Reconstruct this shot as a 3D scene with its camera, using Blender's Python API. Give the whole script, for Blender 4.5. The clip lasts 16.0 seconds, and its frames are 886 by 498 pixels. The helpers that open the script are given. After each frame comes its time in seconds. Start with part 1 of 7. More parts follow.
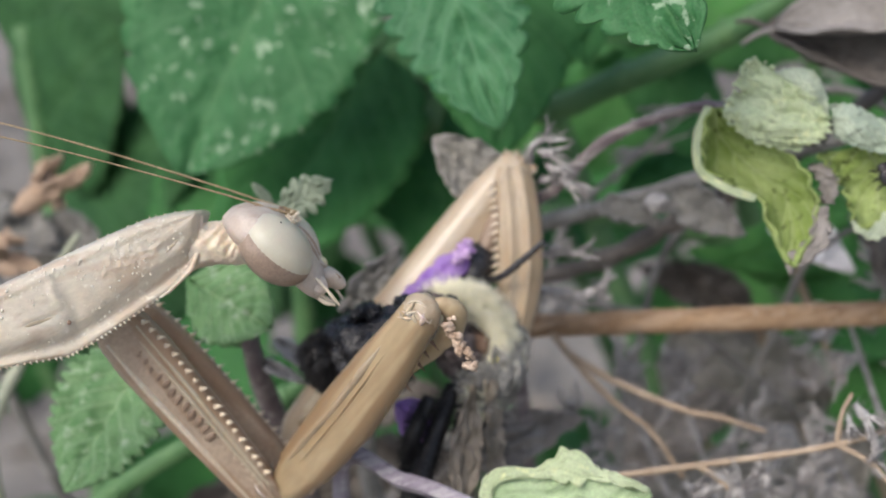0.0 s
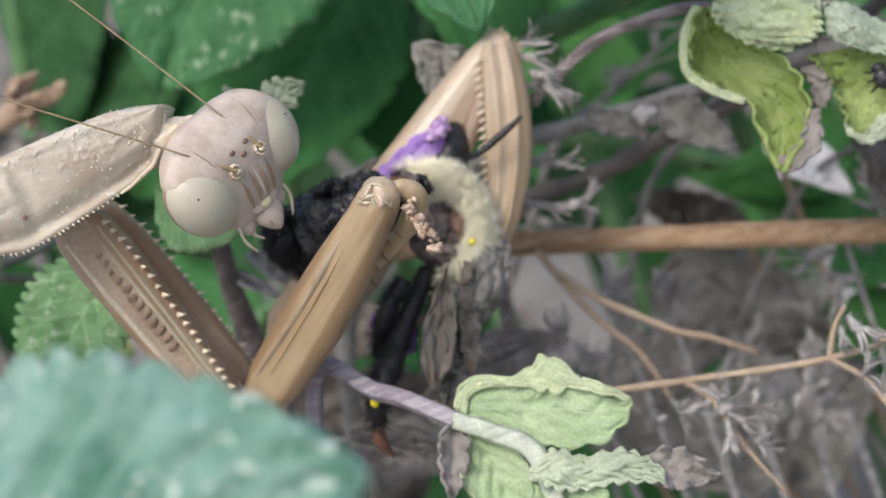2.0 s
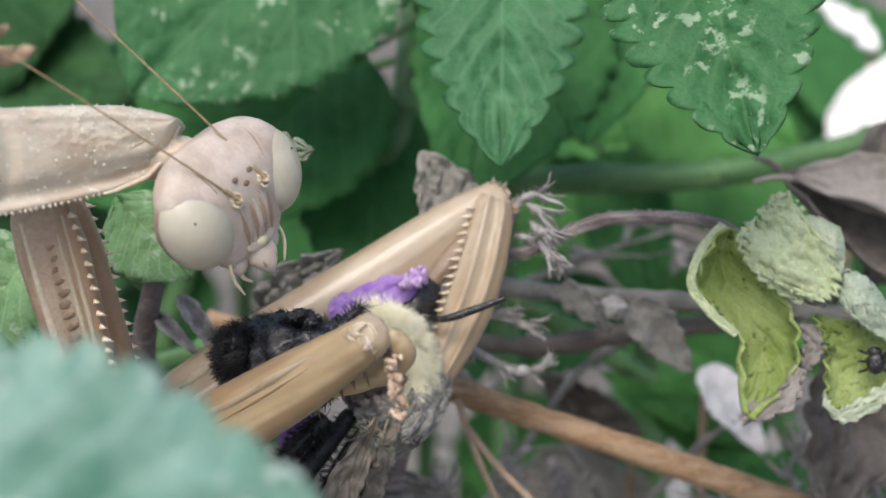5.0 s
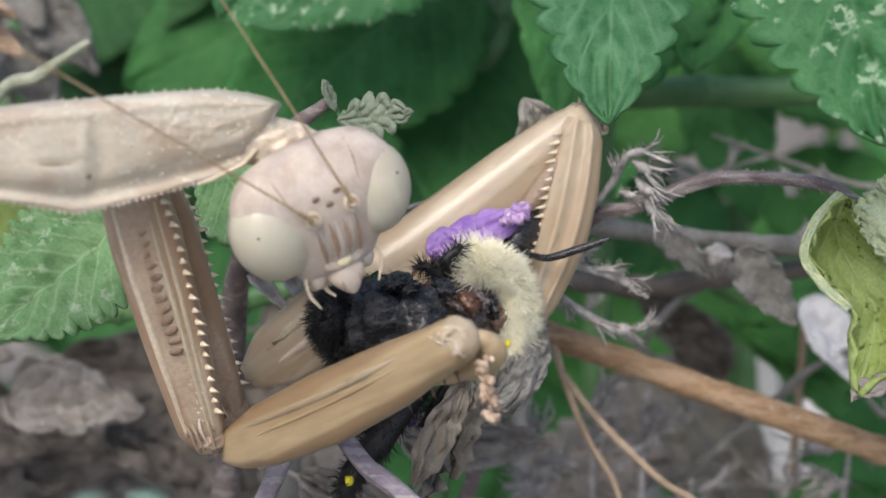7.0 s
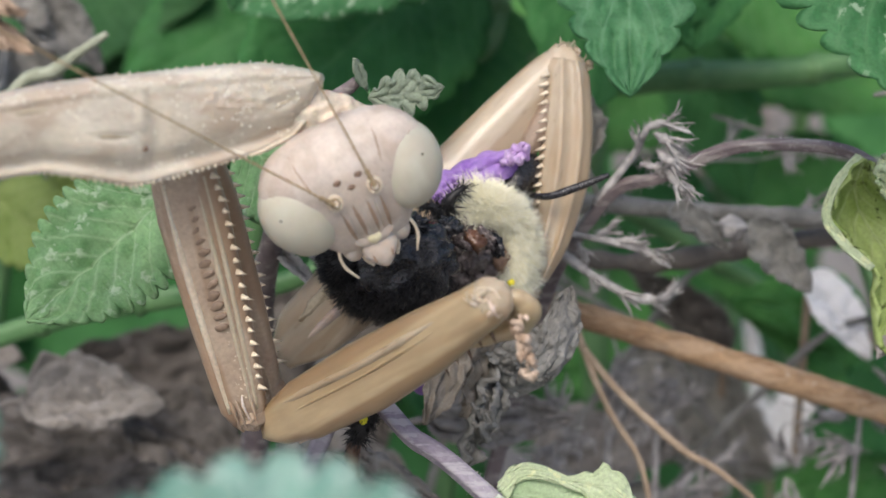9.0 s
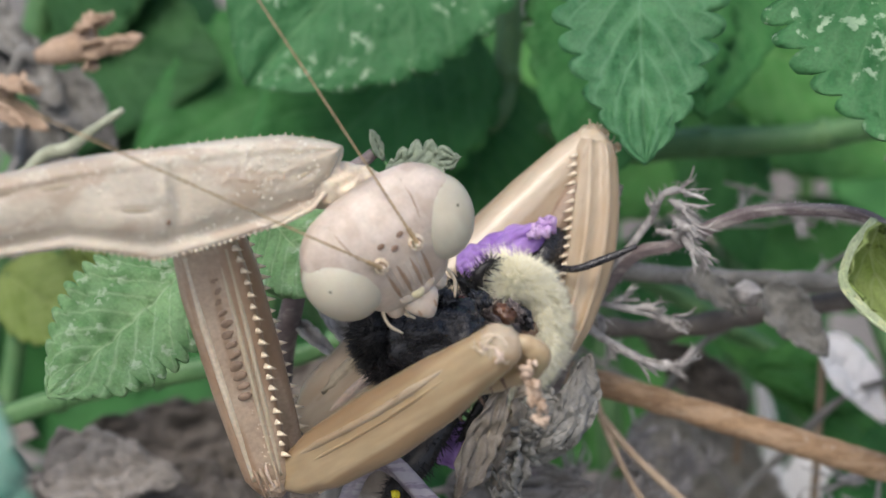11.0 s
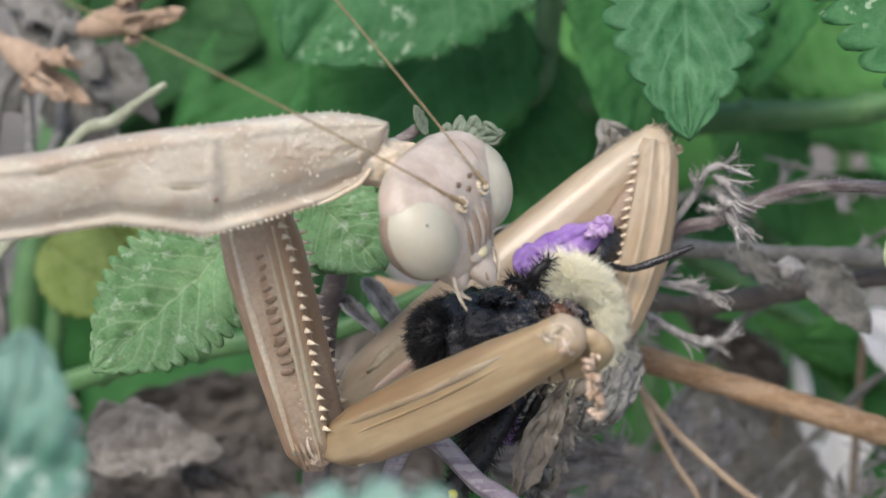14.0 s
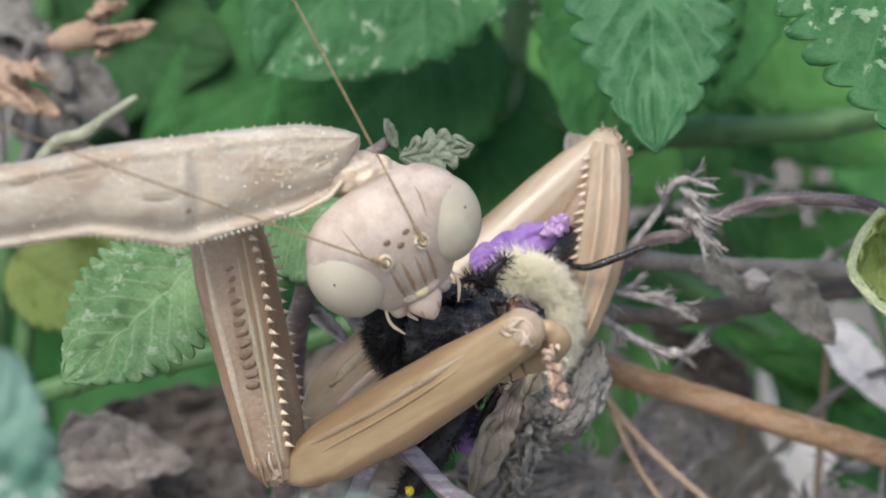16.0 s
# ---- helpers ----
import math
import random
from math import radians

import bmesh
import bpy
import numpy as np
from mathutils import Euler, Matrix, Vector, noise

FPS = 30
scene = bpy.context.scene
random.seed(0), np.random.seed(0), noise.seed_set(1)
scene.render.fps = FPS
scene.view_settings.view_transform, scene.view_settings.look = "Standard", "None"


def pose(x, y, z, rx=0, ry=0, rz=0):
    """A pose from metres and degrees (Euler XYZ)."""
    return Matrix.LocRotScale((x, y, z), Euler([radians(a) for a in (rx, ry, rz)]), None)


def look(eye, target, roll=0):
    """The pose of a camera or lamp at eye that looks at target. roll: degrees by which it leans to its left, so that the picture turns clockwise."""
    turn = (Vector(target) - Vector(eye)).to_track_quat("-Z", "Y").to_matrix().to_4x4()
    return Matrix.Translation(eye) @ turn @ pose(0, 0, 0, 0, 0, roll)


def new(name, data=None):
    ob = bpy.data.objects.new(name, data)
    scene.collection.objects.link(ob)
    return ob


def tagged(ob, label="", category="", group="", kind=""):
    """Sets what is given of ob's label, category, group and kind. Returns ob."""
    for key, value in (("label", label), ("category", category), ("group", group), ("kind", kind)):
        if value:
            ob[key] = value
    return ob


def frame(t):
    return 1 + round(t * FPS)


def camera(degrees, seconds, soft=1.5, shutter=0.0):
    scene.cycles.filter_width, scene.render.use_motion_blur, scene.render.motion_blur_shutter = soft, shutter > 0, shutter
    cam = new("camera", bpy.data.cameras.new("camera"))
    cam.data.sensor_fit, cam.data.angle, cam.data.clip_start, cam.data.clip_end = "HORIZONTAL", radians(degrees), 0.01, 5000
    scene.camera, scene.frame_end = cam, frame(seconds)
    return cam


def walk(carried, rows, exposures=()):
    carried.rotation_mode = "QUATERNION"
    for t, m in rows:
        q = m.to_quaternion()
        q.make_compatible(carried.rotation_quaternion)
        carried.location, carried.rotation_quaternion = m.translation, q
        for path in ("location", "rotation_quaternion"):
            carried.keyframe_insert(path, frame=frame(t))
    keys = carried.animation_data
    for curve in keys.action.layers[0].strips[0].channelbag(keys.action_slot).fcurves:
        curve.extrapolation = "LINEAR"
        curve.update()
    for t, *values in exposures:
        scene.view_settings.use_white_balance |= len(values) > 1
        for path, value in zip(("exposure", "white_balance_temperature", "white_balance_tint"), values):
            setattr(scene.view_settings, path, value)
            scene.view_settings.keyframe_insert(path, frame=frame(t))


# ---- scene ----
# Everything is laid out in millimetres in the garden frame: x to the right, y up along the leaves, z towards the camera.
MM = 0.001
W = pose(0, 0, 0.14, 65, 0, 0)
UP = Vector((0, math.sin(radians(65)), math.cos(radians(65))))  # the world's up in the garden frame

cam = camera(29.07, 16.0, soft=1.5)
cam.data.dof.use_dof = True
cam.data.dof.focus_distance = 0.0700
cam.data.dof.aperture_fstop = 58

PATH = [
    (0, 16.64, -2.13, 8.73, -1.15, 7.30, -19.54),
    (0.5, 18.23, -2.26, 7.85, -1.36, 7.56, -19.40),
    (1, 16.52, -1.79, 8.59, -0.78, 7.36, -19.21),
    (1.5, 16.86, -4.88, 6.87, -0.55, 7.33, -19.01),
    (2, 16.84, -6.49, 5.57, -1.46, 7.98, -19.40),
    (2.5, 20.53, -6.41, 4.70, -1.07, 9.10, -19.21),
    (3, 21.25, -6.60, 5.39, 1.60, 9.51, -15.41),
    (3.5, 15.72, -10.44, 4.73, 1.93, 6.81, -9.47),
    (4, 10.88, -3.93, 6.35, 3.38, 1.71, -4.09),
    (4.5, 11.21, -7.12, 3.56, 4.57, -0.05, -0.14),
    (4.7, 8.21, -6.26, 2.61, 4.53, -0.55, 0.80),
    (6.8, 6.81, 3.95, -2.41, -4.09, 1.91, 1.91),
    (7, 6.29, 3.94, -1.44, -3.82, 2.21, 2.22),
    (7.5, 5.87, 3.84, -0.77, -5.19, 1.84, 1.52),
    (8, 5.87, 3.71, 0.54, -4.59, 2.10, 1.24),
    (8.2, 4.85, 2.94, 0.67, -4.10, 1.26, 1.43),
    (10.3, 0.65, 0.96, -0.69, -1.43, -1.55, -0.59),
    (10.5, 0.70, 0.99, -0.87, -1.13, -1.01, -0.44),
    (11, 0.80, 1.27, 0.14, -0.34, -0.54, -0.33),
    (11.5, 0.04, 1.21, 0.35, -0.11, -0.77, -0.36),
    (12, 0.12, 1.47, 0.28, -0.74, 0.11, -0.16),
    (12.5, -0.00, 1.90, 0.00, -1.57, 0.13, 0.01),
    (13, -0.09, 1.42, -0.13, -1.32, 0.13, -0.30),
    (13.5, -0.08, 1.86, -0.10, -1.74, 0.27, -0.19),
    (14, 0.10, 1.62, 0.12, -1.42, 0.38, -0.18),
    (14.5, -0.05, 1.73, 0.22, -1.36, -0.27, -0.07),
    (15, -0.28, 1.69, 0.20, -1.16, -0.45, 0.05),
    (15.5, -0.15, 1.85, 0.38, -1.21, -0.52, 0.19),
    (16, -0.10, 1.45, 0.79, -0.88, -0.79, -0.11),
]
HEAD = [
    (0, 0.67, 2.84, -65.47, 105.7, 81.7, 133.3),
    (0.5, 0.24, 2.30, -64.85, 43.7, 69.5, 60.1),
    (1, 0.48, 2.53, -64.97, 26.5, 72.7, 36.2),
    (1.5, 0.04, 1.85, -64.70, 42.1, 46.1, 38.6),
    (2, -0.06, 1.53, -64.57, 40.1, 36.4, 33.0),
    (2.5, -0.07, 1.19, -64.84, 47.7, 20.9, 28.9),
    (3, 0.47, 2.44, -64.41, 35.5, 57.8, 54.1),
    (3.5, 0.22, 1.93, -64.73, 42.1, 44.8, 52.6),
    (4, 0.46, 2.23, -64.63, 30.1, 61.0, 46.5),
    (4.5, 0.17, 2.23, -64.64, 43.3, 44.6, 54.6),
    (7, -0.36, 1.10, -63.77, 25.4, 21.4, 28.1),
    (7.5, -0.56, 1.50, -64.01, 19.6, 24.7, 34.3),
    (8, -0.80, 0.95, -63.67, 23.0, 13.8, 28.0),
    (10.3, -1.54, 0.58, -64.16, 33.0, -1.3, 27.4),
    (10.5, -1.32, 0.76, -64.47, 34.9, -3.1, 31.4),
    (11, -0.56, 1.01, -64.11, 34.0, 7.4, 34.1),
    (11.5, -0.56, 1.44, -64.40, 25.1, 24.2, 42.0),
    (12, -0.14, 1.52, -64.84, 44.2, 31.8, 48.9),
    (12.5, -0.03, 1.74, -64.83, 41.5, 40.1, 44.4),
    (13, -0.06, 1.64, -64.97, 36.7, 52.6, 47.5),
    (13.5, 0.26, 2.16, -64.14, 20.0, 49.2, 38.2),
    (14, 0.18, 1.94, -64.33, 24.5, 48.9, 41.0),
    (14.5, 0.11, 2.12, -64.11, 22.8, 46.5, 41.0),
    (15, 0.05, 2.05, -63.95, 13.1, 53.8, 37.0),
    (15.5, -0.33, 1.55, -64.20, 27.8, 29.6, 32.0),
    (16, -0.96, 0.65, -64.10, 30.7, 7.9, 30.7),
]
ANTENNA_A = [
    (0, -0.287, 0.859, -0.424),
    (0.5, -0.431, 0.785, -0.445),
    (1, -0.456, 0.773, -0.441),
    (1.5, -0.400, 0.793, -0.460),
    (2, -0.482, 0.747, -0.458),
    (2.5, -0.473, 0.764, -0.438),
    (3, -0.364, 0.845, -0.392),
    (3.5, -0.382, 0.809, -0.446),
    (4, -0.529, 0.684, -0.502),
    (4.5, -0.400, 0.804, -0.440),
    (7, -0.592, 0.795, -0.136),
    (7.5, -0.621, 0.778, -0.089),
    (8, -0.587, 0.809, -0.030),
    (10.3, -0.521, 0.853, -0.039),
    (10.5, -0.442, 0.893, -0.081),
    (11, -0.516, 0.845, -0.141),
    (11.5, -0.484, 0.864, -0.137),
    (12, -0.327, 0.847, -0.419),
    (12.5, -0.393, 0.813, -0.430),
    (13, -0.378, 0.813, -0.443),
    (13.5, -0.504, 0.830, -0.238),
    (14, -0.537, 0.777, -0.328),
    (14.5, -0.597, 0.732, -0.328),
    (15, -0.534, 0.822, -0.197),
    (15.5, -0.638, 0.728, -0.249),
    (16, -0.619, 0.782, -0.071),
]
ANTENNA_B = [
    (0, -0.083, 0.901, -0.426),
    (0.5, -0.204, 0.831, -0.517),
    (1, -0.234, 0.832, -0.503),
    (1.5, -0.103, 0.847, -0.521),
    (2, -0.116, 0.861, -0.495),
    (2.5, -0.216, 0.749, -0.627),
    (3, -0.107, 0.837, -0.536),
    (3.5, -0.114, 0.838, -0.533),
    (4, -0.256, 0.809, -0.529),
    (4.5, -0.117, 0.844, -0.524),
    (7, -0.170, 0.944, -0.283),
    (7.5, -0.179, 0.964, -0.196),
    (8, -0.103, 0.971, -0.215),
    (10.3, -0.012, 0.931, -0.364),
    (10.5, 0.048, 0.917, -0.397),
    (11, -0.005, 0.924, -0.383),
    (11.5, 0.029, 0.979, -0.203),
    (12, 0.035, 0.871, -0.490),
    (12.5, -0.015, 0.889, -0.457),
    (13, -0.065, 0.898, -0.434),
    (13.5, -0.175, 0.956, -0.235),
    (14, -0.139, 0.952, -0.272),
    (14.5, -0.131, 0.962, -0.239),
    (15, -0.142, 0.973, -0.183),
    (15.5, -0.155, 0.932, -0.329),
    (16, 0.017, 0.946, -0.323),
]
NEAR_LEG = [
    (0, -4.60, -8.60, -71.00, 5.57, -2.74, -64.14),
    (0.5, -4.67, -8.77, -71.00, 4.36, -2.09, -63.32),
    (1, -4.73, -8.93, -71.00, 4.19, -1.31, -64.12),
    (1.5, -4.80, -9.10, -71.00, 4.74, -1.80, -64.63),
    (2, -4.75, -9.07, -71.00, 5.17, -2.08, -64.87),
    (2.5, -4.71, -9.04, -71.00, 5.42, -2.28, -64.96),
    (3, -4.71, -9.08, -71.00, 5.47, -2.51, -64.82),
    (3.5, -4.71, -9.12, -71.00, 5.32, -1.89, -65.33),
    (4, -4.70, -9.16, -71.00, 5.20, -1.90, -65.16),
    (4.5, -4.70, -9.20, -71.00, 5.34, -3.54, -63.79),
    (7, -4.73, -9.58, -71.00, 4.74, -3.63, -63.26),
    (7.5, -4.74, -9.61, -71.00, 4.65, -3.62, -63.18),
    (8, -4.74, -9.63, -71.00, 4.78, -3.96, -63.12),
    (10.3, -5.16, -9.30, -71.00, 2.98, -2.73, -62.12),
    (10.5, -5.11, -9.13, -71.00, 3.07, -2.58, -62.14),
    (11, -5.00, -8.70, -71.00, 3.51, -2.70, -62.08),
    (11.5, -5.02, -8.63, -71.00, 3.48, -2.85, -61.93),
    (12, -5.05, -8.55, -71.00, 3.72, -2.87, -62.13),
    (12.5, -5.07, -8.48, -71.00, 3.98, -3.28, -62.13),
    (13, -5.11, -8.49, -71.00, 4.18, -3.61, -62.21),
    (13.5, -5.15, -8.49, -71.00, 4.15, -3.38, -62.35),
    (14, -5.19, -8.49, -71.00, 4.21, -3.23, -62.54),
    (14.5, -5.23, -8.50, -71.00, 4.37, -3.22, -62.77),
    (15, -5.32, -8.70, -71.00, 3.98, -3.09, -62.64),
    (15.5, -5.41, -8.89, -71.00, 3.95, -2.65, -63.15),
    (16, -5.50, -9.09, -71.00, 3.88, -2.65, -63.33),
]
FAR_KNEE = [
    (0, 10.36, 2.78, -77.50),
    (0.5, 10.07, 4.89, -77.50),
    (1, 10.51, 4.99, -77.50),
    (1.5, 10.79, 4.14, -77.50),
    (2, 10.97, 3.95, -77.50),
    (2.5, 10.58, 4.55, -77.50),
    (3, 10.58, 4.29, -77.50),
    (3.5, 10.57, 3.98, -77.50),
    (4, 10.45, 3.90, -77.50),
    (4.5, 10.38, 3.18, -77.50),
    (7, 9.42, 4.83, -77.50),
    (7.5, 9.17, 4.70, -77.50),
    (8, 8.37, 5.61, -77.50),
    (10.3, 7.61, 6.54, -77.50),
    (10.5, 7.66, 6.25, -77.50),
    (11, 8.36, 5.78, -77.50),
    (11.5, 8.63, 4.99, -77.50),
    (12, 8.88, 5.00, -77.50),
    (12.5, 9.21, 4.61, -77.50),
    (13, 9.42, 4.26, -77.50),
    (13.5, 9.06, 4.72, -77.50),
    (14, 9.21, 4.67, -77.50),
    (14.5, 9.34, 4.36, -77.50),
    (15, 9.01, 4.56, -77.50),
    (15.5, 8.73, 4.95, -77.50),
    (16, 8.41, 5.13, -77.50),
]
BEE_SHIFT = [
    (0, 0.96, -2.24),
    (0.5, 0.35, -0.16),
    (1, 0.87, -0.07),
    (1.5, 1.06, -0.73),
    (2, 1.24, -0.89),
    (2.5, 0.90, -0.42),
    (3, 0.80, -0.71),
    (3.5, 1.39, -0.86),
    (4, 1.57, -1.39),
    (4.5, 0.83, -2.39),
    (7, 0.81, -1.10),
    (7.5, 0.81, -0.76),
    (8, 0.14, -0.38),
    (10.3, -0.60, 0.64),
    (10.5, -0.35, 0.46),
    (11, -0.03, 0.07),
    (11.5, 0.05, -0.56),
    (12, 0.25, -0.62),
    (12.5, 0.46, -0.99),
    (13, 0.59, -1.34),
    (13.5, 0.46, -0.97),
    (14, 0.55, -0.96),
    (14.5, 0.60, -1.23),
    (15, 0.34, -1.01),
    (15.5, 0.19, -0.62),
    (16, 0.00, -0.38),
]
walk(cam, [(t, W @ pose(x * MM, y * MM, z * MM, rx, ry, rz)) for t, x, y, z, rx, ry, rz in PATH])

# ---- light: an overcast sky over the flower bed ----
world = bpy.data.worlds.new("sky")
scene.world = world
world.use_nodes = True
wn = world.node_tree
sky = wn.nodes.new("ShaderNodeTexSky")
sky.sky_type = "NISHITA"
sky.sun_disc = False
sky.sun_elevation, sky.sun_rotation = radians(58), radians(200)
sky.air_density, sky.dust_density, sky.ozone_density = 1.0, 4.0, 1.0
wn.links.new(sky.outputs[0], wn.nodes["Background"].inputs[0])
wn.nodes["Background"].inputs[1].default_value = 0.148
sun = new("sun", bpy.data.lights.new("sun", "SUN"))
sun.data.energy, sun.data.angle, sun.data.color = 1.15, radians(25), (1.0, 0.96, 0.9)
sun.matrix_world = look((-0.25, -0.55, 1.0), (0, 0, 0))
scene.view_settings.exposure = 0.49


# ---- materials ----
def nodes_of(name):
    m = bpy.data.materials.new(name)
    m.use_nodes = True
    t = m.node_tree
    return m, t, t.nodes["Principled BSDF"]


def math_node(t, op, a, b=0.0, c=0.0):
    n = t.nodes.new("ShaderNodeMath")
    n.operation = op
    for k, v in enumerate((a, b, c)):
        if isinstance(v, (int, float)):
            n.inputs[k].default_value = v
        else:
            t.links.new(v, n.inputs[k])
    return n.outputs[0]


def mix(t, fac, a, b):
    n = t.nodes.new("ShaderNodeMix")
    n.data_type = "RGBA"
    for k, v in ((0, fac), (6, a), (7, b)):
        if isinstance(v, (int, float)):
            n.inputs[k].default_value = v
        elif isinstance(v, tuple):
            n.inputs[k].default_value = (*v, 1)
        else:
            t.links.new(v, n.inputs[k])
    return n.outputs[2]


def noise_node(t, scale, detail=4, stretch=(1, 1, 1), rough=0.55):
    co = t.nodes.new("ShaderNodeTexCoord")
    mp = t.nodes.new("ShaderNodeMapping")
    mp.inputs["Scale"].default_value = [1000 * s for s in stretch]
    t.links.new(co.outputs["Object"], mp.inputs[0])
    n = t.nodes.new("ShaderNodeTexNoise")
    n.inputs["Scale"].default_value, n.inputs["Detail"].default_value = scale, detail
    n.inputs["Roughness"].default_value = rough
    t.links.new(mp.outputs[0], n.inputs[0])
    return n.outputs[0]


def ramp(t, fac, lo, hi):
    n = t.nodes.new("ShaderNodeMapRange")
    n.inputs[1].default_value, n.inputs[2].default_value = lo, hi
    t.links.new(fac, n.inputs[0])
    return n.outputs[0]


def bump(t, bsdf, height, strength, distance):
    n = t.nodes.new("ShaderNodeBump")
    n.inputs["Strength"].default_value, n.inputs["Distance"].default_value = strength, distance
    t.links.new(height, n.inputs["Height"])
    t.links.new(n.outputs[0], bsdf.inputs["Normal"])


def surface(name, c1, c2, scale=0.6, rough=0.6, stretch=(1, 1, 1), fine=6.0, relief=0.4, depth=0.05, spot=None, spots=(0.62, 0.7),
            through_light=0.0, sss=0.0, coat=0.0, metal=0.0, streak=None, streak_stretch=(0.15, 4, 4), mottle=0.7, streak_amount=0.6):
    """A natural surface: two tones in large patches, fine mottling, spots, lengthwise streaks and a fine relief. Scales are per millimetre."""
    m, t, b = nodes_of(name)
    big = ramp(t, noise_node(t, scale, 4, stretch), 0.32, 0.68)
    col = mix(t, big, c1, c2)
    small = noise_node(t, fine, 5, stretch)
    shade = t.nodes.new("ShaderNodeHueSaturation")
    t.links.new(math_node(t, "MULTIPLY_ADD", small, mottle, 1 - mottle / 2), shade.inputs["Value"])
    t.links.new(col, shade.inputs["Color"])
    col = shade.outputs[0]
    if streak:
        col = mix(t, math_node(t, "MULTIPLY", ramp(t, noise_node(t, 1.0, 3, streak_stretch), 0.50, 0.60), streak_amount), col, streak)
    if spot:
        col = mix(t, ramp(t, noise_node(t, 2.2, 3), *spots), col, spot)
    t.links.new(col, b.inputs["Base Color"])
    t.links.new(math_node(t, "MULTIPLY_ADD", small, 0.3, rough - 0.15), b.inputs["Roughness"])
    b.inputs["Metallic"].default_value = metal
    b.inputs["Coat Weight"].default_value = coat
    b.inputs["Coat Roughness"].default_value = 0.2
    if sss:
        b.inputs["Subsurface Weight"].default_value = sss
        b.inputs["Subsurface Radius"].default_value = (0.6, 0.35, 0.2)
        b.inputs["Subsurface Scale"].default_value = 0.0006
    bump(t, b, small, relief, depth * MM)
    if through_light:
        lit(t, b, col, through_light)
    return m


def lit(t, b, col, amount):
    """Light that shines through a thin leaf or petal."""
    tr = t.nodes.new("ShaderNodeBsdfTranslucent")
    t.links.new(col, tr.inputs[0])
    ms = t.nodes.new("ShaderNodeMixShader")
    ms.inputs[0].default_value = amount
    t.links.new(b.outputs[0], ms.inputs[1])
    t.links.new(tr.outputs[0], ms.inputs[2])
    t.links.new(ms.outputs[0], t.nodes["Material Output"].inputs[0])


def leaf_surface(name, dark, light, vein, spots=0.0, spot_colour=(0.62, 0.7, 0.58), rough=0.55, veins=9, through_light=0.3, dots=None, slant=0.33):
    """A leaf blade, with its veins laid along the blade's own length and width."""
    m, t, b = nodes_of(name)
    uv = t.nodes.new("ShaderNodeTexCoord").outputs["UV"]
    sp = t.nodes.new("ShaderNodeSeparateXYZ")
    t.links.new(uv, sp.inputs[0])
    u = sp.outputs[0]
    across = math_node(t, "ABSOLUTE", math_node(t, "MULTIPLY_ADD", sp.outputs[1], 2.0, -1.0))
    run = math_node(t, "MULTIPLY", math_node(t, "SUBTRACT", u, math_node(t, "MULTIPLY", across, slant)), veins)
    side = math_node(t, "ABSOLUTE", math_node(t, "SUBTRACT", math_node(t, "FRACT", run), 0.5))
    side = ramp(t, side, 0.33, 0.50)
    mid = ramp(t, across, 0.055, 0.012)
    lines = math_node(t, "MAXIMUM", mid, math_node(t, "MULTIPLY", side, 0.75))
    cells = t.nodes.new("ShaderNodeTexVoronoi")
    cells.feature = "SMOOTH_F1"
    co = t.nodes.new("ShaderNodeTexCoord")
    mp = t.nodes.new("ShaderNodeMapping")
    mp.inputs["Scale"].default_value = (1000, 1000, 1000)
    t.links.new(co.outputs["Object"], mp.inputs[0])
    t.links.new(mp.outputs[0], cells.inputs[0])
    cells.inputs["Scale"].default_value = 1.7
    net = ramp(t, cells.outputs["Distance"], 0.15, 0.62)
    col = mix(t, ramp(t, noise_node(t, 0.35, 4), 0.35, 0.65), dark, light)
    fine = noise_node(t, 7.0, 4)
    shade = t.nodes.new("ShaderNodeHueSaturation")
    t.links.new(math_node(t, "MULTIPLY_ADD", fine, 0.8, 0.6), shade.inputs["Value"])
    t.links.new(col, shade.inputs["Color"])
    col = mix(t, math_node(t, "MULTIPLY", math_node(t, "MAXIMUM", lines, math_node(t, "MULTIPLY", net, 0.3)), 0.55), shade.outputs[0], vein)
    if spots:
        patch = math_node(t, "MULTIPLY", ramp(t, noise_node(t, 0.32, 2), 0.47, 0.56), ramp(t, noise_node(t, 1.5, 3), 0.56, 0.63))
        col = mix(t, math_node(t, "MULTIPLY", patch, spots), col, spot_colour)
    if dots:
        patch = math_node(t, "MULTIPLY", ramp(t, noise_node(t, 0.5, 2), 0.44, 0.58), ramp(t, noise_node(t, 2.6, 3), 0.56, 0.66))
        col = mix(t, patch, col, dots)
    t.links.new(col, b.inputs["Base Color"])
    b.inputs["Roughness"].default_value = rough
    b.inputs["Specular IOR Level"].default_value = 0.28
    height = math_node(t, "SUBTRACT", math_node(t, "MULTIPLY", fine, 0.35), math_node(t, "MULTIPLY", math_node(t, "MAXIMUM", lines, net), 0.8))
    bump(t, b, height, 0.7, 0.15 * MM)
    lit(t, b, col, through_light)
    return m


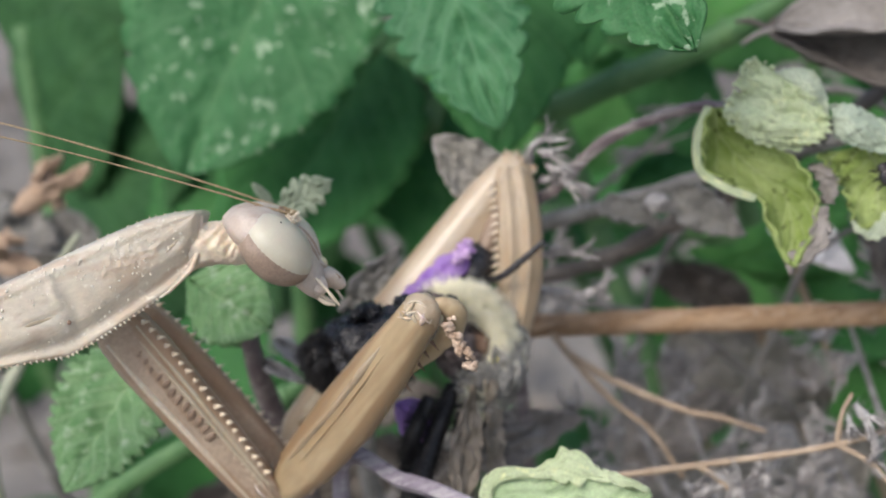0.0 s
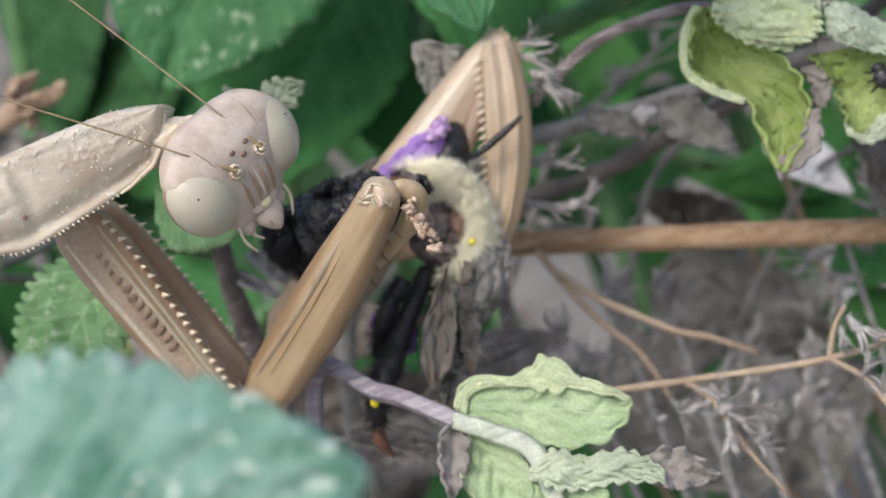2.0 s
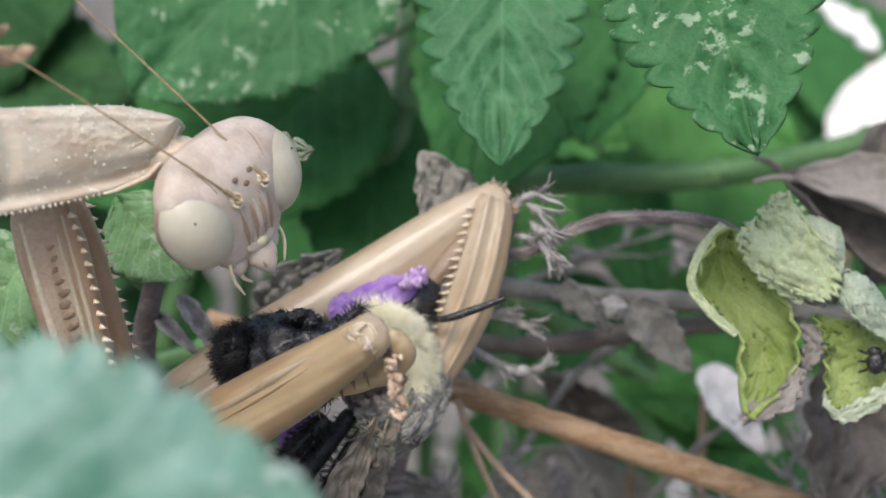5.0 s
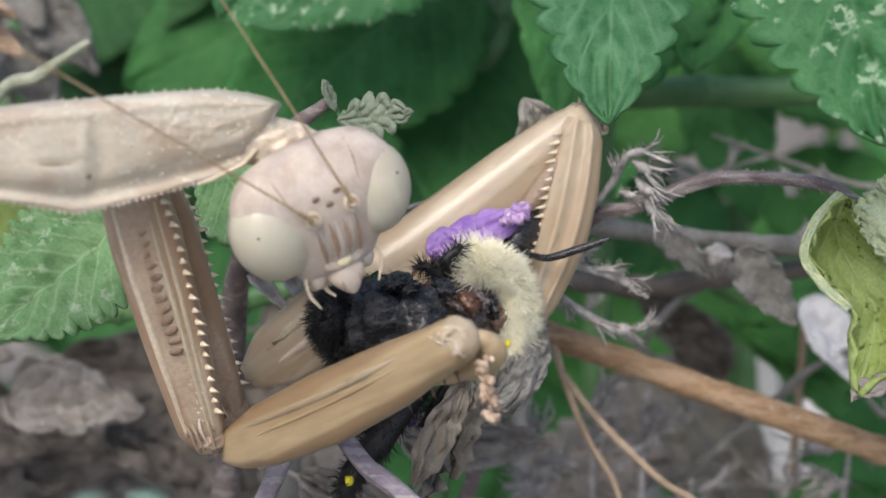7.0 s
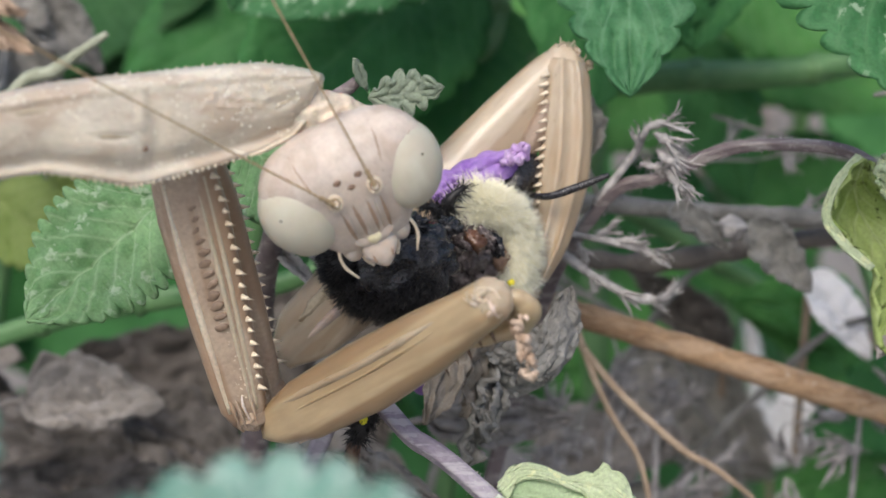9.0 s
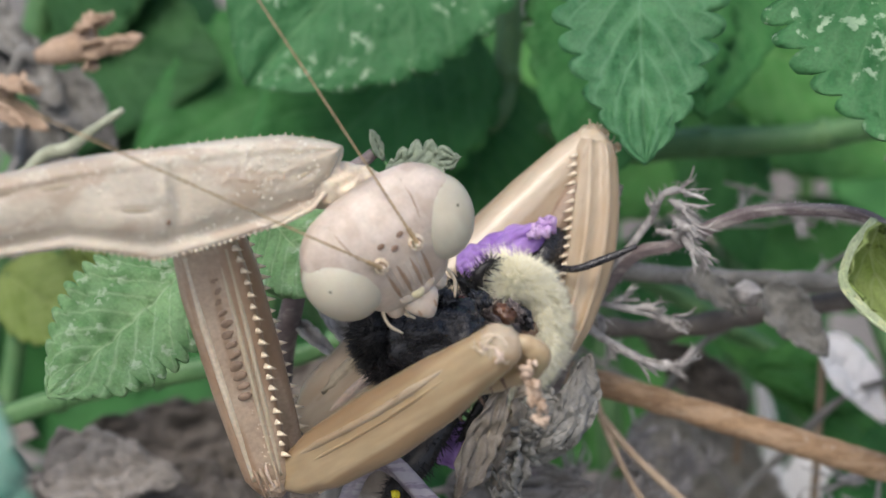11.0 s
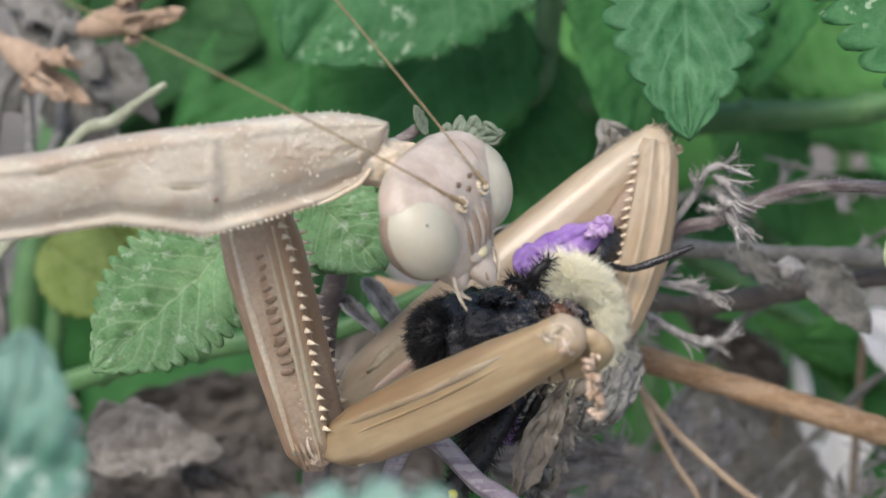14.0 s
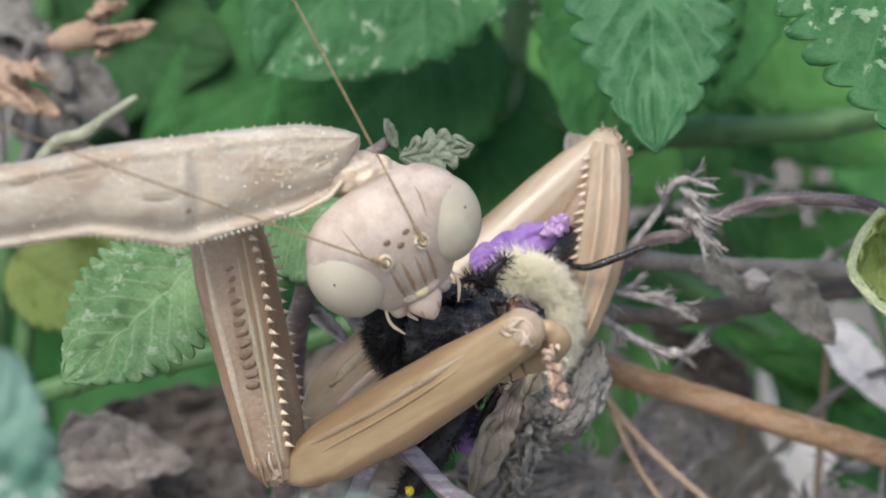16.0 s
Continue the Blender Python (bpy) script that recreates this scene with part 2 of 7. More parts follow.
TAN = surface("tan_cuticle", (0.46, 0.39, 0.275), (0.59, 0.525, 0.40), 0.35, 0.40, fine=5, relief=0.7, depth=0.08, sss=0.2, coat=0.15, streak=(0.40, 0.325, 0.225), streak_stretch=(0.12, 0.9, 0.9), streak_amount=0.35, mottle=0.5)
BACK = surface("pronotum_cuticle", (0.50, 0.435, 0.335), (0.64, 0.585, 0.48), 0.25, 0.33, stretch=(0.5, 1, 1), fine=5, relief=0.5, depth=0.05, sss=0.25, coat=0.3, mottle=0.4, streak=(0.42, 0.315, 0.225), streak_stretch=(0.08, 0.9, 0.9), streak_amount=0.55, spot=(0.70, 0.65, 0.54), spots=(0.62, 0.72))
GRAIN = surface("pale_grain", (0.62, 0.57, 0.46), (0.72, 0.68, 0.58), 1.0, 0.4, relief=0.1)
STREAK = surface("back_streak", (0.36, 0.30, 0.21), (0.45, 0.38, 0.27), 1.2, 0.5, fine=6, relief=0.3, depth=0.03)
PALE = surface("pale_cuticle", (0.58, 0.48, 0.36), (0.70, 0.61, 0.48), 0.5, 0.45, fine=6, relief=0.3, depth=0.03, sss=0.3)
FACE = surface("face_cuticle", (0.43, 0.365, 0.305), (0.57, 0.50, 0.435), 0.9, 0.45, fine=6, relief=0.4, depth=0.04, sss=0.25, streak=(0.37, 0.285, 0.22), streak_stretch=(0.9, 0.35, 0.9), streak_amount=0.4, mottle=0.4)
PINK_SKIN = surface("pinkish_skin", (0.50, 0.385, 0.31), (0.66, 0.55, 0.47), 0.8, 0.42, fine=6, relief=0.4, depth=0.04, sss=0.3)
STRIPE = surface("dark_stripe", (0.27, 0.185, 0.13), (0.36, 0.26, 0.19), 0.9, 0.5, fine=6, relief=0.2, depth=0.03)
LEG_TAN = surface("leg_cuticle", (0.35, 0.275, 0.185), (0.51, 0.43, 0.325), 0.25, 0.32, stretch=(0.3, 1, 1), mottle=0.5, fine=3, relief=0.25, depth=0.05, sss=0.2, coat=0.08, streak=(0.33, 0.235, 0.14), streak_stretch=(0.06, 0.8, 0.8), streak_amount=0.6)
BROWN = surface("brown_cuticle", (0.33, 0.24, 0.135), (0.51, 0.405, 0.255), 0.22, 0.34, stretch=(0.25, 1, 1), fine=3, relief=0.2, depth=0.04, sss=0.2, coat=0.15, mottle=0.45, streak=(0.22, 0.135, 0.07), streak_stretch=(0.03, 0.6, 0.6), streak_amount=0.75)
# dark tone that stands for the shade inside hollows and gaps
HOLLOW_SHADE = surface("hollow_shade", (0.21, 0.145, 0.10), (0.28, 0.20, 0.14), 1.0, 0.5)
COXA = surface("coxa_cuticle", (0.37, 0.275, 0.20), (0.51, 0.405, 0.305), 0.4, 0.5, fine=5, relief=0.4, depth=0.05, sss=0.2, streak=(0.30, 0.18, 0.10), streak_stretch=(0.08, 0.8, 0.8))
PIT = surface("pitted_hollow", (0.15, 0.09, 0.06), (0.2, 0.13, 0.09), 1.0, 0.6)
SPINE = surface("spine_ivory", (0.72, 0.6, 0.44), (0.8, 0.7, 0.54), 1.0, 0.4, relief=0.1)
EYE = surface("compound_eye", (0.44, 0.415, 0.33), (0.55, 0.53, 0.43), 0.45, 0.40, mottle=0.12, streak_amount=0.35, fine=12, relief=0.05, depth=0.01, sss=0.4, coat=0.06, streak=(0.36, 0.31, 0.23), streak_stretch=(0.5, 0.16, 0.6))
EYE_BACK = surface("eye_band", (0.17, 0.12, 0.09), (0.34, 0.26, 0.20), 0.8, 0.35, fine=8, relief=0.1, coat=0.2)
BLACK = surface("black_chitin", (0.005, 0.005, 0.007), (0.014, 0.013, 0.016), 1.2, 0.28, fine=5, relief=0.9, depth=0.15, coat=0.3)
BLACK_HAIR = surface("black_hair", (0.005, 0.005, 0.006), (0.014, 0.012, 0.012), 2.0, 0.55)
ANTENNA = surface("antenna_brown", (0.24, 0.17, 0.09), (0.36, 0.27, 0.16), 1.0, 0.5)
def strands(m, low, high):
    """Lets each hair of a coat differ a little in tone."""
    t = m.node_tree
    b = t.nodes["Principled BSDF"]
    g = t.nodes.new("ShaderNodeNewGeometry")
    t.links.new(mix(t, g.outputs["Random Per Island"], low, high), b.inputs["Base Color"])
    return m


YELLOW_HAIR = surface("yellow_hair", (0.95, 0.90, 0.66), (0.98, 0.95, 0.78), 1.5, 0.85, relief=0.02, mottle=0.05)
strands(YELLOW_HAIR, (0.90, 0.86, 0.62), (1.0, 0.98, 0.85))
YELLOW_SPOT = surface("lip_spot", (0.60, 0.54, 0.33), (0.70, 0.64, 0.44), 1.0, 0.5)
GREY_FLESH = surface("torn_flesh", (0.05, 0.035, 0.035), (0.24, 0.2, 0.19), 2.0, 0.3, fine=7, relief=0.8, depth=0.2)
AMBER = surface("amber_chitin", (0.07, 0.033, 0.02), (0.15, 0.07, 0.038), 1.0, 0.3, coat=0.3)
POLLEN = surface("pollen_crust", (0.30, 0.20, 0.13), (0.66, 0.53, 0.42), 1.5, 0.7, fine=6, relief=0.8, depth=0.1)
BRIGHT_POLLEN = surface("yellow_pollen", (0.7, 0.6, 0.02), (0.8, 0.72, 0.05), 2.0, 0.7)
WING = surface("smoky_wing", (0.33, 0.285, 0.23), (0.47, 0.42, 0.36), 0.5, 0.25, through_light=0.55, mottle=0.3)
PINK_PETAL = surface("pinkish_petal", (0.62, 0.42, 0.74), (0.78, 0.62, 0.84), 1.2, 0.55, fine=5, relief=0.6, depth=0.08, through_light=0.3)
PURPLE = surface("purple_petal", (0.33, 0.17, 0.56), (0.52, 0.34, 0.72), 0.9, 0.55, fine=5, relief=0.7, depth=0.1, through_light=0.3)
RED = surface("wet_red_flesh", (0.10, 0.008, 0.014), (0.2, 0.015, 0.03), 2.5, 0.25, fine=6, relief=0.6, depth=0.1)
LEAF_TOP = leaf_surface("catmint_leaf", (0.042, 0.165, 0.064), (0.08, 0.24, 0.10), (0.16, 0.34, 0.19), spots=0.0, rough=0.5, slant=0.3)
LEAF_SPOTTED = leaf_surface("mildewed_leaf", (0.034, 0.145, 0.047), (0.064, 0.215, 0.078), (0.11, 0.26, 0.11), spots=0.7, spot_colour=(0.45, 0.6, 0.42), rough=0.55, slant=0.3)
LEAF_PALE = leaf_surface("pale_leaf", (0.11, 0.25, 0.095), (0.22, 0.40, 0.18), (0.42, 0.57, 0.36), spots=0.35, rough=0.65, veins=8)
LEAF_UNDER = leaf_surface("leaf_underside", (0.40, 0.54, 0.29), (0.54, 0.67, 0.42), (0.62, 0.73, 0.52), rough=0.7, veins=7, slant=0.3)
LEAF_SPRIG = leaf_surface("downy_shoot_leaf", (0.24, 0.31, 0.22), (0.36, 0.43, 0.32), (0.48, 0.53, 0.44), rough=0.8, veins=6, through_light=0.45)
LEAF_CURL = leaf_surface("wilted_leaf", (0.25, 0.35, 0.08), (0.42, 0.52, 0.19), (0.52, 0.6, 0.32), rough=0.7, dots=(0.07, 0.09, 0.02), veins=7)
LEAF_WHITE = leaf_surface("downy_leaf", (0.48, 0.56, 0.40), (0.64, 0.71, 0.54), (0.74, 0.79, 0.64), rough=0.8, veins=8)
LEAF_MOULD = leaf_surface("mouldy_downy_leaf", (0.36, 0.45, 0.33), (0.52, 0.60, 0.48), (0.66, 0.72, 0.6), rough=0.8, veins=11, dots=(0.035, 0.035, 0.04), slant=0.2)
LEAF_CREAM = leaf_surface("cream_green_leaf", (0.50, 0.60, 0.34), (0.64, 0.73, 0.49), (0.74, 0.80, 0.58), rough=0.75, veins=8, dots=(0.80, 0.84, 0.52))
PALE_PATCH = surface("pale_patch", (0.83, 0.82, 0.82), (0.92, 0.91, 0.91), 0.1, 0.8, fine=1.0, relief=0.3, depth=0.2, mottle=0.25)
RIM = surface("crisp_leaf_edge", (0.42, 0.47, 0.27), (0.58, 0.61, 0.44), 1.2, 0.85, fine=6, relief=0.6, depth=0.08)
LEAF_TEAL = leaf_surface("young_leaf", (0.085, 0.24, 0.175), (0.25, 0.44, 0.365), (0.42, 0.58, 0.51), spots=0.85, spot_colour=(0.72, 0.83, 0.77), rough=0.5)
# the background leaf's shade and light are put into three greens
LEAF_SHADED = leaf_surface("shaded_leaf", (0.03, 0.145, 0.035), (0.057, 0.22, 0.058), (0.095, 0.255, 0.09), rough=0.6)
LEAF_DEEP_SHADE = leaf_surface("deep_shade_leaf", (0.02, 0.085, 0.023), (0.04, 0.13, 0.038), (0.09, 0.2, 0.085), rough=0.6)
LEAF_LIT = leaf_surface("lit_leaf", (0.05, 0.21, 0.04), (0.095, 0.3, 0.07), (0.14, 0.3, 0.11), rough=0.6)
LEAF_YELLOW = leaf_surface("yellowing_leaf", (0.17, 0.25, 0.055), (0.27, 0.36, 0.11), (0.32, 0.39, 0.17), rough=0.6)
STEM_GREEN = surface("green_stem", (0.06, 0.16, 0.055), (0.115, 0.235, 0.09), 0.5, 0.55, through_light=0.1)
STEM_PURPLE = surface("purplish_stem", (0.105, 0.08, 0.085), (0.20, 0.165, 0.16), 0.8, 0.7, fine=6, relief=0.6, depth=0.08, streak=(0.33, 0.30, 0.28), streak_stretch=(0.5, 2.5, 2.5))
STEM_LILAC = surface("lilac_stem", (0.17, 0.14, 0.18), (0.29, 0.26, 0.30), 0.6, 0.6, fine=5, relief=0.4, depth=0.05, streak=(0.42, 0.40, 0.41), streak_stretch=(0.3, 3, 3))
SHOOT = surface("grey_green_shoot", (0.24, 0.26, 0.18), (0.38, 0.40, 0.30), 0.8, 0.8, fine=6, relief=0.5, depth=0.06)
STEM_DOWN = surface("downy_stem", (0.42, 0.47, 0.38), (0.58, 0.62, 0.52), 0.9, 0.85, fine=8, relief=0.5, depth=0.06, streak=(0.3, 0.34, 0.28), streak_stretch=(0.5, 2.5, 2.5))
WOOD = surface("brown_stem", (0.24, 0.145, 0.08), (0.45, 0.30, 0.175), 0.9, 0.8, fine=5, relief=1.0, depth=0.3, spot=(0.46, 0.38, 0.30), spots=(0.63, 0.74), mottle=1.0, stretch=(0.5, 1, 1), streak=(0.50, 0.36, 0.24), streak_stretch=(0.3, 2.2, 2.2))
STRAW = surface("straw_twig", (0.30, 0.22, 0.15), (0.42, 0.33, 0.24), 0.6, 0.7, fine=5, relief=0.4)
DRY = surface("dry_grey_leaf", (0.16, 0.156, 0.145), (0.33, 0.322, 0.30), 0.6, 0.85, fine=4, relief=0.9, depth=0.15, through_light=0.15)
DRY_PALE = surface("dry_pale_leaf", (0.33, 0.32, 0.28), (0.48, 0.46, 0.42), 0.6, 0.85, fine=4, relief=0.5, depth=0.08, through_light=0.4)
DRY_DARK = surface("dry_dark_leaf", (0.08, 0.07, 0.06), (0.19, 0.17, 0.152), 0.4, 0.8, fine=3, relief=0.6, depth=0.1, through_light=0.1)
DRY_TAUPE = surface("dry_taupe_leaf", (0.21, 0.19, 0.172), (0.345, 0.32, 0.298), 0.4, 0.8, fine=3, relief=0.6, through_light=0.1)
DRY_LAV = surface("dry_flower", (0.24, 0.225, 0.22), (0.60, 0.58, 0.565), 1.6, 0.9, fine=7, relief=0.7, depth=0.1, through_light=0.15)
DRY_ORANGE = surface("dry_orange_flower", (0.40, 0.28, 0.19), (0.58, 0.44, 0.33), 0.6, 0.8, fine=4, through_light=0.2)
SOIL = surface("garden_soil", (0.115, 0.107, 0.096), (0.25, 0.233, 0.21), 0.05, 0.95, fine=0.4, relief=0.8, depth=3.0, spot=(0.42, 0.4, 0.4), spots=(0.66, 0.72))
LITTER = surface("leaf_litter", (0.10, 0.085, 0.072), (0.24, 0.215, 0.19), 0.08, 0.9, fine=0.7, relief=0.6, depth=0.5)


# ---- building helpers ----
ORIGIN = {}


def thing(name, origin, label, category, group="", kind=""):
    """An Empty at its base, in the garden frame, that carries the parts of one thing."""
    ob = tagged(new(name), label, category, group, kind)
    ob.empty_display_size = 0.002
    ob.matrix_world = W @ Matrix.Translation(Vector(origin) * MM)
    ORIGIN[ob] = Vector(origin)
    return ob


def part(name, bm, material, parent, label="", local=False, smooth=True):
    """Links a bmesh, in millimetres, as one mesh under a thing or part. local: it is in the parent's own space."""
    me = bpy.data.meshes.new(name)
    o = Vector((0, 0, 0)) if local else ORIGIN[parent]
    for v in bm.verts:
        v.co = (v.co - o) * MM
    if len(bm.faces) < 9000:
        bmesh.ops.recalc_face_normals(bm, faces=bm.faces)
    bm.normal_update()
    bm.to_mesh(me)
    bm.free()
    if smooth:
        me.polygons.foreach_set("use_smooth", [True] * len(me.polygons))
    me.materials.append(material)
    ob = new(name, me)
    ob.parent = parent
    ORIGIN[ob] = o
    if label:
        ob["label"] = label
    return ob


def thick(ob, mm):
    """Gives a blade its thickness."""
    s = ob.modifiers.new("thickness", "SOLIDIFY")
    s.thickness, s.offset = mm * MM, 0.0
    return ob


def ring(bm, pts):
    return [bm.verts.new(p) for p in pts]


def bridge(bm, a, b, closed=True):
    n = len(a)
    for i in range(n if closed else n - 1):
        j = (i + 1) % n
        bm.faces.new((a[i], a[j], b[j], b[i]))


def smooth_line(pts, n):
    """n + 1 points on a smooth curve through pts."""
    pts = [Vector(p) for p in pts]
    if len(pts) == 2:
        return [pts[0].lerp(pts[1], k / n) for k in range(n + 1)]
    q = [2 * pts[0] - pts[1]] + pts + [2 * pts[-1] - pts[-2]]
    out = []
    for k in range(n + 1):
        s = k / n * (len(pts) - 1)
        i = min(int(s), len(pts) - 2)
        f = s - i
        a, b, c, d = q[i : i + 4]
        out.append(0.5 * (2 * b + (c - a) * f + (2 * a - 5 * b + 4 * c - d) * f * f + (3 * b - a - 3 * c + d) * f ** 3))
    return out


def tube(bm, pts, radii, seg=10, n=None, wobble=0.0, flat=1.0, ribs=0, rib_depth=0.0):
    """A tapering stem along pts."""
    n = n or 6 * (len(pts) - 1)
    line = smooth_line(pts, n)
    side = None
    last = None
    for k, p in enumerate(line):
        d = (line[min(k + 1, n)] - line[max(k - 1, 0)]).normalized()
        if side is None:
            side = d.orthogonal().normalized()
        side = (side - d * side.dot(d)).normalized()
        other = d.cross(side)
        r = float(np.interp(k / n, np.linspace(0, 1, len(radii)), radii)) * (1 + wobble * noise.noise(p * 0.9))
        co = []
        for i in range(seg):
            a = 2 * math.pi * i / seg
            rr = r * (1 + (rib_depth * math.cos(ribs * a) if ribs else 0))
            co.append(p + side * rr * math.cos(a) + other * rr * flat * math.sin(a))
        now = ring(bm, co)
        if last:
            bridge(bm, last, now)
        else:
            bm.faces.new(now[::-1])
        last = now
    bm.faces.new(last)


def cone(bm, base, way, length, r, seg=5):
    way = Vector(way).normalized()
    side = way.orthogonal().normalized()
    other = way.cross(side)
    base = Vector(base)
    tip = bm.verts.new(base + way * length)
    r0 = ring(bm, [base + (side * math.cos(2 * math.pi * i / seg) + other * math.sin(2 * math.pi * i / seg)) * r for i in range(seg)])
    for i in range(seg):
        bm.faces.new((r0[i], r0[(i + 1) % seg], tip))
    bm.faces.new(r0[::-1])


def ball(bm, centre, radii, seg=20, rings=12, turn=None, rough=0.0, freq=1.0):
    """An egg-shaped solid, uneven where rough is given."""
    centre, turn = Vector(centre), turn or Matrix.Identity(3)
    rows = []
    for j in range(rings + 1):
        th = math.pi * j / rings
        if j in (0, rings):
            dirs = [Vector((0, 0, math.cos(th)))]
        else:
            dirs = [Vector((math.sin(th) * math.cos(2 * math.pi * i / seg), math.sin(th) * math.sin(2 * math.pi * i / seg), math.cos(th))) for i in range(seg)]
        row = []
        for d in dirs:
            k = 1 + rough * noise.noise(d * 2.2 * freq + centre)
            row.append(bm.verts.new(centre + turn @ Vector((d.x * radii[0] * k, d.y * radii[1] * k, d.z * radii[2] * k))))
        rows.append(row)
    for i in range(seg):
        j = (i + 1) % seg
        bm.faces.new((rows[0][0], rows[1][i], rows[1][j]))
        bm.faces.new((rows[-1][0], rows[-2][j], rows[-2][i]))
        for a, b in zip(rows[1:-2], rows[2:-1]):
            bm.faces.new((a[i], b[i], b[j], a[j]))


def hair(bm, root, way, length, r, bend=(0, 0, 0)):
    """One hair: a thin bent three-sided spike."""
    way = Vector(way).normalized()
    side = way.orthogonal().normalized()
    other = way.cross(side)
    mid = root + way * length * 0.55
    tip = mid + (way + Vector(bend)).normalized() * length * 0.45
    a, b = [], []
    for i in range(3):
        c, s = math.cos(2.094 * i), math.sin(2.094 * i)
        a.append(bm.verts.new(root + (side * c + other * s) * r))
        b.append(bm.verts.new(mid + (side * c + other * s) * r * 0.7))
    t = bm.verts.new(tip)
    for i in range(3):
        j = (i + 1) % 3
        bm.faces.new((a[i], a[j], b[j], b[i]))
        bm.faces.new((b[i], b[j], t))


def fuzz(bm, centre, radii, count, length, r, rng, turn=None, comb=(0, 0, 0), keep=None, loose=0.35):
    """A coat of hairs standing on an egg-shaped body."""
    centre, turn = Vector(centre), turn or Matrix.Identity(3)
    done = 0
    while done < count:
        d = Vector((rng.gauss(0, 1), rng.gauss(0, 1), rng.gauss(0, 1)))
        if d.length < 0.1:
            continue
        d.normalize()
        if keep and not keep(d):
            continue
        root = centre + turn @ Vector([d[k] * radii[k] * 0.96 for k in range(3)])
        nrm = (turn @ Vector([d[k] / radii[k] for k in range(3)])).normalized()
        jit = Vector((rng.uniform(-1, 1), rng.uniform(-1, 1), rng.uniform(-1, 1)))
        hair(bm, root, nrm + jit * loose + Vector(comb) * 0.7, length * rng.uniform(0.6, 1.25), r, jit * 0.5 + Vector(comb))
        done += 1


def limb(bm, length, prof, seg=18, n=28, square=0.75):
    """A leg segment along +x. prof: rows of share of the length, half width (y), half depth (z), shift in y."""
    s, wy, wz, oy = (np.array(c) for c in zip(*prof))
    last = None
    for k in range(n + 1):
        q = k / n
        y, z, o = (float(np.interp(q, s, c)) for c in (wy, wz, oy))
        co = []
        for i in range(seg):
            a = 2 * math.pi * i / seg
            c, d = math.cos(a), math.sin(a)
            co.append((length * q, o + y * math.copysign(abs(c) ** square, c), z * math.copysign(abs(d) ** square, d)))
        now = ring(bm, co)
        if last:
            bridge(bm, last, now)
        else:
            bm.faces.new(now[::-1])
        last = now
    bm.faces.new(last)


def bone(a, b, up=(0, 0, 1)):
    """The pose, in metres, of a limb from a to b (in millimetres), its z side facing up."""
    a, b = Vector(a), Vector(b)
    x = (b - a).normalized()
    z = Vector(up)
    z = (z - x * z.dot(x)).normalized()
    y = z.cross(x)
    m = Matrix((x, y, z)).transposed().to_4x4()
    return Matrix.Translation(a * MM) @ m


